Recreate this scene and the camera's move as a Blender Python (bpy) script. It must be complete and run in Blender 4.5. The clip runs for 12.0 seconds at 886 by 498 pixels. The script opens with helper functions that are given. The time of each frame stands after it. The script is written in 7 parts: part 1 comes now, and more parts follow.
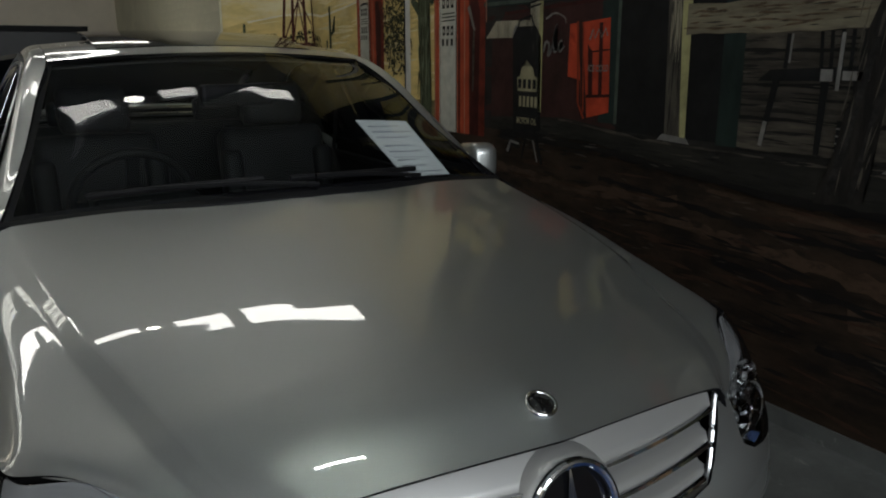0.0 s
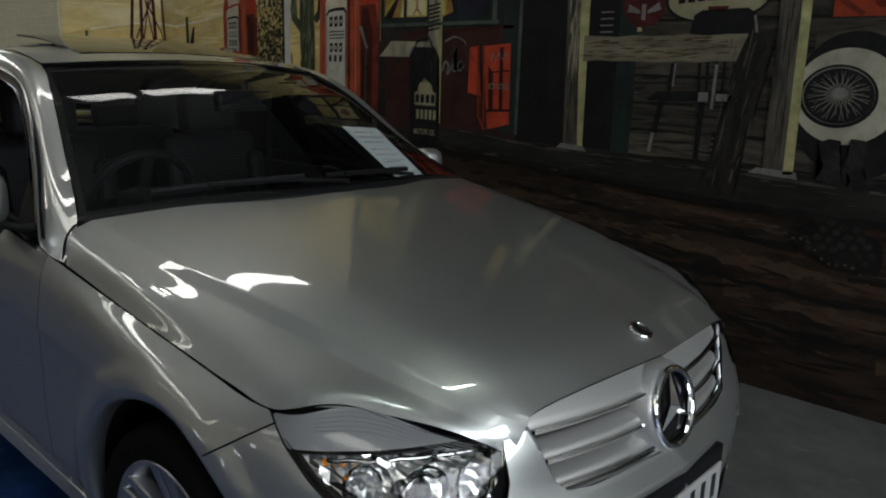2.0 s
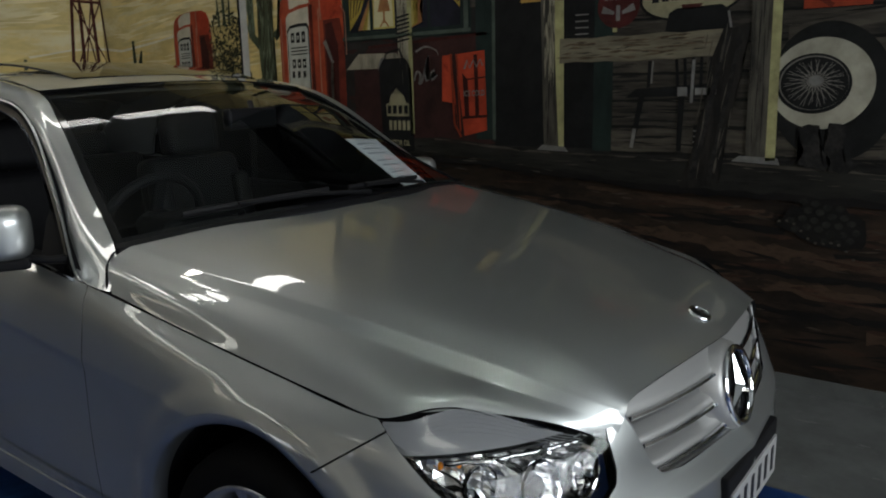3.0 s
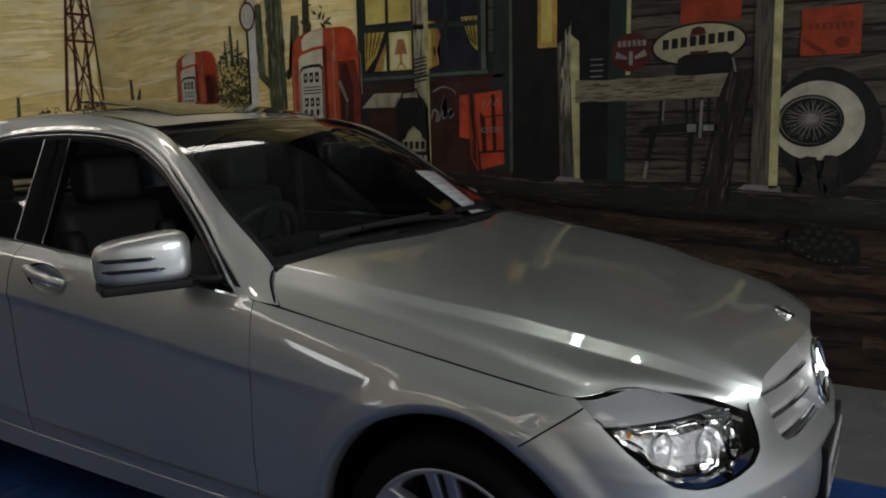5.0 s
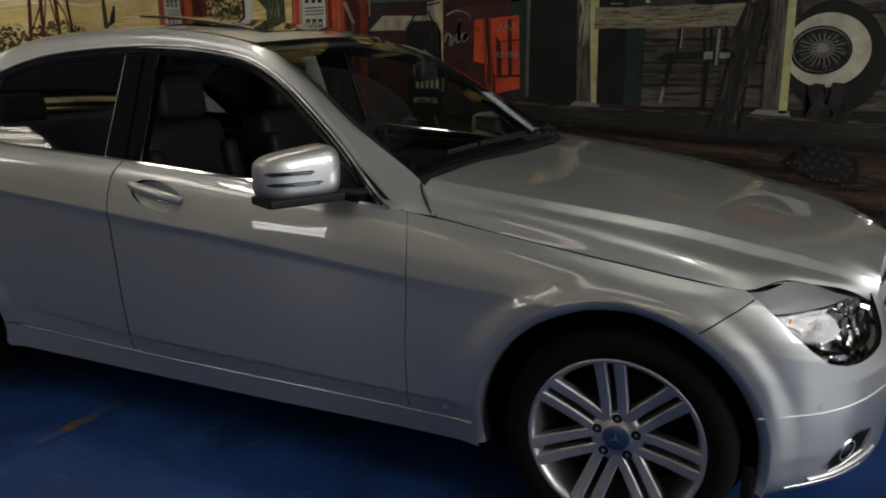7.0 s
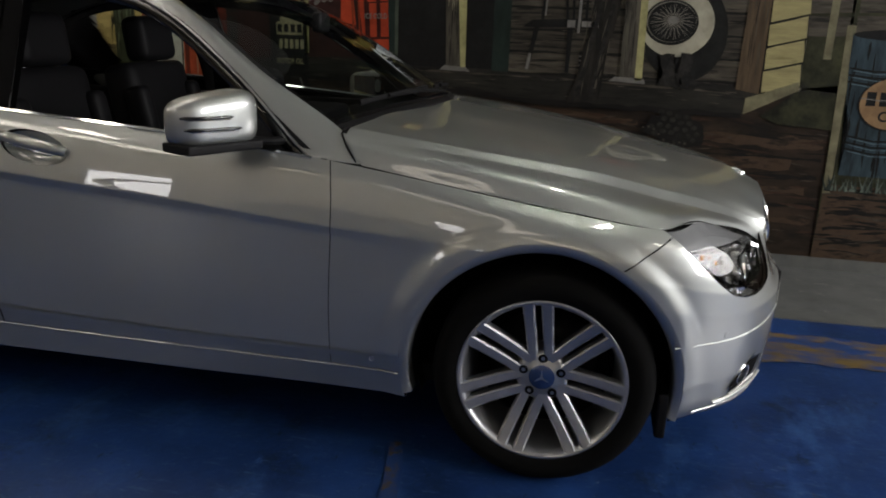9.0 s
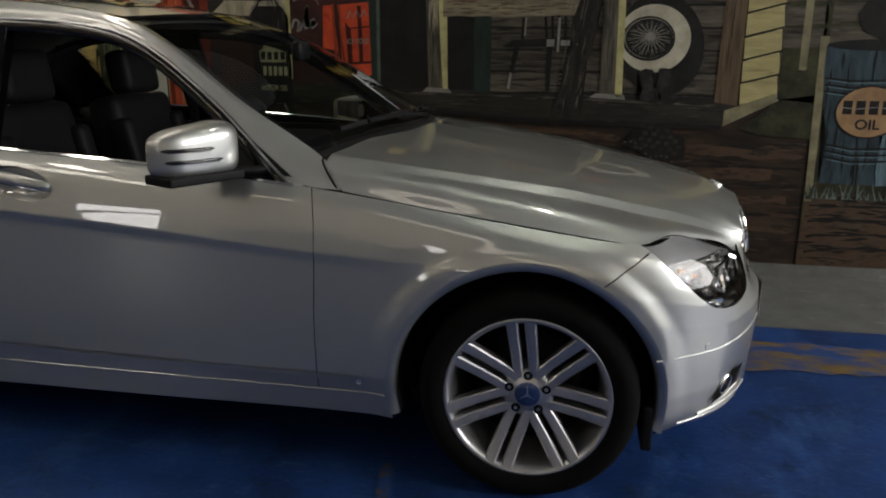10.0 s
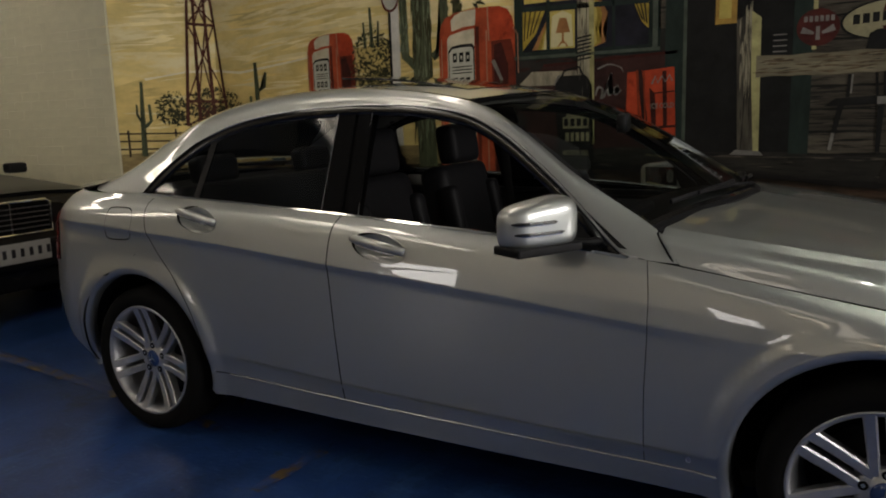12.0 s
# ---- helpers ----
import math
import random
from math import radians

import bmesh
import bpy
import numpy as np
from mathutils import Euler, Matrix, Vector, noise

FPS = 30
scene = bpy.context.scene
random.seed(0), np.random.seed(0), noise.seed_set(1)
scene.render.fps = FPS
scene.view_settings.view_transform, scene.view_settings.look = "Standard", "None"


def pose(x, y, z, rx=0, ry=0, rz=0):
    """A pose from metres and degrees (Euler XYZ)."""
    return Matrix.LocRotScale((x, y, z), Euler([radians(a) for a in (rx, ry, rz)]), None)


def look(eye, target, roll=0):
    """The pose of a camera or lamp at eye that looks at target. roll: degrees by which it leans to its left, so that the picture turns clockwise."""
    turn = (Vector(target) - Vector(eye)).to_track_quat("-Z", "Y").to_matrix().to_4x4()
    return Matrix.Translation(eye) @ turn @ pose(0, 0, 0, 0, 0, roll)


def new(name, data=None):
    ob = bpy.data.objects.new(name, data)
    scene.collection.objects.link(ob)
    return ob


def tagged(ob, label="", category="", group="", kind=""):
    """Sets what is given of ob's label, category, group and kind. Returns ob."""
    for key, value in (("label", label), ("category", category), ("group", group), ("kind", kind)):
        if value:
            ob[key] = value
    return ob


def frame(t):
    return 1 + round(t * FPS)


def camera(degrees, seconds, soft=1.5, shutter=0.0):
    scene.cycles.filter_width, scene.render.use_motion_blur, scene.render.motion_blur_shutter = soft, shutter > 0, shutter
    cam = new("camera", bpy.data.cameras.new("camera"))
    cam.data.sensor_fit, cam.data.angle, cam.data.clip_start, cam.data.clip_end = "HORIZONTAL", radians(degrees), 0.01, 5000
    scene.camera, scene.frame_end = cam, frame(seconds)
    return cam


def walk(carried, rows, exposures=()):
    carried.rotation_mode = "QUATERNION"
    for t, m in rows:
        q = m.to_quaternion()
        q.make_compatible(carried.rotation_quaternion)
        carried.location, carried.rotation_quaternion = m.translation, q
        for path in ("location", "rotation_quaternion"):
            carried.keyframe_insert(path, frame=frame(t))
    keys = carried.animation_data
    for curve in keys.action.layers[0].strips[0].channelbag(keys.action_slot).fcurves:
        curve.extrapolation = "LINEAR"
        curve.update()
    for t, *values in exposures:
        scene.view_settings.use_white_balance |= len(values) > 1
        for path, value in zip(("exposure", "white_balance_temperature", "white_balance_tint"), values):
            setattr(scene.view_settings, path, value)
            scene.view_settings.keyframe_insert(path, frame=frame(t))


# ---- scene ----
cam = camera(59.9, 12.0, soft=2.0)
PATH = [
    (0, (1.558, -0.756, 1.394), (-0.111, 0.23, 0.901), -0.1),
    (0.5, (1.544, -0.981, 1.401), (-0.087, 0.091, 0.962), 0.5),
    (1, (1.459, -1.16, 1.403), (-0.083, 0.051, 1.012), -0.9),
    (1.5, (1.435, -1.376, 1.379), (0.046, -0.016, 0.908), -1.4),
    (2, (1.405, -1.573, 1.378), (0.094, -0.128, 0.936), 1.9),
    (2.5, (1.301, -1.675, 1.371), (0.03, -0.179, 0.988), -2.2),
    (3, (1.18, -1.783, 1.355), (0.004, -0.218, 0.946), -1.1),
    (3.2, (1.169, -1.847, 1.35), (0.011, -0.265, 0.958), -0.5),
    (4.8, (0.927, -2.299, 1.365), (-0.113, -0.619, 1.052), -0.8),
    (5, (0.882, -2.323, 1.358), (-0.142, -0.634, 1.04), -1.1),
    (5.5, (0.765, -2.403, 1.363), (-0.253, -0.725, 0.98), 0.6),
    (6, (0.673, -2.566, 1.35), (-0.136, -0.789, 0.917), 0.1),
    (6.5, (0.515, -2.714, 1.339), (-0.255, -0.927, 0.877), 0.4),
    (6.7, (0.446, -2.741, 1.336), (-0.339, -0.963, 0.862), 0.0),
    (8.3, (-0.006, -2.854, 1.344), (-0.684, -1.052, 0.805), -0.7),
    (8.5, (-0.015, -2.855, 1.323), (-0.634, -1.029, 0.793), -0.4),
    (9, (0.073, -2.866, 1.252), (-0.274, -0.973, 0.708), 2.1),
    (9.5, (0.13, -2.863, 1.252), (-0.103, -0.95, 0.714), 1.6),
    (10, (0.111, -2.887, 1.27), (-0.224, -0.979, 0.772), 0.3),
    (10.5, (0.064, -2.905, 1.279), (-0.45, -1.039, 0.775), 0.1),
    (11, (0.01, -2.926, 1.297), (-0.691, -1.109, 0.846), -0.0),
    (11.5, (-0.03, -2.97, 1.306), (-0.898, -1.215, 0.897), -1.0),
    (12, (-0.063, -2.993, 1.332), (-1.041, -1.284, 0.98), -1.8),
]
walk(cam, [(t, look(eye, target, roll)) for t, eye, target, roll in PATH],
     exposures=[(0.0, -0.3, 6300, 9), (3.0, -0.15, 6250, 9), (6.0, 0.15, 6700, 13), (9.5, 0.4, 6900, 14), (12.0, 0.2, 7200, 14)])

# ---- plan: the car's axis is x (front towards +x, front axle at 0), the painted wall runs along y = WALL ----
WALL = 1.738
CEIL = 3.80
LAMP_Z = 3.35  # suspended lights
WEST, EAST, SOUTH = -11.0, 6.5, -6.6
NIB_X, NIB_Y = -5.45, 1.15

world = bpy.data.worlds.new("world")
scene.world = world
world.use_nodes = True
world.node_tree.nodes["Background"].inputs[0].default_value = (0.5, 0.55, 0.6, 1)
world.node_tree.nodes["Background"].inputs[1].default_value = 0.02


# ---- materials ----
def material(name, color, rough=0.6, metal=0.0, coat=0.0, spread=0.0, scale=6.0, detail=4.0, bump=0.0, bump_scale=60.0,
             second=None, second_scale=3.0, second_at=0.55, second_soft=0.12, random_value=0.0, emit=None, power=0.0, stretch=None,
             transmission=0.0, ior=1.45, coat_rough=0.03, aniso=0.0):
    m = bpy.data.materials.new(name)
    m.use_nodes = True
    n, l = m.node_tree.nodes, m.node_tree.links
    b = n["Principled BSDF"]
    b.inputs["Base Color"].default_value = (*color, 1)
    b.inputs["Roughness"].default_value = rough
    b.inputs["Metallic"].default_value = metal
    b.inputs["Coat Weight"].default_value = coat
    b.inputs["Coat Roughness"].default_value = coat_rough
    b.inputs["Transmission Weight"].default_value = transmission
    b.inputs["IOR"].default_value = ior
    if emit:
        b.inputs["Emission Color"].default_value = (*emit, 1)
        b.inputs["Emission Strength"].default_value = power
    coord = None
    if spread or bump or second:
        tc = n.new("ShaderNodeTexCoord")
        coord = tc.outputs["Object"]
        if stretch:
            mp = n.new("ShaderNodeMapping")
            mp.inputs["Scale"].default_value = stretch
            l.new(coord, mp.inputs["Vector"])
            coord = mp.outputs["Vector"]
    out = None
    if spread:
        t = n.new("ShaderNodeTexNoise")
        t.inputs["Scale"].default_value, t.inputs["Detail"].default_value, t.inputs["Roughness"].default_value = scale, detail, 0.65
        l.new(coord, t.inputs["Vector"])
        r = n.new("ShaderNodeValToRGB")
        lo = [max(0.0, c * (1 - spread)) for c in color]
        hi = [min(1.0, c * (1 + spread)) for c in color]
        r.color_ramp.elements[0].position, r.color_ramp.elements[1].position = 0.32, 0.68
        r.color_ramp.elements[0].color, r.color_ramp.elements[1].color = (*lo, 1), (*hi, 1)
        l.new(t.outputs["Fac"], r.inputs["Fac"])
        out = r.outputs["Color"]
    if second:
        t2 = n.new("ShaderNodeTexNoise")
        t2.inputs["Scale"].default_value, t2.inputs["Detail"].default_value, t2.inputs["Roughness"].default_value = second_scale, 8.0, 0.7
        l.new(coord, t2.inputs["Vector"])
        r2 = n.new("ShaderNodeValToRGB")
        r2.color_ramp.elements[0].position, r2.color_ramp.elements[1].position = second_at, second_at + second_soft
        l.new(t2.outputs["Fac"], r2.inputs["Fac"])
        mx = n.new("ShaderNodeMix")
        mx.data_type = "RGBA"
        l.new(r2.outputs["Color"], mx.inputs[0])
        if out:
            l.new(out, mx.inputs[6])
        else:
            mx.inputs[6].default_value = (*color, 1)
        mx.inputs[7].default_value = (*second, 1)
        out = mx.outputs[2]
    if random_value:
        oi = n.new("ShaderNodeObjectInfo")
        hs = n.new("ShaderNodeHueSaturation")
        mr = n.new("ShaderNodeMapRange")
        mr.inputs["To Min"].default_value, mr.inputs["To Max"].default_value = 1 - random_value, 1 + random_value
        l.new(oi.outputs["Random"], mr.inputs["Value"])
        l.new(mr.outputs["Result"], hs.inputs["Value"])
        if out:
            l.new(out, hs.inputs["Color"])
        else:
            hs.inputs["Color"].default_value = (*color, 1)
        out = hs.outputs["Color"]
    if out:
        l.new(out, b.inputs["Base Color"])
    if bump:
        t3 = n.new("ShaderNodeTexNoise")
        t3.inputs["Scale"].default_value, t3.inputs["Detail"].default_value = bump_scale, 5.0
        l.new(coord, t3.inputs["Vector"])
        bp = n.new("ShaderNodeBump")
        bp.inputs["Strength"].default_value, bp.inputs["Distance"].default_value = bump, 0.01
        l.new(t3.outputs["Fac"], bp.inputs["Height"])
        l.new(bp.outputs["Normal"], b.inputs["Normal"])
    return m


def glass(name, tint, clear):
    """A thin pane: tinted see-through with a mirror gloss."""
    m = bpy.data.materials.new(name)
    m.use_nodes = True
    n, l = m.node_tree.nodes, m.node_tree.links
    n.remove(n["Principled BSDF"])
    tr = n.new("ShaderNodeBsdfTransparent")
    tr.inputs[0].default_value = (*tint, 1)
    gl = n.new("ShaderNodeBsdfGlossy")
    gl.inputs["Roughness"].default_value = 0.01
    fr = n.new("ShaderNodeFresnel")
    fr.inputs[0].default_value = clear
    mx = n.new("ShaderNodeMixShader")
    l.new(fr.outputs[0], mx.inputs[0])
    l.new(tr.outputs[0], mx.inputs[1])
    l.new(gl.outputs[0], mx.inputs[2])
    l.new(mx.outputs[0], n["Material Output"].inputs[0])
    return m


# car
PAINT = material("silver_paint", (0.445, 0.465, 0.455), 0.45, 0.91, 1.0, spread=0.05, scale=900, detail=2, coat_rough=0.004)
PAINT.node_tree.nodes["Principled BSDF"].inputs["Coat IOR"].default_value = 2.0
# near-black: gap shade put into colour; also used for black pillar covers
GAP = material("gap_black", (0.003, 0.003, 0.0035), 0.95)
TRIM = material("black_plastic", (0.009, 0.009, 0.010), 0.5, bump=0.05, bump_scale=400)
GLOSS = material("gloss_black", (0.006, 0.006, 0.007), 0.08, 0.0, 0.6)
CHROME = material("chrome", (0.82, 0.83, 0.84), 0.06, 1.0)
SATIN = material("satin_metal", (0.55, 0.56, 0.57), 0.28, 1.0)
GRILLE = material("grille_silver", (0.42, 0.42, 0.41), 0.42, 0.55, 0.4)
ALLOY = material("alloy", (0.46, 0.47, 0.49), 0.36, 0.85, 0.5, spread=0.06, scale=40)
RUBBER = material("rubber", (0.004, 0.004, 0.004), 0.92, spread=0.2, scale=60, bump=0.08, bump_scale=300)
SCREEN = glass("windscreen_glass", (0.70, 0.77, 0.75), 1.5)
TINTED = glass("tinted_glass", (0.80, 0.84, 0.82), 1.5)
LENS = glass("lamp_lens", (0.93, 0.94, 0.94), 1.45)
REFLECTOR = material("reflector", (0.9, 0.9, 0.9), 0.26, 1.0)
LAMPDARK = material("lamp_smoked", (0.26, 0.265, 0.275), 0.25, 0.15, 0.5)
LAMPGREY = material("lamp_housing", (0.42, 0.42, 0.43), 0.30, 0.7)
AMBER = material("amber_plastic", (0.9, 0.28, 0.01), 0.2, emit=None)
REDLENS = material("red_lens", (0.35, 0.01, 0.008), 0.1, 0, 0.8)
LEATHER = material("black_leather", (0.008, 0.008, 0.009), 0.55, spread=0.15, scale=30, bump=0.03, bump_scale=90)
CARPET = material("cabin_carpet", (0.012, 0.012, 0.012), 0.95, bump=0.3, bump_scale=300)
LINING = material("roof_lining", (0.14, 0.135, 0.125), 0.9)
PAPER = material("white_paper", (0.72, 0.72, 0.74), 0.7)
INK = material("grey_ink", (0.50, 0.50, 0.53), 0.7)
STARBLUE = material("badge_blue", (0.02, 0.05, 0.16), 0.25, 0.2, 0.6)
PLATEWHITE = material("plate_white", (0.42, 0.42, 0.41), 0.4, 0, 0.3, spread=0.06, scale=12)
PLATEINK = material("plate_ink", (0.02, 0.02, 0.025), 0.5)
BLACKPAINT = material("black_paint", (0.010, 0.010, 0.010), 0.40, 0.0, 0.12, spread=0.3, scale=5)

for dull in (RUBBER, GAP, TRIM, LEATHER, CARPET):
    dull.node_tree.nodes["Principled BSDF"].inputs["Specular IOR Level"].default_value = 0.15

# room
BLUE = material("blue_floor_paint", (0.010, 0.037, 0.140), 0.32, spread=0.45, scale=2.2, detail=8, second=(0.008, 0.019, 0.055),
                second_scale=3.4, second_at=0.57, second_soft=0.1, bump=0.12, bump_scale=45)
CONCRETE = material("grey_concrete", (0.10, 0.104, 0.10), 0.6, spread=0.25, scale=5, detail=8, bump=0.15, bump_scale=50)
YELLOW = material("worn_yellow_paint", (0.085, 0.056, 0.018), 0.5, spread=0.3, scale=12, second=(0.012, 0.042, 0.15), second_scale=9,
                  second_at=0.42, second_soft=0.10, bump=0.1)
FADED = material("faded_yellow_band", (0.15, 0.10, 0.03), 0.5, spread=0.35, scale=7, second=(0.016, 0.050, 0.17), second_scale=4.5,
                 second_at=0.41, second_soft=0.16, stretch=(1, 2.5, 1), bump=0.1)
WHITEWALL = material("white_painted_brick", (0.66, 0.63, 0.46), 0.6, spread=0.08, scale=3, bump=0.2, bump_scale=30)
PLASTER = material("cream_plaster", (0.62, 0.56, 0.45), 0.8, spread=0.07, scale=2, bump=0.1)
DARKSTRIP = material("dark_strip", (0.030, 0.036, 0.055), 0.5, spread=0.2, scale=3, bump=0.1)
CEILING = material("ceiling_paint", (0.36, 0.37, 0.35), 0.85, spread=0.05, scale=1.5)
DARKDOOR = material("dark_door", (0.03, 0.032, 0.034), 0.45, spread=0.1)
HOUSING = material("lamp_white_metal", (0.7, 0.7, 0.7), 0.5)
TUBE = material("lit_diffuser", (0.9, 0.9, 0.9), 0.5, emit=(1.0, 0.96, 0.88), power=7.0)
TRAY = material("lit_tray", (0.9, 0.9, 0.9), 0.5, emit=(1.0, 0.97, 0.84), power=3.6)
WALLFILL = material("wall_fill_tray", (0.9, 0.9, 0.9), 0.5, emit=(1.0, 0.88, 0.68), power=2.5)
FARTRAY = material("lit_far_tray", (0.9, 0.9, 0.9), 0.5, emit=(1.0, 0.93, 0.79), power=1.3)
WESTFILL = material("west_fill_tray", (0.9, 0.9, 0.9), 0.5, emit=(1.0, 0.95, 0.82), power=7.0)
UPLIGHT = material("upward_fill_glow", (0.9, 0.9, 0.9), 0.5, emit=(1.0, 0.96, 0.86), power=1.0)
GLOWPANE = material("reflected_glow_pane", (0.8, 0.8, 0.8), 0.3, emit=(0.95, 0.98, 1.0), power=3.0)
BAREUP = material("bare_upward_fill", (0.9, 0.9, 0.9), 0.5, emit=(0.92, 1.0, 0.86), power=260.0)
BARE = material("bare_tube", (0.9, 0.9, 0.9), 0.5, emit=(0.96, 1.0, 0.93), power=65.0)
SPOT = material("lit_spot", (0.9, 0.9, 0.9), 0.5, emit=(1.0, 0.95, 0.8), power=22.0)


def scuffs(m, color, scale, stretch, at, soft=0.06):
    """Mixes pale scratches into a material's base colour."""
    n, l = m.node_tree.nodes, m.node_tree.links
    b = n["Principled BSDF"]
    src = b.inputs["Base Color"].links[0].from_socket
    tc, mp, t, r, mx = n.new("ShaderNodeTexCoord"), n.new("ShaderNodeMapping"), n.new("ShaderNodeTexNoise"), n.new("ShaderNodeValToRGB"), n.new("ShaderNodeMix")
    mp.inputs["Scale"].default_value = stretch
    t.inputs["Scale"].default_value, t.inputs["Detail"].default_value, t.inputs["Roughness"].default_value = scale, 9.0, 0.75
    r.color_ramp.elements[0].position, r.color_ramp.elements[1].position = at, at + soft
    mx.data_type = "RGBA"
    l.new(tc.outputs["Object"], mp.inputs["Vector"])
    l.new(mp.outputs["Vector"], t.inputs["Vector"])
    l.new(t.outputs["Fac"], r.inputs["Fac"])
    l.new(r.outputs["Color"], mx.inputs[0])
    l.new(src, mx.inputs[6])
    mx.inputs[7].default_value = (*color, 1)
    l.new(mx.outputs[2], b.inputs["Base Color"])


scuffs(BLUE, (0.05, 0.10, 0.20), 9.0, (1.0, 4.5, 1.0), 0.565, 0.10)
scuffs(BLUE, (0.035, 0.10, 0.27), 1.6, (2.0, 1.0, 1.0), 0.53, 0.20)
scuffs(BLUE, (0.10, 0.16, 0.26), 55.0, (2.5, 1.0, 1.0), 0.62, 0.06)
scuffs(BLUE, (0.006, 0.014, 0.05), 30.0, (1.0, 2.0, 1.0), 0.60, 0.08)
scuffs(BLUE, (0.075, 0.058, 0.02), 5.0, (1.4, 1.0, 1.0), 0.655, 0.06)
scuffs(BLUE, (0.085, 0.135, 0.24), 20.0, (1.0, 3.0, 1.0), 0.60, 0.05)
scuffs(BLUE, (0.004, 0.010, 0.035), 7.0, (2.5, 1.0, 1.0), 0.60, 0.08)
scuffs(CONCRETE, (0.20, 0.20, 0.19), 4.0, (1.0, 2.5, 1.0), 0.60)

# ---- mesh helpers ----
def finish(name, bm, mat, parent=None, label="", smooth=False):
    me = bpy.data.meshes.new(name)
    bm.normal_update()
    for f in bm.faces:
        f.smooth = smooth
    bm.to_mesh(me)
    bm.free()
    me.materials.append(mat)
    ob = new(name, me)
    if parent:
        ob.parent = parent
    if label:
        ob["label"] = label
    return ob


def part(name, bm, mat, parent, label="", smooth=False):
    return finish(name, bm, mat, parent, label, smooth)


def thing(name, label, category, at=(0, 0, 0), group="", kind=""):
    ob = new(name)
    ob.location = at
    return tagged(ob, label, category, group, kind)


def box(x0, x1, y0, y1, z0, z1, bevel=0.0, seg=2, bm=None):
    bm2 = bmesh.new()
    bmesh.ops.create_cube(bm2, size=1.0)
    bmesh.ops.transform(bm2, matrix=Matrix.Translation(((x0 + x1) / 2, (y0 + y1) / 2, (z0 + z1) / 2)) @ Matrix.Diagonal((abs(x1 - x0), abs(y1 - y0), abs(z1 - z0), 1)), verts=bm2.verts)
    if bevel:
        bmesh.ops.bevel(bm2, geom=bm2.edges[:], offset=bevel, segments=seg, affect="EDGES", profile=0.6)
    if bm is None:
        return bm2
    join(bm, bm2)
    return bm


def join(bm, other, m=None):
    vs = [bm.verts.new((m @ v.co) if m else v.co) for v in other.verts]
    other.verts.index_update()
    for f in other.faces:
        try:
            bm.faces.new([vs[v.index] for v in f.verts])
        except ValueError:
            pass
    other.free()
    return bm


def lathe(profile, steps=48, axis="y", center=(0, 0, 0), bm=None, closed=False, sx=1.0, sz=1.0):
    """Turns (radius, offset) pairs about an axis through center."""
    bm = bm or bmesh.new()
    rings = []
    for i in range(steps):
        a = 2 * math.pi * i / steps
        ring = []
        for r, o in profile:
            c, s = r * math.cos(a) * sx, r * math.sin(a) * sz
            p = {"y": (c, o, s), "z": (c, s, o), "x": (o, c, s)}[axis]
            ring.append(bm.verts.new(Vector(p) + Vector(center)))
        rings.append(ring)
    k = len(profile)
    for i in range(steps):
        a, b = rings[i], rings[(i + 1) % steps]
        for j in range(k if closed else k - 1):
            q = (a[j], b[j], b[(j + 1) % k], a[(j + 1) % k])
            try:
                bm.faces.new(q)
            except ValueError:
                pass
    bmesh.ops.remove_doubles(bm, verts=bm.verts, dist=1e-6)
    bmesh.ops.recalc_face_normals(bm, faces=bm.faces)
    return bm


def sweep(points, radius, sides=8, bm=None, flat=1.0, caps=True):
    """A round (or flattened) bar along points."""
    bm = bm or bmesh.new()
    pts = [Vector(p) for p in points]
    rings = []
    for i, p in enumerate(pts):
        d = (pts[min(i + 1, len(pts) - 1)] - pts[max(i - 1, 0)]).normalized()
        up = Vector((0, 0, 1)) if abs(d.z) < 0.9 else Vector((0, 1, 0))
        a = d.cross(up).normalized()
        b = a.cross(d)
        r = radius[i] if isinstance(radius, (list, tuple)) else radius
        rings.append([bm.verts.new(p + a * r * math.cos(2 * math.pi * k / sides) + b * r * flat * math.sin(2 * math.pi * k / sides)) for k in range(sides)])
    for r0, r1 in zip(rings, rings[1:]):
        for k in range(sides):
            bm.faces.new((r0[k], r0[(k + 1) % sides], r1[(k + 1) % sides], r1[k]))
    if caps:
        bm.faces.new(rings[0][::-1])
        bm.faces.new(rings[-1])
    bmesh.ops.recalc_face_normals(bm, faces=bm.faces)
    return bm


def curve_points(points, n):
    """n points on a smooth line through points."""
    pts = np.array(points, float)
    out = []
    for t in np.linspace(0, len(pts) - 1, n):
        out.append(tuple(weights(t, len(pts)) @ pts))
    return out


def weights(t, n, breaks=()):
    """Catmull-Rom weights of n controls at t; a crease at each of breaks."""
    w = np.zeros(n)
    i = min(int(math.floor(t + 1e-9)), n - 2)
    i = max(i, 0)
    f = t - i
    c = (-0.5 * f + f * f - 0.5 * f ** 3, 1 - 2.5 * f * f + 1.5 * f ** 3, 0.5 * f + 2 * f * f - 1.5 * f ** 3, -0.5 * f * f + 0.5 * f ** 3)
    for k, cc in zip(range(i - 1, i + 3), c):
        if k < 0 or (k == i - 1 and i in breaks):
            w[i] += 2 * cc
            w[i + 1] -= cc
        elif k > n - 1 or (k == i + 2 and i + 1 in breaks):
            w[i + 1] += 2 * cc
            w[i] -= cc
        else:
            w[k] += cc
    return w


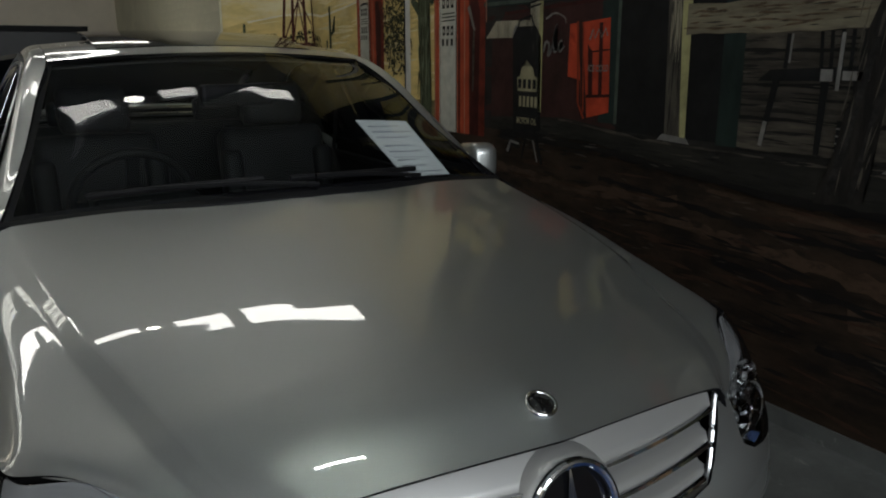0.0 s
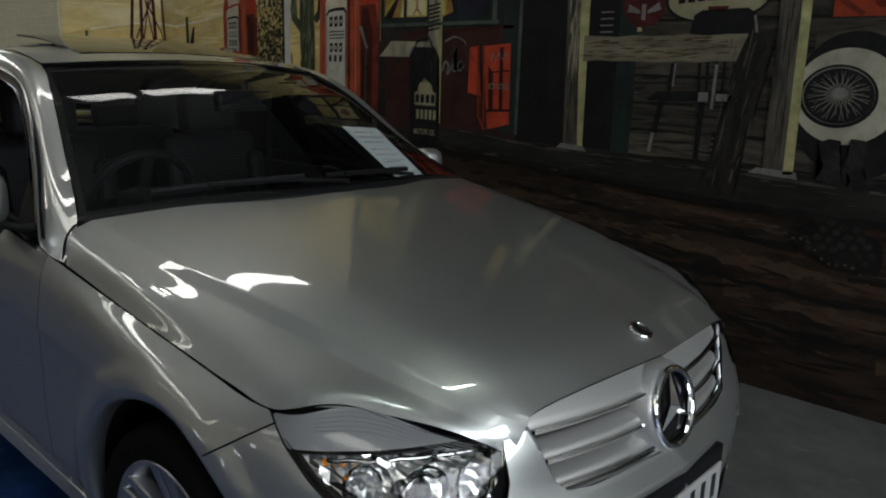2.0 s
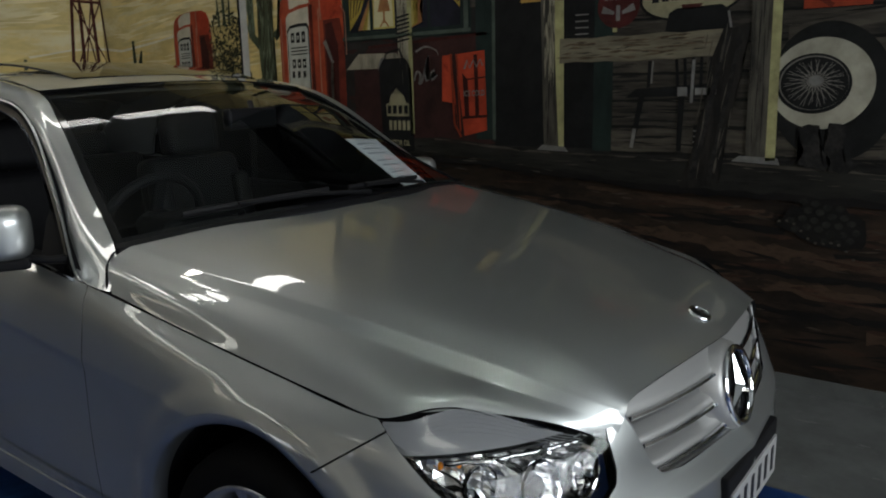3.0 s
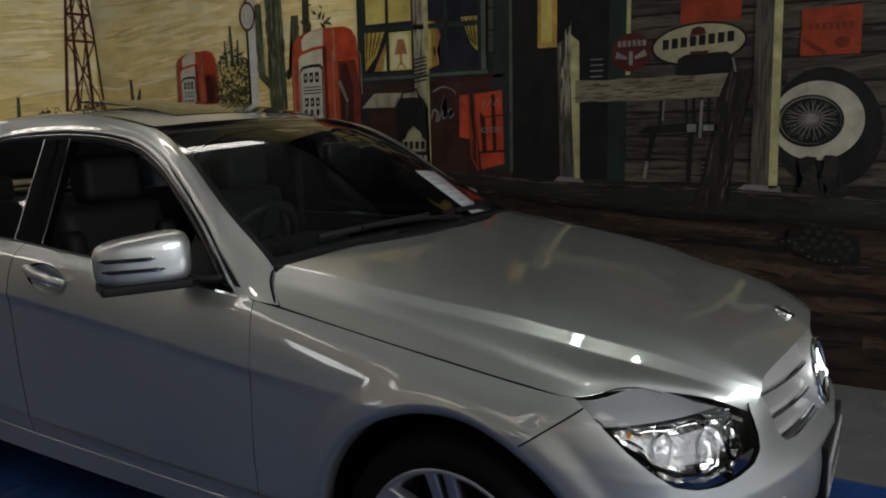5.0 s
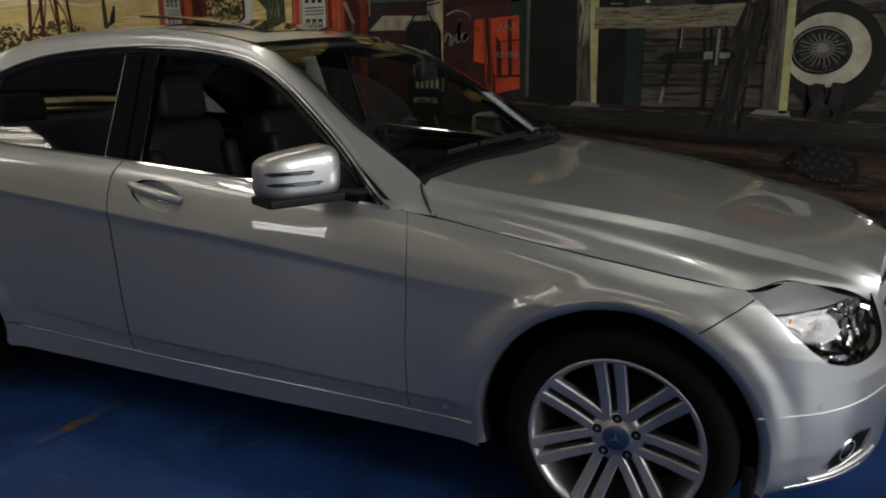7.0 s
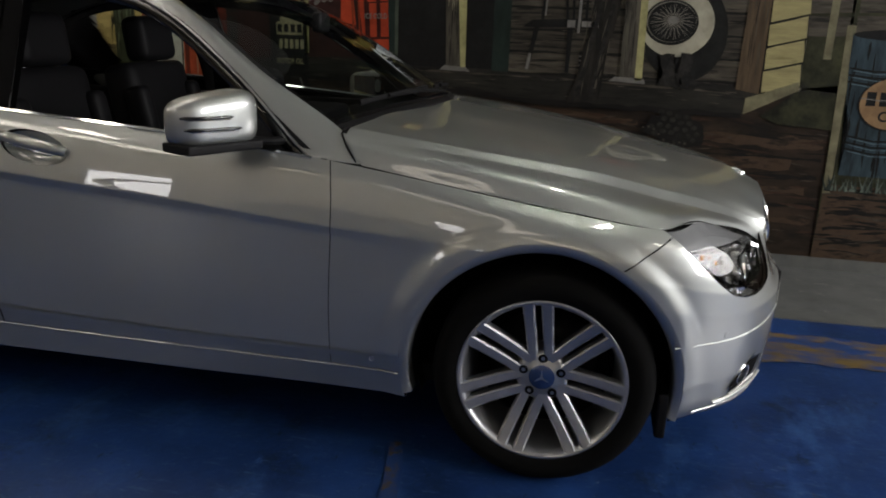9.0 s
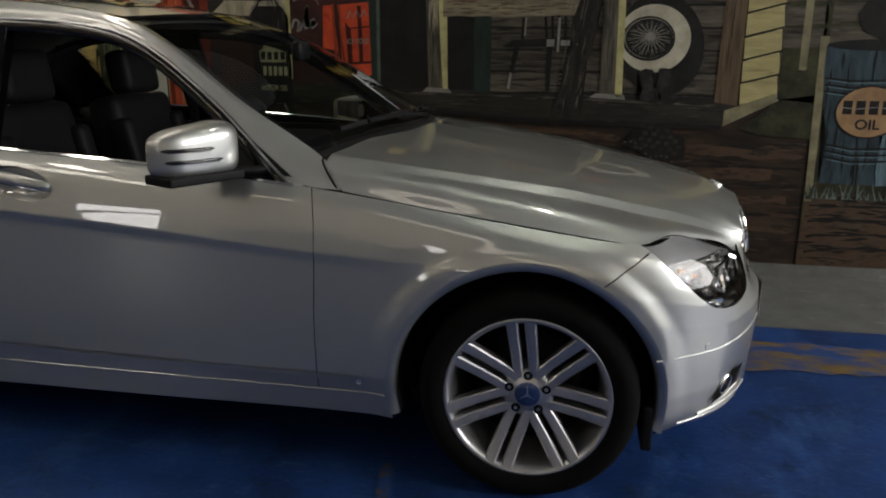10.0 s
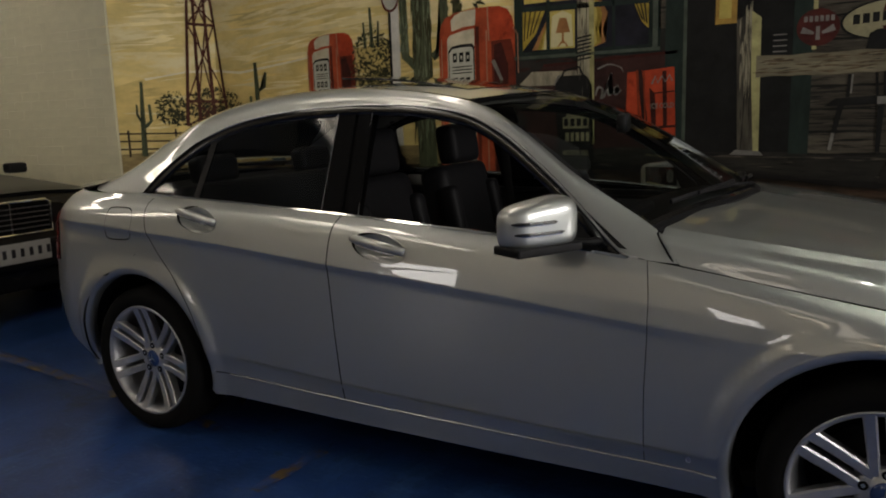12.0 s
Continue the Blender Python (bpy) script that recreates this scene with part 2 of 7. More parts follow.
# ---- the room ----
def slab(name, corners, thick, mat, kind="structure", category="wall", label=""):
    """A wall or floor of a plan polygon between two heights."""
    pts, z0, z1 = corners
    bm = bmesh.new()
    low = [bm.verts.new((x, y, z0)) for x, y in pts]
    top = [bm.verts.new((x, y, z1)) for x, y in pts]
    n = len(pts)
    bm.faces.new(low[::-1])
    bm.faces.new(top)
    for i in range(n):
        bm.faces.new((low[i], low[(i + 1) % n], top[(i + 1) % n], top[i]))
    bmesh.ops.recalc_face_normals(bm, faces=bm.faces)
    ob = finish(name, bm, mat)
    return tagged(ob, label, category, kind=kind)


BEND = (-4.86, WALL)
slab("floor", ([(WEST, SOUTH), (EAST, SOUTH), (EAST, WALL + 0.3), (WEST, WALL + 0.3)], -0.2, 0.0), 0, BLUE, category="floor", label="blue painted concrete floor, scuffed and stained")
slab("floor_strip", ([(WEST, 0.80), (EAST, 0.80), (EAST, WALL + 0.1), (WEST, WALL + 0.1)], 0.0, 0.004), 0, CONCRETE, category="floor", label="bare grey concrete strip along the painted wall")
# a low plinth carries the painted wall
slab("plinth", ([(-4.9, WALL - 0.012), (EAST, WALL - 0.012), (EAST, WALL + 0.2), (-4.9, WALL + 0.2)], 0.0, 0.075), 0, CONCRETE, category="plinth", label="low grey concrete footing under the painted wall")
slab("wall_north", ([BEND, (EAST, WALL), (EAST, WALL + 0.25), (-4.9, WALL + 0.25)], 0.0, CEIL), 0, PLASTER, label="long plastered wall carrying the mural")
slab("wall_return", ([BEND, (-4.9, WALL + 0.25), (-5.6, WALL + 0.25), (-5.55, 1.12), (-5.35, 1.12)], 0.0, CEIL), 0, PLASTER, label="slanted return at the end of the mural")
slab("wall_west", ([(WEST, SOUTH), (WEST, 1.12), (WEST - 0.2, 1.12), (WEST - 0.2, SOUTH)], 0.0, CEIL), 0, PLASTER, label="grey plastered end wall with a dark doorway")
slab("wall_south", ([(WEST, SOUTH), (EAST, SOUTH), (EAST, SOUTH - 0.2), (WEST, SOUTH - 0.2)], 0.0, CEIL), 0, PLASTER, label="plain cream wall")
# unseen dark strip, added so the lower doors reflect less light
slab("dark_reflection_strip", ([(WEST, SOUTH + .003), (EAST, SOUTH + .003), (EAST, SOUTH + .02), (WEST, SOUTH + .02)], 0.0, 0.88), 0, DARKSTRIP, label="unseen dark strip along the cream wall, added to darken reflections")
slab("wall_east", ([(EAST, SOUTH), (EAST, WALL + 0.25), (EAST + 0.2, WALL + 0.25), (EAST + 0.2, SOUTH)], 0.0, CEIL), 0, PLASTER, label="plain cream wall")
slab("ceiling", ([(WEST, SOUTH), (EAST, SOUTH), (EAST, WALL + 0.25), (WEST, WALL + 0.25)], CEIL, CEIL + 0.15), 0, CEILING, category="ceiling", label="off-white painted ceiling")
white = slab("wall_white", ([(-5.353, 1.12), (-5.353, 1.4), (WEST, 1.4), (WEST, 1.12)], 0.0, CEIL), 0, WHITEWALL, label="white painted brick wall beside the mural")


def end_door():
    d = thing("door_1", "dark closed door in the end wall", "door", (WEST, -0.25, 0), kind="structure")
    part("leaf", box(0.01, 0.05, -0.85, 0.85, 0.0, 1.70, 0.004), DARKDOOR, d)
    part("lintel", box(0.0, 0.07, -0.95, 0.95, 1.70, 1.78, 0.004), TRIM, d)
    for y in (-0.90, 0.90):
        part("jamb", box(0.0, 0.07, y - 0.05, y + 0.05, 0.0, 1.70, 0.004), TRIM, d)
    part("handle", box(0.05, 0.09, 0.6, 0.72, 1.02, 1.05, 0.006), SATIN, d)


end_door()


def floor_line(x0, y0, x1, y1, width):
    a, b = Vector((x0, y0, 0)), Vector((x1, y1, 0))
    d = (b - a).normalized()
    s = Vector((-d.y, d.x, 0)) * width / 2
    bm = bmesh.new()
    n = 24
    rows = []
    for i in range(n + 1):
        p = a.lerp(b, i / n)
        j0, j1 = 1 + 0.25 * noise.noise(p * 7), 1 + 0.25 * noise.noise(p * 7 + Vector((9, 0, 0)))
        rows.append((bm.verts.new(p + s * j0 + Vector((0, 0, 0.004))), bm.verts.new(p - s * j1 + Vector((0, 0, 0.004)))))
    for r, q in zip(rows, rows[1:]):
        bm.faces.new((r[0], q[0], q[1], r[1]))
    ob = finish("parking_line", bm, YELLOW)
    tagged(ob, "worn yellow parking line painted on the blue floor", "floor marking", "yellow parking lines", "structure")


# bay lines beside and ahead of the silver car
LINES = [(-4.6, -0.50, -3.2, -0.66, 0.08), (-3.2, -0.66, -2.5, -0.74, 0.07), (-1.97, -1.10, -1.95, -0.72, 0.06), 
         (-0.44, -0.72, -0.36, -1.25, 0.05)]
for a in LINES:
    floor_line(*a)


def faded_band():
    bm = bmesh.new()
    rows = []
    for i in range(80):
        x = 0.55 + i * 0.074
        a, b = 0.26 + 0.07 * noise.noise(Vector((x * 3, 0, 5))) + 0.05 * noise.noise(Vector((x * 17, 0, 5))), 0.58 + 0.06 * noise.noise(Vector((x * 3, 7, 5))) + 0.05 * noise.noise(Vector((x * 17, 7, 5)))
        rows.append((bm.verts.new((x, a, 0.004)), bm.verts.new((x, b, 0.004))))
    for r, q in zip(rows, rows[1:]):
        bm.faces.new((r[0], q[0], q[1], r[1]))
    tagged(finish("worn_band", bm, FADED), "broad worn band of yellow paint on the blue floor", "floor marking", kind="structure")


faded_band()


def ceiling_light(x, y, length, along, lit=None):
    d = thing("ceiling_light", "white suspended fluorescent batten light, lit", "ceiling light", (x, y, LAMP_Z), "fluorescent battens")
    wide = 0.025 if lit else 0.11
    hx, hy = (length / 2, wide) if along == "x" else (wide, length / 2)
    part("housing", box(-hx - 0.02, hx + 0.02, -hy - 0.02, hy + 0.02, -0.06, 0, 0.008), HOUSING, d)
    part("diffuser", box(-hx, hx, -hy, hy, -0.085, -0.06, 0.01), lit or TUBE, d, "glowing diffuser")
    # added upward glow: lights the ceiling so the bonnet reads brighter
    part("upward_fill", box(-hx, hx, -hy, hy, 0.002, 0.02, 0.004), BAREUP if lit else UPLIGHT, d, "added upward glow for the ceiling")
    for k in (-1, 1):
        part("rod", sweep([(k * hx * .7, k * hy * .7, 0.0), (k * hx * .7, k * hy * .7, CEIL - LAMP_Z)], 0.006, 6), HOUSING, d)
    for s in (-1, 1):
        if along == "x":
            part("end_cap", box(s * hx - 0.012, s * hx + 0.012, -hy - 0.004, hy + 0.004, -0.09, -0.05, 0.003), HOUSING, d)
        else:
            part("end_cap", box(-hx - 0.004, hx + 0.004, s * hy - 0.012, s * hy + 0.012, -0.09, -0.05, 0.003), HOUSING, d)


LIGHT_ROWS = [(-2.95, -2.05, 0.9), (-2.2, -0.93, 0.42), (-2.2, -0.12, 0.42), (-2.2, 0.68, 1.0), (-6.6, -1.4, 1.2), (-6.6, 0.1, 1.2)]
for x, y, n in LIGHT_ROWS:
    ceiling_light(x, y, n, "y")
# one bare bright batten over the bonnet
ceiling_light(0.62, -0.25, 0.26, "y", BARE)


def troffer(x, y, lit, turn=0):
    """A recessed tray with four lit tubes behind a louvre."""
    d = thing("troffer_light", "square louvred fluorescent ceiling light, lit; some are added fill", "ceiling light", (x, y, LAMP_Z), "louvred ceiling lights")
    d.rotation_euler = (0, 0, math.radians(turn))
    for k in (-1, 1):
        part("rod", sweep([(k * .5, 0, 0.0), (k * .5, 0, CEIL - LAMP_Z)], 0.006, 6), HOUSING, d)
    part("tray", box(-0.62, 0.62, -0.32, 0.32, -0.03, 0, 0.006), HOUSING, d)
    for k in range(4):
        c = -0.225 + 0.15 * k
        part("tube", box(-0.58, 0.58, c - 0.05, c + 0.05, -0.045, -0.03, 0.006), lit, d, "glowing tube panel")
    for k in range(5):
        c = -0.30 + 0.15 * k
        part("louvre", box(-0.60, 0.60, c - 0.008, c + 0.008, -0.07, -0.03), HOUSING, d)


# a run of trays across the hall
for y in (-2.3, -3.7, -5.1):
    troffer(-3.75, y, TRAY, 90)
# unseen fill row along the far wall, added to brighten that wall
for x in (-5.7, -2.7, 0.3, 3.3):
    troffer(x, -5.6, WALLFILL)
# unseen fill trays to the west, added to brighten the rear wing
for y in (-1.6, -3.6):
    troffer(-7.2, y, WESTFILL)
for x in (-0.4, 2.6):
    troffer(x, -3.7, FARTRAY)
# unseen trays ahead of the car, added to brighten its front
for x, y in ((2.3, -2.0), (4.2, -2.0)):
    troffer(x, y, TRAY)


def reflected_window(name, x0, x1, z0, z1, slats):
    """Unseen low window added for reflections in the paint: frame, bright panes and slats."""
    d = thing(name, "unseen low bright window with pale slats, added for reflections", "window", ((x0 + x1) / 2, SOUTH, 0), kind="structure")
    w = (x1 - x0) / 2
    part("pane", box(-w, w, 0.004, 0.012, z0, z1), GLOWPANE, d, "bright glowing pane")
    for a, b, c, e in ((-w - .05, w + .05, z0 - .05, z0), (-w - .05, w + .05, z1, z1 + .05), (-w - .05, -w, z0, z1), (w, w + .05, z0, z1)):
        part("frame", box(a, b, 0.0, .05, c, e, .004), HOUSING, d)
    for k in range(1, slats + 1):
        z = z0 + (z1 - z0) * k / (slats + 1)
        part("slat", box(-w, w, .014, .04, z - .022, z + .022, .003), HOUSING, d)


reflected_window("window_1", -5.15, -4.05, 1.00, 1.45, 1)
reflected_window("window_2", -1.36, -0.94, 0.92, 1.55, 4)


def east_daylight():
    """Unseen area lamp before the solid east wall, standing in for daylight from ahead."""
    data = bpy.data.lights.new("daylight", "AREA")
    data.shape, data.size, data.size_y = "RECTANGLE", 5.2, 3.2
    data.energy, data.color = 500.0, (0.95, 0.98, 1.0)
    ob = new("unseen_daylight", data)
    ob.matrix_world = look((EAST - 0.03, -0.8, 1.85), (0, -0.6, 0.6))


east_daylight()


def square_light(x, y):
    d = thing("square_light", "small square downlight, lit", "downlight", (x, y, LAMP_Z))
    part("rod", sweep([(0, 0, 0), (0, 0, CEIL - LAMP_Z)], 0.008, 6), HOUSING, d)
    part("frame", box(-0.13, 0.13, -0.13, 0.13, -0.03, 0, 0.006), HOUSING, d)
    part("lamp", lathe([(0.001, -0.045), (0.06, -0.042), (0.085, -0.03)], 24, "z"), SPOT, d, "glowing round lamp")


square_light(-2.22, -0.56)


# ---- the mural: flat painted shapes on the wall, in wall coordinates (along, up) ----
def tint(name, color, spread=0.25, scale=9.0, second=None, second_scale=6.0, second_at=0.56, stretch=None):
    m = material("mural_" + name, color, 0.7, spread=min(0.75, spread * 1.35), scale=scale, detail=7, second=second, second_scale=second_scale,
                    second_at=second_at, stretch=stretch, bump=0.05, bump_scale=90)
    m.node_tree.nodes["Principled BSDF"].inputs["Specular IOR Level"].default_value = 0.24
    return m


M_SKY = tint("sky", (0.7000, 0.5600, 0.2380), 0.22, 1.3, (0.7750, 0.6875, 0.4250), 1.1, 0.50, (1, 1, 2.6))
M_CLOUD = tint("cloud", (0.79, 0.68, 0.39), 0.12, 4)
M_CLOUDSHADE = tint("cloud_shade", (0.61, 0.49, 0.22), 0.2, 4)
M_CLOUDSOFT = tint("cloud_soft", (0.74, 0.63, 0.34), 0.12, 3)
M_SKYDEEP = tint("sky_deep", (0.68, 0.54, 0.225), 0.15, 3)
M_HILLSHADE = tint("hill_shade", (0.62, 0.47, 0.18), 0.2, 4)
M_GRAINDARK = tint("grain_dark", (0.010, 0.009, 0.008), 0.4, 12)
M_GRAINPALE = tint("grain_pale", (0.062, 0.055, 0.042), 0.35, 12)
M_EARTHRED = tint("earth_red", (0.034, 0.017, 0.010), 0.4, 8)
M_EARTHPALE = tint("earth_pale", (0.042, 0.033, 0.024), 0.4, 9)
M_HILL = tint("sand_hill", (0.6580, 0.5040, 0.1960), 0.2, 2.2, (0.6875, 0.5750, 0.3000), 2.0, 0.55, (1, 1, 2))
M_HILLEDGE = tint("hill_edge", (0.7392, 0.6720, 0.4928), 0.15, 6)
M_SAND = tint("dark_sand", (0.2600, 0.1960, 0.0900), 0.35, 5, stretch=(1, 1, 3))
M_GROUND = tint("earth", (0.0232, 0.0144, 0.0088), 0.5, 3.0, (0.0079, 0.0058, 0.0044), 2.4, 0.50, (1, 1, 3.2))
M_EARTHLIGHT = tint("earth_light", (0.0575, 0.0350, 0.0210), 0.5, 5.0, (0.0165, 0.0110, 0.0077), 5, 0.50, (1, 1, 3.0))
M_RUT = tint("earth_rut", (0.0060, 0.0050, 0.0045), 0.4, 6, stretch=(1, 1, 4))
M_TOWER = tint("tower", (0.0680, 0.0208, 0.0128), 0.3, 20)
M_BUSH = tint("bush", (0.0350, 0.0340, 0.0140), 0.5, 30)
M_BUSHLIGHT = tint("bush_light", (0.0880, 0.0800, 0.0280), 0.4, 40)
M_CACTUS = tint("cactus", (0.0572, 0.0676, 0.0364), 0.4, 14, stretch=(3, 1, 0.5))
M_CACTUSLIGHT = tint("cactus_light", (0.1280, 0.1520, 0.0960), 0.3, 14)
M_FENCE = tint("fence", (0.0400, 0.0280, 0.0160), 0.3, 20)
M_RED = tint("pump_red", (0.3385, 0.0564, 0.0209), 0.25, 8, (0.3025, 0.0715, 0.0330), 5, 0.56)
M_REDDARK = tint("pump_red_dark", (0.1054, 0.0161, 0.0074), 0.35, 8)
M_CREAM = tint("cream", (0.5034, 0.4600, 0.3472), 0.15, 10)
M_WHITE = tint("white", (0.5320, 0.5239, 0.4836), 0.12, 10)
M_DIAL = tint("dial", (0.4340, 0.4340, 0.3732), 0.12, 14)
M_BLACK = tint("black", (0.0056, 0.0056, 0.0056), 0.4, 10)
M_SIDING = tint("siding", (0.036, 0.031, 0.024), 0.45, 7, (0.0111, 0.0103, 0.0087), 5, 0.52, (0.6, 1, 5))
M_SIDING2 = tint("siding_pale", (0.058, 0.050, 0.038), 0.4, 7, (0.0139, 0.0127, 0.0103), 5, 0.54, (0.6, 1, 5))
M_SIDINGLINE = tint("siding_shadow", (0.0062, 0.0056, 0.0050), 0.3, 10)
M_HOUSEDARK = tint("house_shade", (0.0150, 0.0135, 0.0120), 0.4, 5)
M_GREEN = tint("green_frame", (0.0109, 0.0202, 0.0168), 0.3, 9, stretch=(1, 1, 0.4))
M_GREENLIGHT = tint("green_frame_light", (0.0558, 0.0707, 0.0558), 0.3, 9)
M_POST = tint("grey_post", (0.062, 0.056, 0.044), 0.45, 8, (0.0179, 0.0166, 0.0143), 6, 0.54, (3, 1, 0.5))
M_POSTPALE = tint("pale_post", (0.2480, 0.2247, 0.1628), 0.35, 9, (0.0825, 0.0743, 0.0550), 7, 0.55, (2, 1, 0.6))
M_POSTLIT = tint("lit_edge", (0.3100, 0.2914, 0.1364), 0.25, 12)
M_BEAM = tint("beam", (0.140, 0.122, 0.082), 0.3, 9, (0.0616, 0.0550, 0.0418), 7, 0.55, (0.5, 1, 3))
M_LAMPGLOW = tint("window_glow", (0.4464, 0.3596, 0.0992), 0.2, 5)
M_GLOWHOT = tint("window_bright", (0.5270, 0.4836, 0.2790), 0.1, 5)
M_SHADE = tint("lampshade", (0.2976, 0.1364, 0.0496), 0.2, 8)
M_NIGHT = tint("night_pane", (0.0087, 0.0087, 0.0149), 0.5, 6)
M_CURTAIN = tint("curtain", (0.3100, 0.2232, 0.0372), 0.3, 12)
M_ORANGE = tint("orange_pane", (0.3410, 0.2046, 0.0496), 0.3, 7)
M_MAROON = tint("maroon", (0.0289, 0.0102, 0.0085), 0.4, 6)
M_COOLER = tint("cooler_red", (0.3565, 0.0442, 0.0156), 0.25, 8, (0.1650, 0.0165, 0.0066), 6, 0.57)
M_COOLERDARK = tint("cooler_shadow", (0.0372, 0.0062, 0.0043), 0.4, 8)
M_GREYTEXT = tint("faded_lettering", (0.1507, 0.1451, 0.1339), 0.2, 20)
M_SIGNRED = tint("sign_red", (0.055, 0.010, 0.008), 0.3, 10)
M_SIGNCREAM = tint("sign_cream", (0.2558, 0.2325, 0.1395), 0.2, 10)
M_SIGNORANGE = tint("sign_orange", (0.20, 0.030, 0.010), 0.25, 9)
M_TYRE = tint("tyre_black", (0.0074, 0.0074, 0.0068), 0.4, 10)
M_WHITEWALL = tint("whitewall", (0.3224, 0.3038, 0.2356), 0.2, 7, (0.1980, 0.1870, 0.1430), 4, 0.57)
M_SPOKE = tint("spoke", (0.1395, 0.1302, 0.1116), 0.2, 20)
M_BOARD = tint("lit_boards", (0.2852, 0.2480, 0.1178), 0.2, 6, (0.1870, 0.1595, 0.0715), 5, 0.56, (0.6, 1, 4))
M_BROWNPOST = tint("brown_post", (0.0775, 0.0527, 0.0310), 0.3, 8, stretch=(4, 1, 0.5))
M_STEP = tint("porch_step", (0.0162, 0.0151, 0.0122), 0.4, 6, stretch=(0.5, 1, 3))
M_STEPLIT = tint("porch_step_lit", (0.1488, 0.1364, 0.0806), 0.3, 8)
M_STONE = tint("stones", (0.0170, 0.0165, 0.0130), 0.5, 22, (0.0079, 0.0075, 0.0062), 26, 0.50)
M_BARREL = tint("barrel_blue", (0.0225, 0.0400, 0.0500), 0.4, 5, (0.0110, 0.0154, 0.0198), 4, 0.52, (3, 1, 0.6))
M_BARRELLIT = tint("barrel_lit", (0.0750, 0.1250, 0.1500), 0.35, 6, (0.0440, 0.0605, 0.0660), 6, 0.56, (4, 1, 0.5))
M_BARRELRUST = tint("barrel_rust", (0.0992, 0.0403, 0.0279), 0.4, 9, stretch=(4, 1, 0.6))
M_DISC = tint("barrel_disc", (0.2232, 0.1364, 0.0682), 0.25, 7)
M_GRASS = tint("grass", (0.0248, 0.0341, 0.0279), 0.5, 30)
M_GRASSLIT = tint("grass_pale", (0.0806, 0.0992, 0.0806), 0.4, 30)
M_MOSS = tint("garden", (0.0250, 0.0260, 0.0120), 0.6, 7, (0.0088, 0.0083, 0.0055), 6, 0.5)

M_EDGE = tint("pale_red", (0.34, 0.17, 0.11), 0.2, 12)
M_TRUNK = tint("trunk", (0.0130, 0.0110, 0.0090), 0.5, 9, (0.0060, 0.0055, 0.0050), 8, 0.5, (4, 1, 0.6))
M_BOOT = tint("boot", (0.0170, 0.0155, 0.0140), 0.5, 26, (0.0070, 0.0065, 0.0060), 20, 0.5)
mural = thing("mural", "painted mural of a desert filling station with a porch", "mural")
BACK = Vector((BEND[0] + 5.35, WALL - 1.12)).normalized()


def on_wall(u, z, off):
    """The place of a wall coordinate: straight wall, then the slanted return."""
    if u >= BEND[0]:
        return Vector((u, WALL - off, z))
    s = BEND[0] - u
    return Vector((BEND[0] - BACK.x * s + BACK.y * off, WALL - BACK.y * s - BACK.x * off, z))


WHOLE = ("bush", "grass", "leaves", "derrick", "spoke", "script", "fence", "hose", "nozzle", "cactus", "pump", "lampshade", "hill", "tree", "lantern", "lean", "cooler")


def flat(name, shapes, mat, layer, label=""):
    """Painted shapes (polygons in wall coordinates) of one colour: separate parts of the mural, or one part where they make one form."""
    if len(shapes) > 1 and not any(w in name for w in WHOLE):
        return [flat(name, [sh], mat, layer, label) for sh in shapes]
    bm = bmesh.new()
    step = 0.0007 / len(shapes)
    for i, pts in enumerate(shapes):
        vs = [bm.verts.new((u, i * step, z)) for u, z in pts]
        bm.faces.new(vs)
    bmesh.ops.triangulate(bm, faces=bm.faces[:])
    bmesh.ops.bisect_plane(bm, geom=bm.verts[:] + bm.edges[:] + bm.faces[:], plane_co=(BEND[0], 0, 0), plane_no=(1, 0, 0))
    for v in bm.verts:
        v.co = on_wall(v.co.x, v.co.z, 0.0009 * layer + 0.001 + v.co.y)
    for f in bm.faces:
        f.normal_update()
        if f.normal.y > 0:
            f.normal_flip()
    return part(name, bm, mat, mural, label)


def letters(word, u, z, height, mat, layer, slant=0.0, wide=1.0):
    """A painted word, its middle at (u, z)."""
    cu = bpy.data.curves.new("lettering", "FONT")
    cu.body, cu.size, cu.align_x, cu.align_y = word, height * 1.38, "CENTER", "CENTER"
    cu.offset = height * 0.03
    ob = bpy.data.objects.new("lettering", cu)
    bpy.context.scene.collection.objects.link(ob)
    me = bpy.data.meshes.new_from_object(ob.evaluated_get(bpy.context.evaluated_depsgraph_get()))
    bpy.data.objects.remove(ob)
    bpy.data.curves.remove(cu)
    bm = bmesh.new()
    bm.from_mesh(me)
    bpy.data.meshes.remove(me)
    for v in bm.verts:
        v.co = on_wall(u + v.co.x * wide, z + v.co.y + slant * v.co.x, 0.0009 * layer + 0.001)
    for f in bm.faces:
        f.normal_update()
        if f.normal.y > 0:
            f.normal_flip()
    return part("painted_lettering", bm, mat, mural)


def rect(u0, z0, u1, z1):
    return [(u0, z0), (u1, z0), (u1, z1), (u0, z1)]


def disc(u, z, ru, rz=None, n=36, tilt=0.0):
    rz = rz or ru
    c, s = math.cos(tilt), math.sin(tilt)
    return [(u + ru * math.cos(a) * c - rz * math.sin(a) * s, z + ru * math.cos(a) * s + rz * math.sin(a) * c) for a in [2 * math.pi * i / n for i in range(n)]]


def line(points, w0, w1=None):
    """A brush stroke as a polygon."""
    w1 = w0 if w1 is None else w1
    left, right = [], []
    p = [Vector(q) for q in points]
    for i, q in enumerate(p):
        d = (p[min(i + 1, len(p) - 1)] - p[max(i - 1, 0)]).normalized()
        w = (w0 + (w1 - w0) * i / (len(p) - 1)) / 2
        s = Vector((-d.y, d.x)) * w
        left.append(tuple(q + s))
        right.append(tuple(q - s))
    return left + right[::-1]


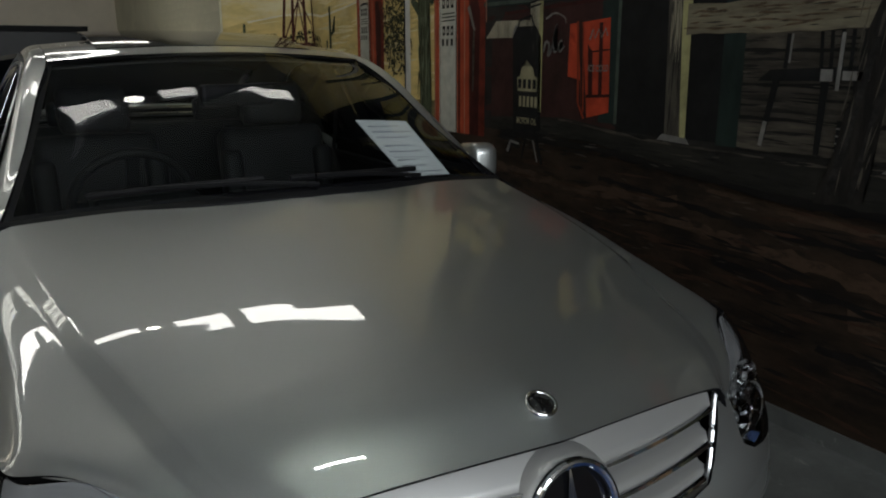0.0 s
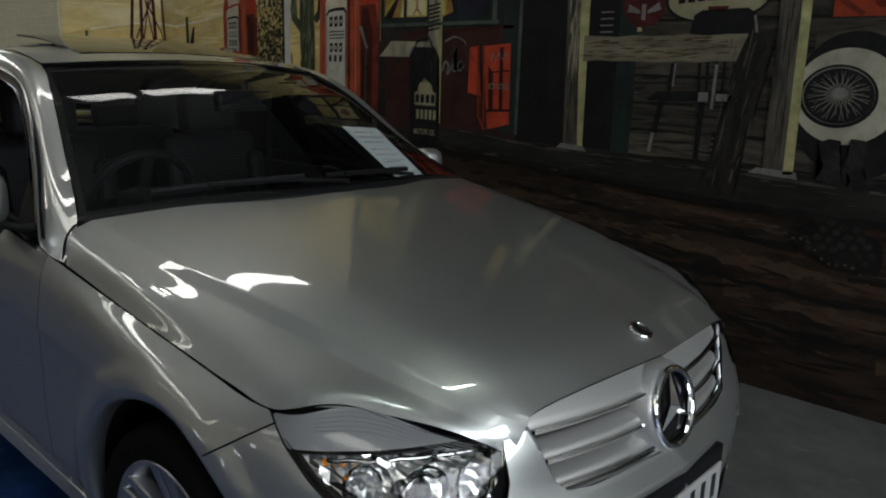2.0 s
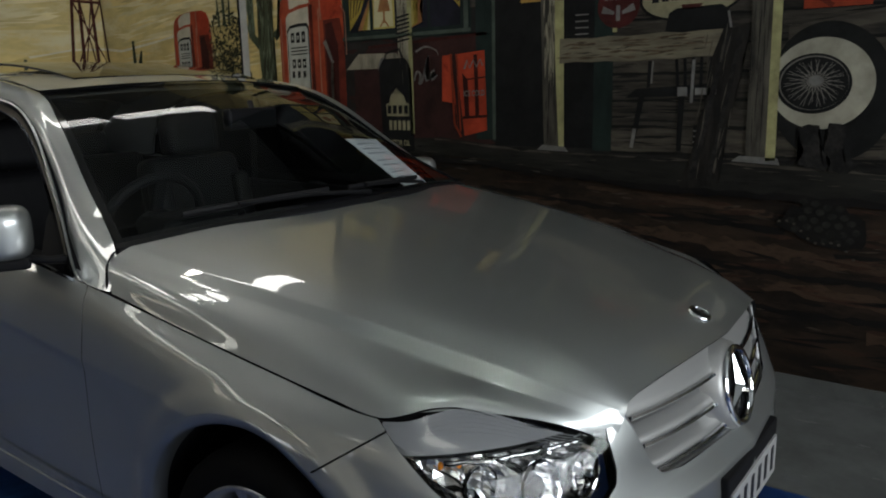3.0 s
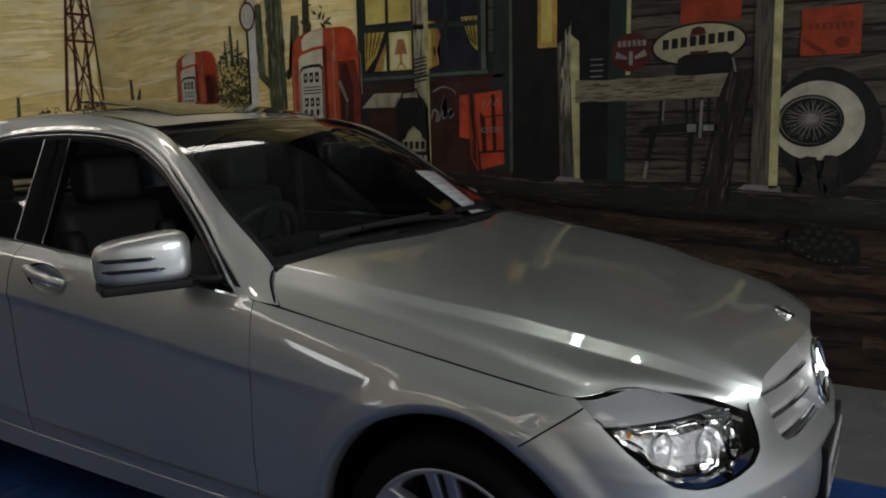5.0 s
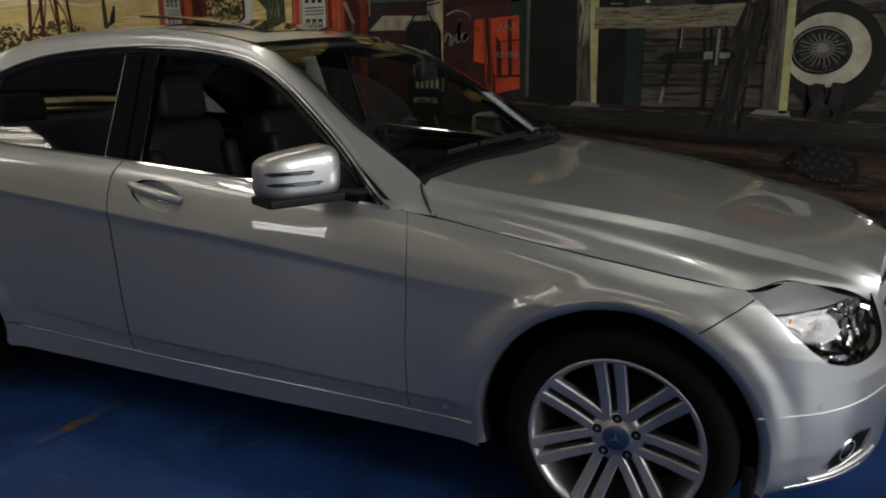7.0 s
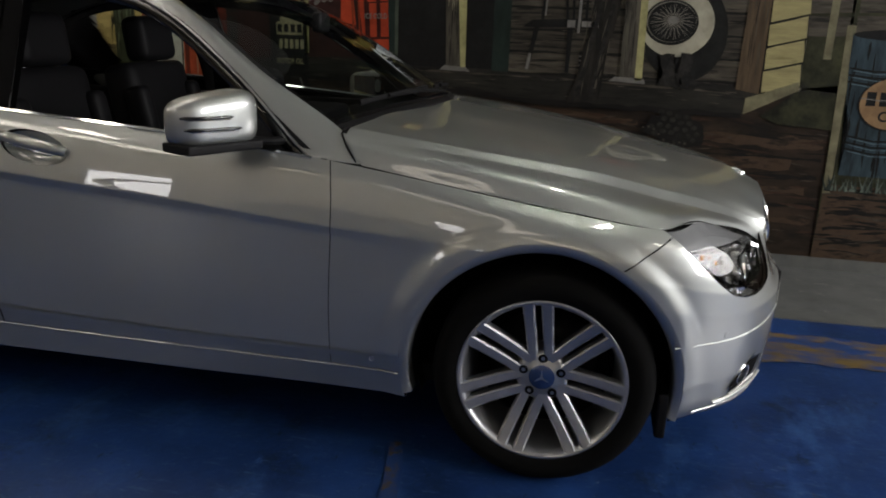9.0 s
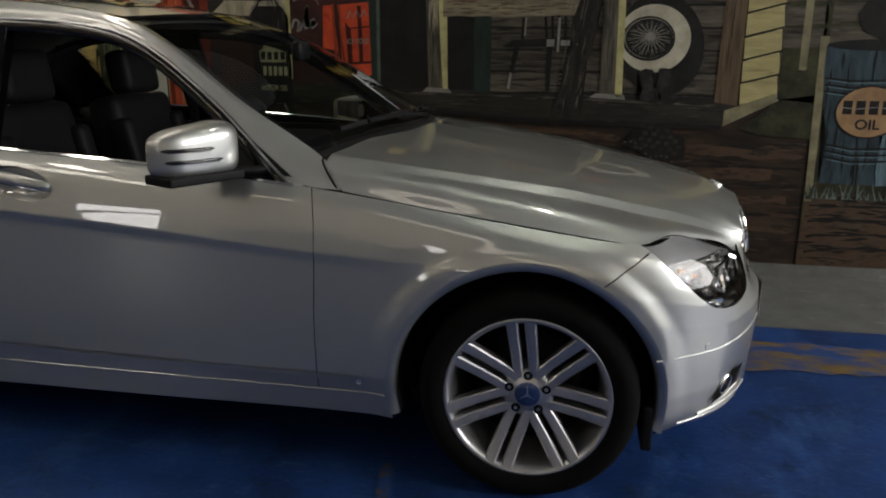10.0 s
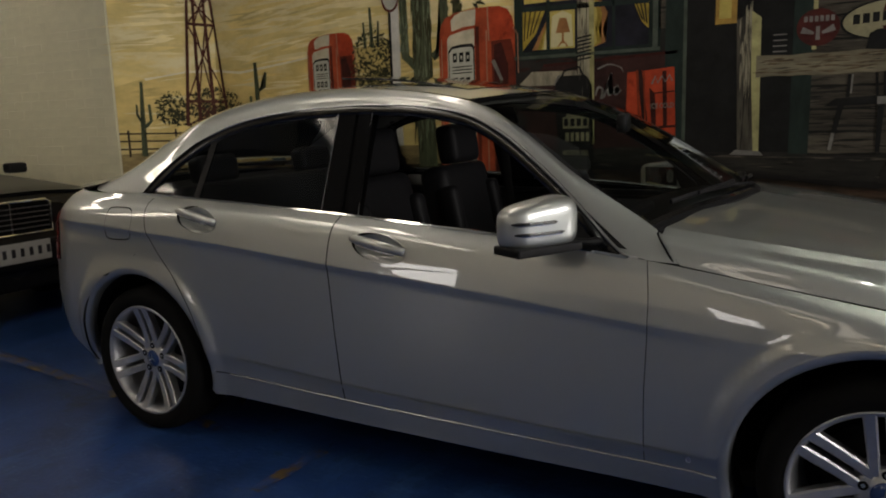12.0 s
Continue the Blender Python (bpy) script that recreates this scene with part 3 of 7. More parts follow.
def ragged(pts, amount, step=0.03):
    """The outline cut into short pieces and roughened."""
    out = []
    for (a, b), (c, d) in zip(pts, pts[1:] + pts[:1]):
        n = max(1, int(math.hypot(c - a, d - b) / step))
        for i in range(n):
            t = i / n
            u, z = a + (c - a) * t, b + (d - b) * t
            out.append((u + random.uniform(-amount, amount), z + random.uniform(-amount, amount)))
    return out


def leaves(u, z, ru, rz, n, size, seed=1):
    """Many small leaf dabs inside an oval."""
    rng = random.Random(seed)
    out = []
    for _ in range(n):
        a, r = rng.uniform(0, 6.28), math.sqrt(rng.random())
        cu, cz = u + ru * r * math.cos(a), z + rz * r * math.sin(a)
        t, k = rng.uniform(0, 6.28), size * rng.uniform(0.6, 1.4)
        d = (math.cos(t) * k, math.sin(t) * k)
        out.append([(cu + d[0], cz + d[1]), (cu - d[1] * 0.35, cz + d[0] * 0.35), (cu - d[0], cz - d[1]), (cu + d[1] * 0.35, cz - d[0] * 0.35)])
    return out


def inside(poly, a, b):
    hit = False
    for (x0, y0), (x1, y1) in zip(poly, poly[1:] + poly[:1]):
        if (y0 > b) != (y1 > b) and a < (x1 - x0) * (b - y0) / (y1 - y0) + x0:
            hit = not hit
    return hit


def strokes(name, mat, layer, u0, u1, z0, z1, n, long, wide, angle=0.0, seed=1, bend=0.15, within=None):
    """Many short tapered brush strokes of one colour over a stretch of the wall."""
    rng = random.Random(seed)
    out = []
    for _ in range(n):
        u, z = rng.uniform(u0, u1), rng.uniform(z0, z1)
        if (within and not inside(within, u, z)) or abs(u - BEND[0]) < long * .66:
            continue
        a = angle + rng.uniform(-bend, bend)
        l, w = long * rng.uniform(.4, 1.3) / 2, wide * rng.uniform(.5, 1.3) / 2
        d, q = (math.cos(a), math.sin(a)), (-math.sin(a), math.cos(a))
        k = rng.uniform(-.6, .6) * w
        pts = [(u - d[0] * l, z - d[1] * l), (u - d[0] * l * .3 + q[0] * (w + k), z - d[1] * l * .3 + q[1] * (w + k)), (u + d[0] * l * .5 + q[0] * w, z + d[1] * l * .5 + q[1] * w),
               (u + d[0] * l, z + d[1] * l), (u + d[0] * l * .2 - q[0] * (w - k), z + d[1] * l * .2 - q[1] * (w - k))]
        out.append(pts)
    bm = bmesh.new()
    for i, pts in enumerate(out):
        bm.faces.new([bm.verts.new(on_wall(u, z, 0.0009 * layer + 0.001 + 0.00025 * i / len(out))) for u, z in pts])
    for f in bm.faces:
        f.normal_update()
        if f.normal.y > 0:
            f.normal_flip()
    return tagged(part(name, bm, mat, mural), kind="stuff")


END = EAST - 0.002
PARTS_END = -5.648
TOP = CEIL - 0.002
# sky, hills, ground
flat("painted_sky", [rect(PARTS_END, 1.0, -2.0, TOP)], M_SKY, 0)
for k, (mat, z0, z1, n, seed) in enumerate(((M_CLOUD, 1.75, 2.9, 150, 61), (M_CLOUDSOFT, 1.72, 2.9, 190, 62), (M_SKYDEEP, 1.70, 2.9, 130, 63), (M_CLOUD, 1.9, 2.9, 60, 64))):
    strokes("painted_cloud_brushwork", mat, 0.3 + 0.3 * k, PARTS_END + .25, -2.3, z0, z1, n, .55, .035, .06, seed, .10)
for k, (cu, cz, w, h) in enumerate(((-5.25, 2.22, .45, .05), (-3.55, 1.93, .50, .035), (-4.15, 2.10, .5, .04), (-3.9, 2.34, .6, .05), (-5.3, 1.93, .3, .03))):
    strokes("painted_cloud_shade", M_CLOUDSHADE, 1.6, max(PARTS_END + .15, cu - w), cu + w, cz - h, cz + h, 14, .40, .016, .10, 70 + k, .10)
HILL = [(-5.648, 1.60), (-5.45, 1.655), (-5.27, 1.68), (-5.10, 1.71), (-4.85, 1.715), (-4.6, 1.69), (-4.2, 1.73), (-3.9, 1.765), (-3.55, 1.80), (-3.1, 1.83), (-2.0, 1.80)]
flat("painted_hill", [HILL + [(-2.0, 0.9), (-5.648, 0.9)]], M_HILL, 2)
flat("painted_hill_edge", [line(HILL[2:6], 0.012, 0.02), line(HILL[5:9], 0.02, 0.01), line([(-5.42, 1.655), (-5.27, 1.68)], 0.02, 0.01)], M_HILLEDGE, 3)
strokes("painted_hill_brushwork", M_HILLSHADE, 3.0, PARTS_END + .2, -2.3, 1.12, 1.68, 150, .40, .022, .05, 81, .10)
strokes("painted_hill_brushwork", M_CLOUDSOFT, 3.2, PARTS_END + .2, -2.3, 1.2, 1.66, 90, .35, .018, .05, 82, .10)
flat("painted_sand", [[(-5.648, 1.07), (-5.2, 1.09), (-4.2, 1.12), (-3.0, 1.10), (-2.0, 1.12), (-2.0, 0.85), (-5.648, 0.85)]], M_SAND, 3)
flat("painted_earth", [[(PARTS_END, 0.90), (-2.5, 0.98), (-1.0, 1.0), (END, 1.0), (END, 0.076), (PARTS_END, 0.002)]], M_GROUND, 4)
flat("painted_earth", [ragged(line([(-0.6, 0.86), (0.2, 0.80), (0.35, 0.78)], 0.02, 0.03), 0.008, 0.04), ragged(line([(-1.0, 0.72), (-0.2, 0.66), (0.6, 0.60), (1.2, 0.60)], 0.05, 0.07), 0.014, 0.05),
                       ragged(line([(0.1, 0.50), (0.8, 0.44), (1.3, 0.45)], 0.06, 0.04), 0.014, 0.05), ragged(line([(-2.4, 0.80), (-1.4, 0.74), (-0.7, 0.78)], 0.04, 0.05), 0.012, 0.05),
                       ragged(line([(0.7, 0.74), (1.05, 0.72), (1.35, 0.72)], 0.05, 0.07), 0.012, 0.05), ragged(line([(0.75, 0.30), (1.1, 0.27), (1.36, 0.28)], 0.05, 0.03), 0.012, 0.05)], M_EARTHLIGHT, 5, "lighter brown earth")
flat("painted_rut", [ragged(line([(-1.2, 0.82), (-0.3, 0.75), (0.4, 0.72)], 0.02, 0.03), 0.008, 0.04), ragged(line([(-0.5, 0.58), (0.5, 0.52), (1.35, 0.53)], 0.03, 0.02), 0.008, 0.04),
                     ragged(line([(0.0, 0.36), (0.9, 0.36), (1.36, 0.37)], 0.03, 0.02), 0.008, 0.04), ragged(line([(0.6, 0.63), (1.0, 0.64), (1.36, 0.63)], 0.012), 0.005, 0.04)], M_RUT, 6)
# wire fence and cacti on the slanted return
flat("painted_fence", [line([(-5.648, z), (-5.25, z - 0.01), (-4.86, z + 0.0)], 0.013) for z in (1.235, 1.175, 1.112)] +
     [line([(u, 1.05), (u, 1.26)], 0.016) for u in (-5.58, -5.22, -4.95)], M_FENCE, 5)
flat("painted_cactus", [line([(-5.47, 1.05), (-5.46, 1.4), (-5.45, 1.64)], 0.045, 0.022), line([(-5.45, 1.28), (-5.40, 1.33), (-5.405, 1.46)], 0.03, 0.02),
                        line([(-5.47, 1.32), (-5.50, 1.38), (-5.50, 1.46)], 0.022, 0.014)], M_CACTUS, 7)
flat("painted_bush", leaves(-5.24, 1.42, 0.13, 0.12, 130, 0.020, 3) + leaves(-4.88, 1.43, 0.28, 0.15, 260, 0.020, 4) + leaves(-5.05, 1.36, 0.30, 0.08, 160, 0.020, 6), M_BUSH, 6)
flat("painted_bush_leaves", leaves(-5.22, 1.45, 0.12, 0.11, 60, 0.011, 5) + leaves(-4.88, 1.46, 0.25, 0.13, 80, 0.011, 15), M_BUSHLIGHT, 7)
flat("painted_fence", [line([(-4.55, z), (-4.2, z - .008), (-3.92, z)], 0.014) for z in (1.30, 1.22, 1.14, 1.06)], M_FENCE, 5)
flat("painted_drum", [rect(-4.32, .96, -4.18, 1.24)], M_BARREL, 6, "small blue-green drum")
flat("painted_post", [rect(-4.46, .96, -4.38, 1.26)], M_CURTAIN, 6, "yellow marker post")
# derrick
LEGS = [((-5.12, 1.28), (-5.02, 2.75)), ((-4.76, 1.30), (-4.93, 2.75)), ((-5.02, 1.30), (-5.00, 2.75)), ((-4.90, 1.30), (-4.94, 2.75))]
TOWER = [line(l, 0.028, 0.018) for l in LEGS]
for z in (1.48, 2.09, 2.30, 2.55):
    k = (z - 1.28) / 1.47
    TOWER.append(line([(-5.12 + 0.10 * k, z), (-4.76 - 0.17 * k, z - 0.015)], 0.022))
for a, b in ((1.48, 2.09), (2.09, 2.30), (2.30, 2.55), (1.28, 1.48)):
    ka, kb = (a - 1.28) / 1.47, (b - 1.28) / 1.47
    TOWER.append(line([(-5.12 + 0.1 * ka, a), (-4.76 - 0.17 * kb, b)], 0.012))
    TOWER.append(line([(-4.76 - 0.17 * ka, a), (-5.12 + 0.1 * kb, b)], 0.012))
    TOWER.append(line([(-5.02 + 0.02 * ka, a), (-4.90 - 0.04 * kb, b)], 0.010))
    TOWER.append(line([(-4.90 - 0.04 * ka, a), (-5.02 + 0.02 * kb, b)], 0.010))
flat("painted_derrick", TOWER, M_TOWER, 8, "dark red lattice derrick")
# small cactus, small pump
flat("painted_cactus", [line([(-4.43, 1.42), (-4.425, 1.6), (-4.435, 1.76)], 0.045, 0.03), line([(-4.42, 1.54), (-4.345, 1.57), (-4.33, 1.68)], 0.03, 0.022), line([(-4.5, 1.42), (-4.5, 1.50)], 0.03)], M_CACTUS, 6)


def pump(u0, u1, z0, z1, layer, name):
    """A painted fuel pump: rounded red hood with a white stripe, white front with a dial, dark side with the hose."""
    w = u1 - u0
    h = w * 1.12
    f = lambda a, b: (u0 + a / 325 * w, z1 - b / 440 * h)
    g = lambda *q: [f(*p) for p in q]
    flat(name, [g((0, 740), (0, 190), (4, 110), (12, 62), (30, 34), (70, 14), (160, 0), (262, 2), (295, 18), (314, 55), (325, 120), (325, 740))], M_RED, layer, "red painted fuel pump")
    flat(name + "_hood_side", [g((215, 0), (262, 2), (295, 18), (312, 55), (318, 110), (305, 146), (228, 150), (212, 90))], M_COOLER, layer + 1)
    flat(name + "_stripe", [g((55, 46), (72, 26), (100, 12), (163, 4), (160, 76), (110, 80), (58, 96))], M_CREAM, layer + 2, "white stripe")
    flat(name + "_side", [g((226, 152), (308, 148), (325, 250), (325, 740), (234, 740))], M_REDDARK, layer + 1)
    flat(name + "_side_shade", [g((236, 170), (268, 160), (296, 260), (290, 740), (240, 740))], M_COOLERDARK, layer + 2)
    flat(name + "_front", [g((8, 740), (10, 130), (24, 106), (50, 96), (170, 74), (196, 80), (210, 104), (214, 740))], M_RED, layer + 3)
    flat(name + "_front_shade", [g((160, 84), (176, 80), (180, 740), (164, 740))], M_REDDARK, layer + 4)
    flat(name + "_panel", [g((38, 740), (38, 130), (52, 112), (110, 96), (156, 90), (158, 740))], M_CREAM, layer + 4, "white front panel")
    flat(name + "_dial", [g((42, 740), (42, 184), (58, 164), (100, 156), (146, 156), (156, 172), (156, 740))], M_BLACK, layer + 5)
    flat(name + "_dial", [g((46, 740), (46, 194), (60, 176), (100, 170), (142, 170), (151, 184), (151, 740))], M_DIAL, layer + 6)
    marks = [g((62 + 28 * i, 238), (62 + 28 * i, 196 - 2 * i), (80 + 28 * i, 194 - 2 * i), (80 + 28 * i, 236)) for i in range(3)]
    marks += [g((60, 262 + 14 * i), (60, 257 + 14 * i), (144, 254 + 14 * i), (144, 259 + 14 * i)) for i in range(3)]
    marks += [g((64 + 27 * i, 346), (64 + 27 * i, 308), (82 + 27 * i, 306), (82 + 27 * i, 344)) for i in range(3)]
    marks += [g((60 + 29 * i, 388), (60 + 29 * i, 360), (74 + 29 * i, 358), (74 + 29 * i, 386)) for i in range(3)]
    flat(name + "_mark", marks, M_SIDINGLINE, layer + 7)
    flat(name + "_mark_gap", [g((68 + 28 * i, 224), (68 + 28 * i, 208), (75 + 28 * i, 207), (75 + 28 * i, 223)) for i in range(3)] + [g((69 + 27 * i, 334), (69 + 27 * i, 320), (77 + 27 * i, 319), (77 + 27 * i, 333)) for i in range(3)], M_DIAL, layer + 8)
    flat(name + "_edge", [line(g((214, 2), (218, 150)), .018 * w), line(g((208, 104), (210, 740)), .016 * w), line(g((14, 130), (12, 740)), .014 * w), line(g((318, 100), (336, 130), (338, 300)), .012 * w)], M_EDGE, layer + 8)


pump(-3.90, -3.46, 0.92, 1.925, 8, "painted_pump")
# bushes, sign pole, big cactus
flat("painted_bush", leaves(-3.30, 1.62, 0.21, 0.30, 420, 0.019, 8) + leaves(-3.25, 1.45, 0.20, 0.2, 200, 0.022, 18), M_BUSH, 8)
flat("painted_bush_leaves", leaves(-3.32, 1.66, 0.19, 0.26, 170, 0.012, 9), M_BUSHLIGHT, 8.5)
flat("painted_cactus", [line([(-3.30, 1.8), (-3.31, 2.08)], 0.035, 0.02), line([(-3.36, 1.8), (-3.37, 1.98)], 0.025, 0.015), line([(-3.25, 1.8), (-3.24, 1.98)], 0.025, 0.015)], M_CACTUS, 9)
flat("painted_cactus", [line([(-2.86, 0.95), (-2.88, 1.6), (-2.90, 2.9)], 0.15, 0.13), line([(-2.9, 1.62), (-3.02, 1.72), (-3.03, 2.2)], 0.07, 0.06), line([(-2.8, 1.70), (-2.70, 1.78), (-2.70, 2.1)], 0.06)], M_CACTUS, 9)
flat("painted_cactus_rib", [line([(-2.90, 1.2), (-2.91, 2.8)], 0.012), line([(-2.85, 1.2), (-2.87, 2.8)], 0.010), line([(-2.82, 1.2), (-2.84, 2.8)], 0.008), ragged(line([(-3.0, 1.75), (-3.0, 1.95)], 0.03, 0.015), 0.006)], M_CACTUSLIGHT, 10)
strokes("painted_cactus_brushwork", M_CACTUSLIGHT, 10.4, -2.96, -2.80, 1.1, 2.9, 90, .16, .010, 1.57, 91, .10)
strokes("painted_cactus_brushwork", M_BUSH, 10.6, -2.96, -2.79, 1.1, 2.9, 110, .18, .014, 1.57, 92, .10)
strokes("painted_cactus_brushwork", M_CACTUSLIGHT, 10.4, -3.06, -3.0, 1.75, 2.2, 20, .12, .010, 1.57, 93, .10)
flat("painted_pole", [line([(-3.10, 1.10), (-3.10, 2.6)], 0.075)], M_WHITE, 11, "white sign pole")
flat("painted_pole", [line([(-3.14, 1.10), (-3.14, 2.6)], 0.02)], M_BLACK, 12)
flat("painted_sign", [disc(-3.13, 2.13, 0.075, 0.10)], M_REDDARK, 13)
flat("painted_sign", [disc(-3.13, 2.13, 0.06, 0.083)], M_DIAL, 14)
flat("painted_tree", [line([(-2.62, 1.0), (-2.60, 2.4)], 0.06)] + leaves(-2.55, 2.0, 0.16, 0.16, 40, 0.025, 12), M_BUSH, 8)
# house front
flat("painted_house", [rect(-2.18, 0.98, 1.18, TOP)], M_HOUSEDARK, 10, "dark clapboard house front")
BOARDS, BOARDS2, GAPS = [], [], []
for i in range(16):
    z = 1.04 + 0.1225 * i
    tgt = BOARDS if i % 3 else BOARDS2
    tgt.append(ragged(rect(-0.42, z, 0.92, z + 0.112), 0.004, 0.06))
    GAPS.append(ragged(line([(-0.42, z - 0.004), (0.3, z - 0.002), (0.92, z - 0.006)], 0.012), 0.003, 0.05))
    if z > 1.7:
        BOARDS2.append(ragged(rect(-1.25, z, -1.10, z + 0.11), 0.005, 0.05))
flat("painted_board", BOARDS, M_SIDING, 11)
flat("painted_board", BOARDS2, M_SIDING2, 12)
flat("painted_board_shadow", GAPS, M_SIDINGLINE, 13)
strokes("painted_board_grain", M_GRAINDARK, 13.4, -0.42, 0.90, 1.04, 2.0, 120, .22, .008, 0.0, 101, .04)
strokes("painted_board_grain", M_GRAINPALE, 13.6, -0.42, 0.90, 1.04, 2.0, 110, .16, .005, 0.0, 102, .04)
strokes("painted_house_brushwork", M_MAROON, 10.5, -2.15, -1.12, 1.0, 1.66, 60, .2, .03, 0.0, 103, .3)
pump(-2.745, -2.175, 0.92, 2.0, 12, "painted_pump")
flat("painted_nozzle", [line([(-2.335, 1.655), (-2.30, 1.585), (-2.275, 1.53)], 0.030, 0.018), line([(-2.285, 1.54), (-2.262, 1.525)], 0.016)], M_GREYTEXT, 22)
flat("painted_hose", [line([(-2.275, 1.53), (-2.285, 1.42), (-2.28, 1.30), (-2.285, 1.18)], 0.016)], M_SIDING2, 22)
# window with lamp and curtains
flat("painted_window_frame", [rect(-2.18, 1.64, -1.24, 2.75)], M_GREEN, 12)
flat("painted_pane", [rect(-2.12, 1.69, -1.31, 2.7)], M_NIGHT, 13)
flat("painted_glow", [rect(-1.935, 1.70, -1.77, 1.93), rect(-2.11, 1.99, -1.955, 2.25), rect(-1.935, 1.99, -1.77, 2.25)], M_LAMPGLOW, 14, "warm lit window panes")
flat("painted_glow", [[(-1.93, 1.71), (-1.78, 1.71), (-1.79, 1.90), (-1.85, 1.93), (-1.92, 1.9)], [(-1.98, 1.70), (-1.955, 1.70), (-1.955, 1.85)]], M_GLOWHOT, 15)
for m_glow, k, w in ((M_SHADE, 14.2, .10), (M_CURTAIN, 14.4, .065), (M_LAMPGLOW, 14.6, .035)):
    flat("painted_glow", [[(-1.955 - w, 1.70), (-1.955, 1.70), (-1.955, 1.78 + w), (-1.965 - w * .3, 1.76 + w * .5)], [(-1.66, 1.69), (-1.66 + w * .9, 1.72), (-1.66 + w * .7, 1.80), (-1.66 + w, 1.89), (-1.66 + w * .6, 1.97), (-1.66, 1.98)]], m_glow, k)
flat("painted_lampshade", [[(-1.895, 1.795), (-1.80, 1.795), (-1.825, 1.885), (-1.87, 1.885)], line([(-1.848, 1.80), (-1.848, 1.73)], 0.014), line([(-1.848, 1.75), (-1.88, 1.71)], 0.01), line([(-1.848, 1.75), (-1.815, 1.71)], 0.01)], M_SHADE, 16)
flat("painted_curtain", [[(-2.12, 1.94), (-1.965, 1.94), (-2.03, 1.80), (-2.12, 1.70)], [(-1.42, 1.98), (-1.31, 1.98), (-1.31, 1.78), (-1.35, 1.82)]], M_CURTAIN, 16)
flat("painted_curtain_fold", [line([(-2.10 + .035 * i, 1.94), (-2.11 + .02 * i, 1.76 + .015 * i)], 0.008) for i in range(4)] + [line([(-1.40 + .03 * i, 1.97), (-1.345 + .012 * i, 1.83 - .01 * i)], 0.008) for i in range(3)], M_BLACK, 17)
flat("painted_mullion", [line([(-1.945, 1.68), (-1.945, 2.7)], 0.024), line([(-2.12, 1.955), (-1.31, 1.94)], 0.03), line([(-1.52, 1.68), (-1.53, 2.7)], 0.02)], M_GREEN, 18)
flat("painted_window_frame", [line([(-1.27, 1.66), (-1.27, 2.75)], 0.03), line([(-2.18, 1.655), (-1.24, 1.66)], 0.02)], M_GREENLIGHT, 19)
flat("painted_cooler_tray", [[(-2.16, 1.475), (-1.74, 1.475), (-1.76, 1.56), (-2.06, 1.565)]], M_POSTPALE, 15, "weathered bench top")
# drinks cooler
flat("painted_cooler", [[(-2.1, 1.46), (-1.98, 1.60), (-1.14, 1.63), (-1.12, 1.07), (-2.1, 1.02)]], M_MAROON, 14, "dark red drinks cooler")
flat("painted_cooler_lid", [line([(-1.98, 1.60), (-1.14, 1.635)], 0.016)], M_COOLERDARK, 15)
flat("painted_cooler_door", [[(-1.435, 1.53), (-1.375, 1.535), (-1.33, 1.10), (-1.345, 1.27), (-1.44, 1.285)]], M_COOLER, 16, "open orange-red cooler door")
flat("painted_cooler_front", [[(-1.345, 1.535), (-1.155, 1.55), (-1.14, 1.13), (-1.29, 1.095)]], M_COOLER, 16)
flat("painted_cooler_shadow", [[(-1.30, 1.435), (-1.265, 1.40), (-1.255, 1.20), (-1.285, 1.20)], [(-1.225, 1.53), (-1.20, 1.53), (-1.19, 1.20), (-1.215, 1.20)], line([(-1.30, 1.195), (-1.135, 1.205)], 0.014), line([(-1.275, 1.40), (-1.15, 1.41)], 0.008)], M_COOLERDARK, 17)
flat("painted_cooler_trim", [line([(-1.375, 1.54), (-1.355, 1.16), (-1.31, 1.09)], 0.014), line([(-1.335, 1.535), (-1.315, 1.12)], 0.010)], M_SIGNORANGE, 18)
letters("ICE COLD", -1.222, 1.325, 0.030, M_GREYTEXT, 19, 0.02, 0.75)
# brand scripts and badge drawn as plain marks
flat("painted_script", [line([(-1.285, 1.455), (-1.265, 1.50), (-1.25, 1.46), (-1.225, 1.50), (-1.205, 1.465), (-1.18, 1.505), (-1.165, 1.47)], 0.012, 0.009)], M_GREYTEXT, 19)
flat("painted_script", [line(curve_points([(-1.90, 1.47), (-1.875, 1.53), (-1.845, 1.515), (-1.865, 1.45), (-1.885, 1.40), (-1.85, 1.385), (-1.81, 1.42)], 26), 0.014, 0.008)], M_GREYTEXT, 18)
flat("painted_script", [line(curve_points([(-1.635, 1.40), (-1.615, 1.45), (-1.585, 1.43), (-1.60, 1.385), (-1.575, 1.40), (-1.545, 1.50), (-1.53, 1.53), (-1.555, 1.46), (-1.55, 1.40), (-1.515, 1.42), (-1.49, 1.455), (-1.515, 1.44), (-1.505, 1.40), (-1.47, 1.43)], 56), 0.013, 0.008)], M_GREYTEXT, 18)
flat("painted_script", [line(curve_points([(-1.62, 1.56), (-1.55, 1.585), (-1.48, 1.565), (-1.46, 1.535)], 16), 0.012, 0.004)], M_GREYTEXT, 18)
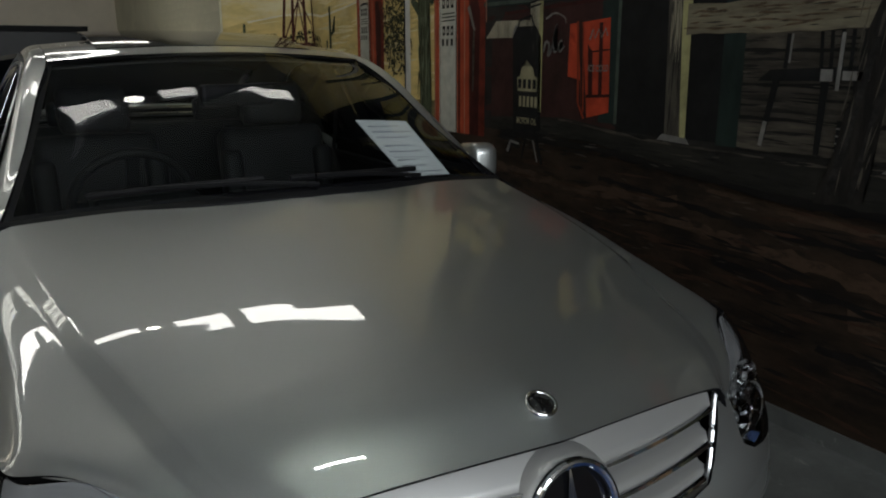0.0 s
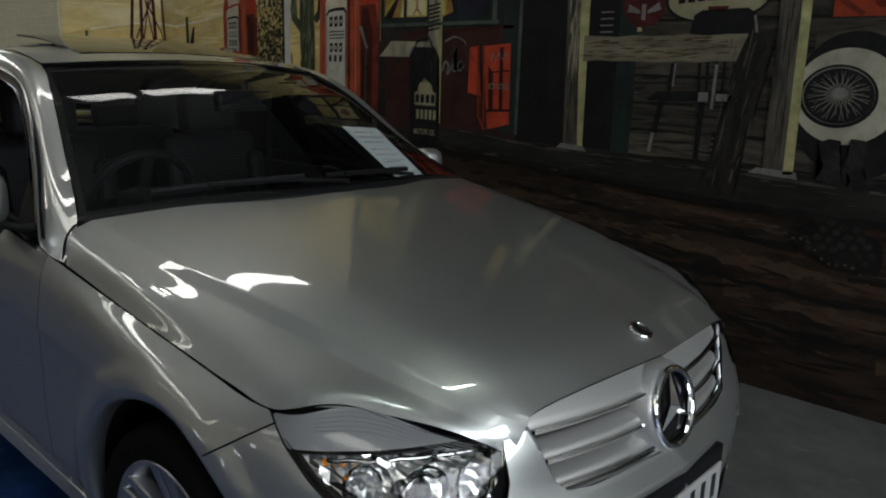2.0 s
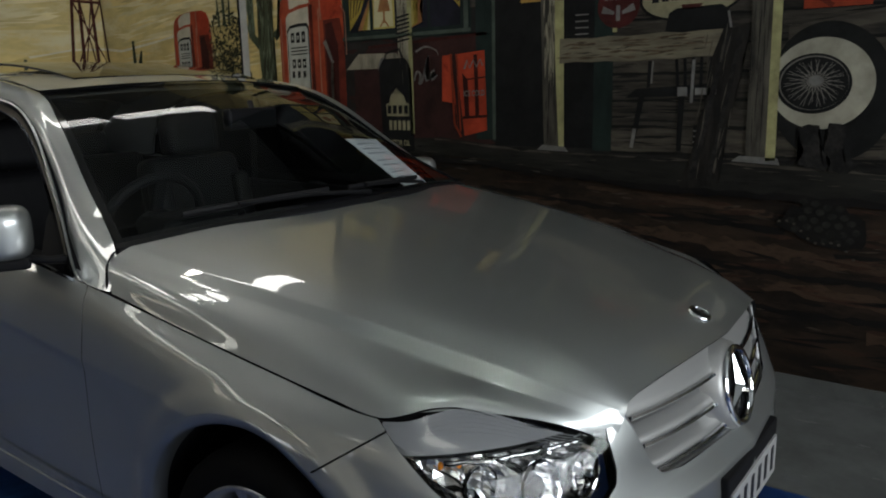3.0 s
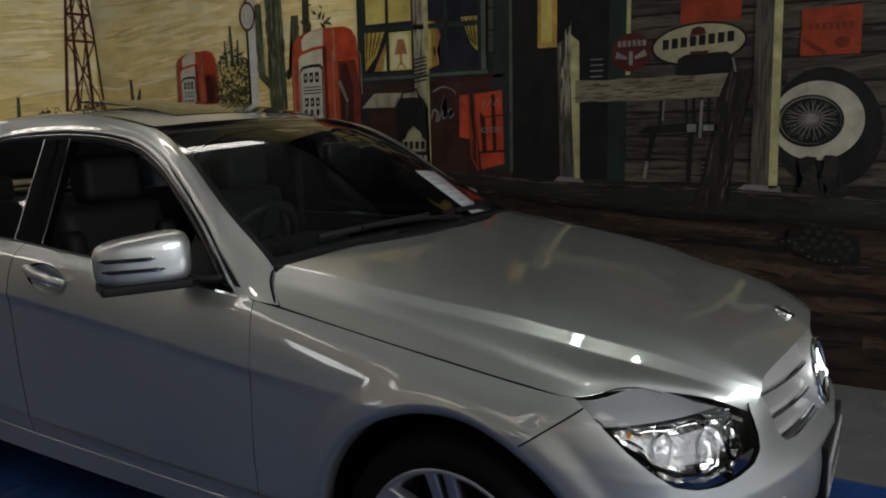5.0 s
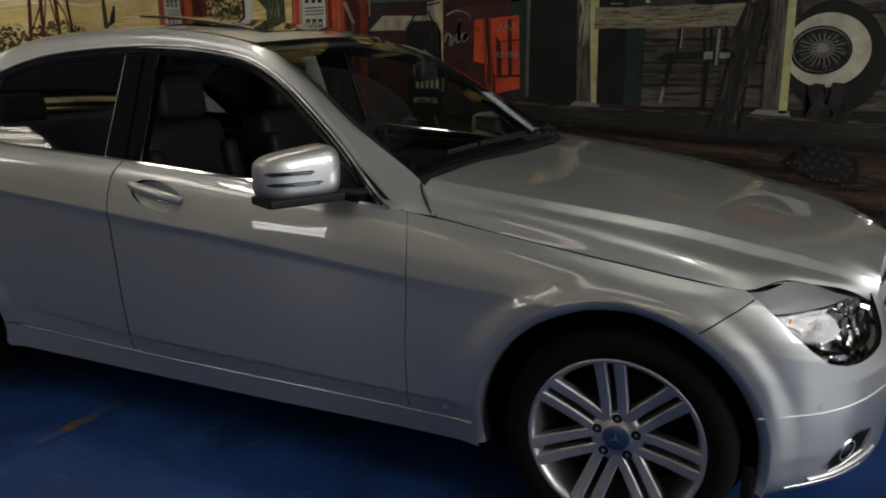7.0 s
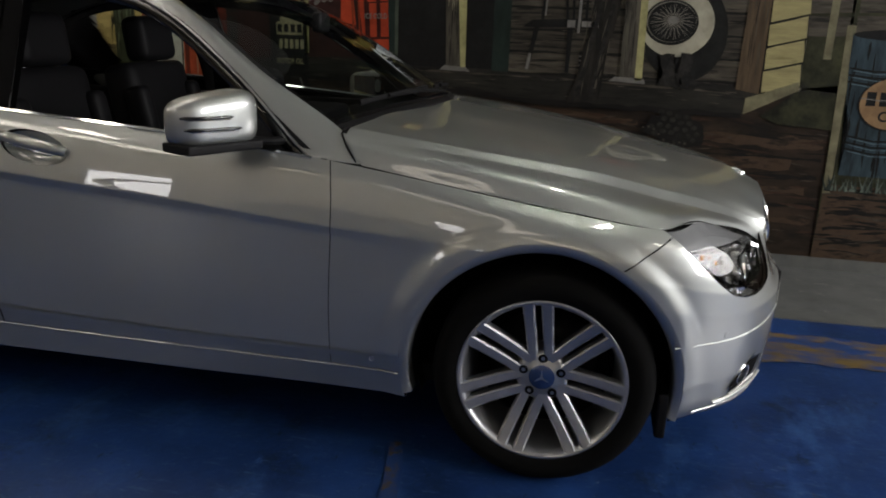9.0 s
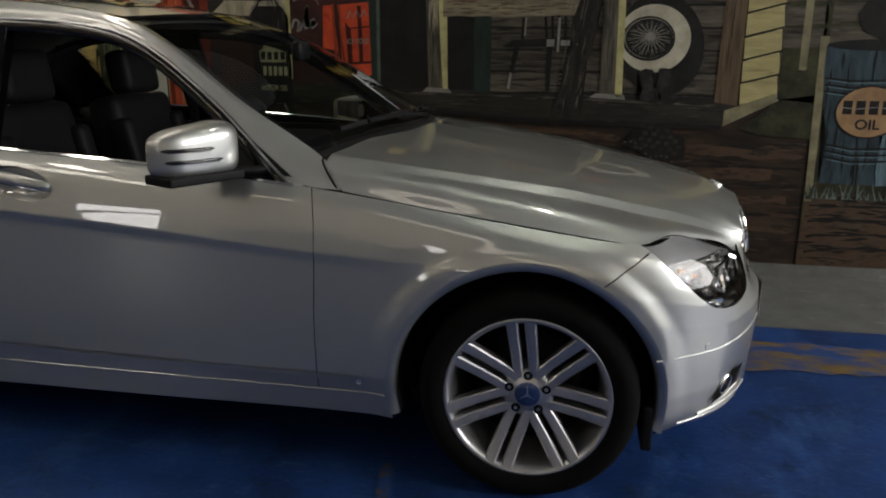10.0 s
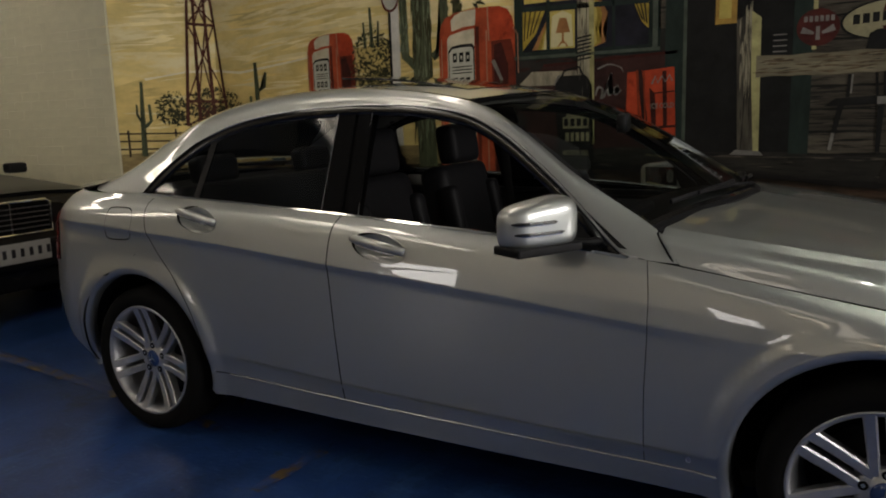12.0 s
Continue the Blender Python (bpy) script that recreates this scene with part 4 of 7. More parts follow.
# sandwich board with a bottle badge
flat("painted_board_sign", [[(-1.90, 1.48), (-1.86, 1.53), (-1.70, 1.53), (-1.655, 1.47), (-1.645, 1.0), (-1.88, 0.98)]], M_BLACK, 19, "black oil sandwich board")
flat("painted_badge", [[(-1.845, 1.20), (-1.85, 1.27), (-1.82, 1.28), (-1.815, 1.32), (-1.775, 1.335), (-1.77, 1.36), (-1.75, 1.335), (-1.715, 1.32), (-1.70, 1.28), (-1.675, 1.27), (-1.68, 1.20)]], M_SIGNCREAM, 20)
flat("painted_mark", [rect(-1.84 + .042 * i, 1.215, -1.812 + .042 * i, 1.262) for i in range(4)], M_BLACK, 21)
flat("painted_mark", [rect(-1.83 + .034 * i, 1.12, -1.808 + .034 * i, 1.175) for i in range(5)], M_SIGNCREAM, 21)
letters("MOTOR OIL", -1.762, 1.045, 0.032, M_SIGNCREAM, 21, 0.0, 0.72)
flat("painted_easel", [line([(-1.92, 0.86), (-1.86, 1.02)], 0.02), line([(-1.62, 0.83), (-1.70, 1.02)], 0.02), line([(-1.80, 0.84), (-1.75, 1.0)], 0.016), line([(-1.88, 1.02), (-1.64, 1.02)], 0.016), line([(-1.86, 1.5), (-1.84, 1.56), (-1.74, 1.58), (-1.70, 1.5)], 0.014)], M_BLACK, 20)
flat("painted_easel_light", [line([(-1.93, 0.87), (-1.90, 0.93), (-1.82, 0.92)], 0.022, 0.012), line([(-1.66, 0.84), (-1.70, 0.95)], 0.010)], M_GREYTEXT, 21)
# posts, door, beam
flat("painted_post", [[(-1.745, 1.10), (-1.665, 1.10), (-1.675, 1.45), (-1.69, 2.8), (-1.76, 2.8)]], M_POSTPALE, 18, "weathered porch post")
flat("painted_post_edge", [[(-1.665, 1.10), (-1.64, 1.10), (-1.65, 2.8), (-1.69, 2.8)]], M_POSTLIT, 19)
flat("painted_rope", [line([(-1.76, 1.62 + .022 * i), (-1.66, 1.635 + .022 * i)], 0.010) for i in range(7)], M_BLACK, 20)
flat("painted_door_frame", [rect(-1.21, 1.08, -1.09, 2.8)], M_GREEN, 15)
flat("painted_door_frame", [line([(-1.095, 1.08), (-1.10, 2.8)], 0.02)], M_GREENLIGHT, 16)
flat("painted_doorway", [rect(-1.09, 1.05, -0.46, 2.8)], M_BLACK, 14, "dark open doorway")
flat("painted_door_pane", [rect(-0.93, 1.77, -0.815, 2.15)], M_ORANGE, 17, "lit pane")
flat("painted_door_pane", [rect(-0.91, 1.80, -0.845, 2.12)], M_LAMPGLOW, 18)
flat("painted_door_frame", [rect(-0.52, 1.04, -0.42, 2.8)], M_GREEN, 15)
flat("painted_door_frame", [line([(-0.415, 1.6), (-0.415, 2.8)], 0.022)], M_POSTLIT, 16)
flat("painted_post", [[(-0.79, 1.055), (-0.70, 1.055), (-0.735, 1.825), (-0.815, 1.785)], ], M_POST, 18, "porch post with a lit edge")
strokes("painted_post_light", M_POSTPALE, 19.0, -.795, -.735, 1.45, 1.80, 26, .22, .012, 1.57, 171, .03)
flat("painted_post_edge", [[(-0.705, 1.055), (-0.675, 1.055), (-0.685, 1.79), (-0.735, 1.83), (-0.73, 1.5)]], M_POSTLIT, 20)
flat("painted_post_foot", [[(-0.83, 1.035), (-0.65, 1.030), (-0.67, 1.055), (-0.80, 1.062)]], M_GREYTEXT, 20)
flat("painted_lantern", [rect(-0.625, 1.58, -0.545, 1.70), line([(-0.61, 1.70), (-0.585, 1.74), (-0.56, 1.70)], 0.014)], M_BLACK, 19)
flat("painted_lantern_bar", [line([(-0.62, 1.60 + .03 * i), (-0.55, 1.60 + .03 * i)], 0.006) for i in range(4)], M_GREYTEXT, 20)
flat("painted_beam", [ragged([(-0.70, 1.465), (0.05, 1.47), (0.09, 1.585), (-0.70, 1.58)], 0.005, 0.08)], M_BEAM, 21, "pale porch rail")
flat("painted_lean_post", [ragged([(-0.07, 0.88), (0.10, 0.90), (0.13, 1.10), (0.17, 1.35), (0.205, 1.60), (0.07, 1.585), (0.045, 1.40), (0.0, 1.15)], 0.006, 0.05)], M_TRUNK, 20, "dark leaning trunk")
flat("painted_lean_post", [line([(-0.02, 0.92), (0.11, 1.56)], 0.03, 0.02), line([(0.06, 0.92), (0.17, 1.56)], 0.02)], M_BOOT, 21)
flat("painted_post", [[(0.215, 1.03), (0.30, 1.02), (0.285, 2.8), (0.20, 2.8)]], M_POST, 22, "porch post with a lit edge")
flat("painted_post_edge", [[(0.30, 1.02), (0.34, 1.025), (0.315, 2.8), (0.28, 2.8)]], M_POSTLIT, 23)
flat("painted_post_foot", [[(0.155, 1.015), (0.36, 1.005), (0.35, 1.035), (0.19, 1.04)]], M_GREYTEXT, 23)
# signs on the clapboards
flat("painted_sign", [disc(-0.40, 1.715, 0.105, 0.098)], M_SIGNRED, 17, "round dark red sign")
flat("painted_mark", [line([(-0.48, 1.705), (-0.42, 1.685)], 0.035, 0.014), line([(-0.32, 1.71), (-0.38, 1.685)], 0.035, 0.014), line([(-0.40, 1.72), (-0.40, 1.65)], 0.02)] + [rect(-0.47 + .026 * i, 1.745, -0.452 + .026 * i, 1.775) for i in range(6)], M_GREYTEXT, 18)
flat("painted_sign", [disc(-0.06, 1.735, 0.235, 0.105, 40, 0.05)], M_BLACK, 17)
flat("painted_sign", [disc(-0.06, 1.735, 0.222, 0.095, 40, 0.05)], M_SIGNCREAM, 18, "cream oval sign")
flat("painted_mark", [[(-0.235 + .045 * i, 1.715 + .003 * i), (-0.203 + .045 * i, 1.716 + .003 * i), (-0.203 + .045 * i, 1.765 + .003 * i), (-0.235 + .045 * i, 1.765 + .003 * i)] for i in range(8)], M_BLACK, 19)
flat("painted_mark", [[(-0.10, 1.775), (-0.02, 1.78), (-0.03, 1.81), (-0.06, 1.82), (-0.09, 1.81)], [(-0.10, 1.70), (0.0, 1.70), (-0.02, 1.68), (-0.09, 1.68)]], M_SIGNRED, 19)
flat("painted_sign", [rect(0.41, 1.645, 0.66, 1.86)], M_SIGNORANGE, 17, "square orange-red sign")
flat("painted_mark", [line([(0.42, 1.72), (0.52, 1.65)], 0.02), disc(0.585, 1.70, 0.032, 0.026)] + [rect(0.44 + .028 * i, 1.76, 0.46 + .028 * i, 1.79) for i in range(7)], M_REDDARK, 18)
flat("painted_sign", [rect(-0.15, 1.835, 0.14, 1.95)], M_SIGNORANGE, 16)
# chair on the porch
flat("painted_chair", [[(-0.17, 1.58), (-0.155, 1.665), (-0.12, 1.685), (0.08, 1.69), (0.115, 1.665), (0.13, 1.58)], [(-0.35, 1.295), (-0.09, 1.30), (0.09, 1.32), (0.08, 1.355), (-0.30, 1.335)],
                       line([(-0.27, 1.30), (-0.315, 1.06)], 0.03, 0.02), line([(-0.08, 1.30), (-0.085, 1.05)], 0.03, 0.022), line([(0.03, 1.31), (0.05, 1.12)], 0.022), line([(-0.24, 1.34), (-0.235, 1.46)], 0.016)] +
     [line([(-0.10 + .035 * i, 1.34), (-0.11 + .038 * i, 1.47)], 0.014) for i in range(6)], M_BLACK, 19, "dark spindle-back chair")
flat("painted_chair_light", [line([(-0.30, 1.15), (-0.315, 1.06)], 0.018), rect(-0.10, 1.30, -0.055, 1.34), rect(-0.02, 1.305, 0.075, 1.335), line([(-0.035, 1.27), (-0.03, 1.46)], 0.014), line([(0.125, 1.59), (0.11, 1.66)], 0.010), line([(-0.225, 1.36), (-0.22, 1.46)], 0.008)], M_GREYTEXT, 20)
flat("painted_can", [rect(-0.02, 1.05, 0.055, 1.17)], M_BLACK, 18)
flat("painted_can_ring", [line([(-0.02, 1.07 + .025 * i), (0.055, 1.07 + .025 * i)], 0.006) for i in range(4)], M_GREYTEXT, 19)
# spare wheel leaning on the wall
flat("painted_shadow", [[(0.36, 1.52), (0.95, 1.62), (0.92, 1.66), (0.36, 1.58)]], M_SIDING2, 15)
flat("painted_tyre", [disc(0.535, 1.31, 0.235, 0.285, 48, 0.25)], M_TYRE, 17, "black tyre with a whitewall")
flat("painted_whitewall", [disc(0.497, 1.345, 0.20, 0.185, 48, -0.1)], M_WHITEWALL, 18)
flat("painted_wheel", [disc(0.468, 1.345, 0.145, 0.122, 48, -0.05)], M_BLACK, 19)
flat("painted_rim", [disc(0.468, 1.348, 0.133, 0.110, 48, -0.05)], M_SPOKE, 20)
flat("painted_wheel", [disc(0.471, 1.346, 0.129, 0.106, 48, -0.05)], M_TYRE, 21)
flat("painted_spoke", [line([(0.477 + .022 * math.cos(a), 1.356 + .017 * math.sin(a)), (0.471 + r * math.cos(a + .42 * (-1) ** i), 1.347 + .82 * r * math.sin(a + .42 * (-1) ** i))], 0.0035, 0.0022) for i, (a, r) in enumerate([(2 * math.pi * k / 44, (.118, .116, .095, .110)[k % 4]) for k in range(44)])], M_SPOKE, 22)
flat("painted_hub", [disc(0.478, 1.357, 0.026, 0.02)], M_GREYTEXT, 23)
flat("painted_boot", [ragged([(0.42, 1.17), (0.50, 1.18), (0.515, 1.08), (0.56, 1.03), (0.54, 0.99), (0.43, 1.01), (0.45, 1.08)], 0.006, 0.03), ragged([(0.545, 1.19), (0.61, 1.17), (0.60, 1.06), (0.66, 1.01), (0.62, 0.985), (0.55, 0.99), (0.53, 1.08)], 0.006, 0.03)], M_BOOT, 24, "old boot by the wheel")
# right-hand end of the porch
flat("painted_corner_post", [[(0.85, 1.0), (0.975, 0.98), (0.99, 2.8), (0.90, 2.8)]], M_BROWNPOST, 18, "brown corner post")
flat("painted_lit_board", [ragged([(0.985, z), (1.18, z + 0.045), (1.172, z + 0.165), (0.985, z + 0.115)], 0.003, 0.06) for z in [0.985 + 0.125 * i for i in range(14)]], M_BOARD, 18, "sunlit yellow clapboards")
flat("painted_board_shadow", [line([(0.985, z), (1.18, z + 0.05)], 0.010) for z in [0.982 + 0.125 * i for i in range(15)]], M_SIDINGLINE, 19)
flat("painted_porch", [[(-2.1, 1.05), (-1.45, 1.085), (-0.94, 1.035), (-0.15, 1.02), (0.92, 0.99), (0.98, 0.98), (0.91, 0.86), (-0.23, 0.885), (-1.3, 0.985), (-2.1, 1.0)]], M_STEP, 16, "grey porch step")
flat("painted_porch_edge", [ragged(line([(-1.5, 1.075), (-0.9, 1.025), (-0.1, 1.012), (0.86, 0.98)], 0.010), 0.003, 0.06)], M_SIDING2, 17)
flat("painted_porch_shadow", [ragged(line([(-2.0, 0.97), (-1.2, 0.955), (-0.2, 0.875), (0.9, 0.855)], 0.04, 0.03), 0.008, 0.06)], M_RUT, 17)
flat("painted_porch_end", [[(0.905, 0.865), (0.985, 0.905), (1.185, 1.01), (1.175, 1.055), (0.98, 0.98), (0.91, 0.955)]], M_STEPLIT, 20)
flat("painted_tortoise", [ragged([(0.36, 0.75), (0.42, 0.83), (0.52, 0.865), (0.62, 0.85), (0.70, 0.79), (0.71, 0.67), (0.60, 0.66), (0.50, 0.69)], 0.010, 0.03)], M_RUT, 18, "dark pebbly mound")
flat("painted_tortoise_scale", [disc(0.42 + .047 * i + .02 * (j % 2), 0.70 + .036 * j + .012 * math.sin(i * 1.3), .018, .014, 9) for j in range(5) for i in range(6) if (j < 3 or 0 < i < 5) and (j > 0 or i > 2)], M_STONE, 19)
flat("painted_tortoise_rim", [disc(0.375 + .030 * i, 0.765 - .115 * (i / 9) + .02 * math.sin(i), .007, .006, 8) for i in range(11)], M_GRAINPALE, 20)
for u0, u1, z1, lay0, seed in ((-.79, -.72, 1.78, 19.4, 111), (.21, .285, 2.4, 22.5, 112), (-1.74, -1.68, 2.4, 18.6, 113), (.87, .97, 2.4, 18.6, 114)):
    strokes("painted_post_grain", M_GRAINDARK, lay0, u0, u1, 1.08, z1, 16, .30, .004, 1.57, seed, .03)
    strokes("painted_post_grain", M_GRAINPALE, lay0 + .2, u0, u1, 1.08, z1, 24, .16, .004, 1.57, seed + 20, .03)
strokes("painted_beam_grain", M_GRAINDARK, 21.4, -.68, .03, 1.48, 1.57, 14, .10, .004, .02, 121, .06)
strokes("painted_beam_grain", M_BROWNPOST, 21.6, -.68, .03, 1.48, 1.57, 40, .10, .008, .02, 122, .10)
strokes("painted_step_brushwork", M_GRAINDARK, 17.4, -2.0, .9, .89, 1.05, 90, .16, .012, -.03, 123, .08)
strokes("painted_step_brushwork", M_GRAINPALE, 17.6, -2.0, .9, .90, 1.04, 34, .10, .005, -.03, 124, .08)
strokes("painted_earth_brushwork", M_EARTHRED, 6.4, -2.6, 1.36, .12, .86, 150, .22, .018, -.03, 125, .12)
strokes("painted_earth_brushwork", M_EARTHPALE, 6.6, -2.6, 1.36, .12, .84, 110, .09, .008, -.03, 126, .20)
strokes("painted_earth_brushwork", M_RUT, 6.8, -2.6, 1.36, .10, .88, 120, .24, .014, -.03, 127, .15)
strokes("painted_trunk_brushwork", M_GRAINPALE, 21.6, .0, .15, .95, 1.56, 24, .12, .006, 1.40, 128, .08)
# garden and oil drum
flat("painted_garden", [[(1.18, 1.02), (1.40, 1.0), (1.42, TOP), (1.18, TOP)], [(1.0, 0.86), (1.2, 1.02), (1.42, 1.05), (1.42, 0.80), (1.1, 0.82)]], M_MOSS, 12)
flat("painted_board", [ragged(rect(1.18, z, 1.40, z + 0.10), 0.004, 0.05) for z in [1.30 + 0.12 * i for i in range(13)]], M_SIDING2, 13)
flat("painted_downpipe", [line([(1.30, 1.18), (1.305, 2.8)], 0.04)], M_STEPLIT, 14)
flat("painted_panel", [rect(1.385, 0.076, END, TOP)], M_MOSS, 13)
flat("painted_earth", [[(1.385, 0.076), (END, 0.076), (END, 0.52), (1.395, 0.50)]], M_EARTHLIGHT, 14, "reddish brown earth")
flat("painted_rut", [ragged(line([(1.42, 0.16 + .09 * i), (1.7, 0.19 + .08 * i), (2.2, 0.17 + .09 * i)], 0.018, 0.012), 0.006, 0.04) for i in range(4)], M_RUT, 15)
flat("painted_post", [[(1.39, 0.45), (1.43, 0.45), (1.42, 1.36), (1.375, 1.36)]], M_STEPLIT, 15)
flat("painted_board", [ragged(rect(1.42, z, END, z + 0.11), 0.004, 0.09) for z in [1.30 + 0.125 * i for i in range(13)]], M_SIDING2, 14)
flat("painted_drum", [[(1.455, 0.56), (1.47, 0.80), (1.43, 0.98), (1.415, 1.15), (1.41, 1.31), (1.95, 1.33), (1.94, 1.15), (1.955, 0.98), (1.93, 0.80), (1.94, 0.55)]], M_BARREL, 16, "weathered blue oil drum")
flat("painted_drum_lit", [[(1.74, 0.55), (1.76, 0.9), (1.74, 1.31), (1.90, 1.325), (1.895, 1.0), (1.90, 0.56)]], M_BARRELLIT, 17)
flat("painted_drum_rust", [[(1.905, 0.57), (1.90, 1.0), (1.91, 1.32), (1.945, 1.325), (1.935, 1.15), (1.95, 0.98), (1.925, 0.80), (1.935, 0.57)], line([(1.77, 1.30), (1.79, 1.16)], 0.03, 0.008)], M_BARRELRUST, 18)
flat("painted_drum_ring", [disc(1.68, 1.315, 0.268, 0.03, 36)], M_BLACK, 19)
flat("painted_drum_ring", [line([(1.42, 1.14 - k), (1.55, 1.125 - k), (1.75, 1.13 - k), (1.94, 1.15 - k)], 0.010) for k in (0, 0.035, 0.07)] + [line([(1.46, 0.78 - k), (1.6, 0.755 - k), (1.78, 0.76 - k), (1.93, 0.78 - k)], 0.010) for k in (0, 0.035, 0.07)], M_BLACK, 19)
flat("painted_disc", [disc(1.665, 0.958, 0.175, 0.145)], M_BLACK, 20)
flat("painted_disc", [disc(1.665, 0.958, 0.165, 0.136)], M_DISC, 21, "faded orange disc")
flat("painted_mark", [rect(1.53 + .067 * i, 0.945, 1.578 + .067 * i, 1.02) for i in range(4)], M_BLACK, 22)
strokes("painted_earth_brushwork", M_RUT, 15.4, 1.41, 2.6, .09, .50, 70, .18, .014, 0.0, 131, .15)
strokes("painted_earth_brushwork", M_EARTHPALE, 15.6, 1.41, 2.6, .09, .50, 90, .12, .008, 0.0, 132, .2)
strokes("painted_drum_brushwork", M_BARREL, 18.3, 1.72, 1.92, .56, 1.30, 30, .16, .010, 1.57, 133, .05)
strokes("painted_drum_brushwork", M_BLACK, 18.4, 1.44, 1.70, .56, 1.30, 26, .18, .012, 1.57, 134, .05)
strokes("painted_drum_brushwork", M_BARRELRUST, 18.5, 1.80, 1.93, .56, 1.30, 30, .10, .007, 1.57, 135, .05)
letters("OIL", 1.665, 0.888, 0.055, M_BLACK, 22, 0.0, 1.1)
flat("painted_drum_seam", [line([(1.50, 0.985), (1.60, 0.975), (1.70, 0.985), (1.83, 0.975)], 0.005, 0.004)], M_GREYTEXT, 23)
flat("painted_drum_ring_lit", [line([(1.44, 1.128 - k), (1.55, 1.112 - k), (1.75, 1.117 - k), (1.92, 1.135 - k)], 0.005) for k in (0, 0.035, 0.07)] + [line([(1.48, 0.766 - k), (1.6, 0.742 - k), (1.78, 0.747 - k), (1.91, 0.766 - k)], 0.005) for k in (0, 0.035, 0.07)], M_BARRELLIT, 20)
BLADES, BLADES2 = [], []
rng = random.Random(4)
for i in range(110):
    u = rng.uniform(1.40, 2.05)
    h, s = rng.uniform(0.02, 0.11), rng.uniform(-0.04, 0.04)
    (BLADES if i % 3 else BLADES2).append([(u - 0.006, 0.47), (u + 0.006, 0.47), (u + s, 0.47 + h)])
flat("painted_grass", BLADES, M_GRASS, 22)
flat("painted_grass", BLADES2, M_GRASSLIT, 23)
flat("painted_tyre", [ragged(disc(1.72, 1.47, 0.16, 0.13, 30), 0.01, 0.03)], M_TYRE, 19)


# ---- the silver saloon ----
from mathutils.bvhtree import BVHTree


class Skin:
    """A smooth sheet through sections of (x, half width, height)."""

    def __init__(self, sections, creases=()):
        self.net = np.array(sections, float)
        self.creases = creases
        self.nu, self.nv = self.net.shape[:2]

    def at(self, u, v):
        return np.einsum("i,ijk,j->k", weights(u, self.nu), self.net, weights(v, self.nv, self.creases))

    def grid(self, us, vs):
        wu = np.array([weights(u, self.nu) for u in us])
        wv = np.array([weights(v, self.nv, self.creases) for v in vs])
        return np.einsum("ai,ijk,bj->abk", wu, self.net, wv)


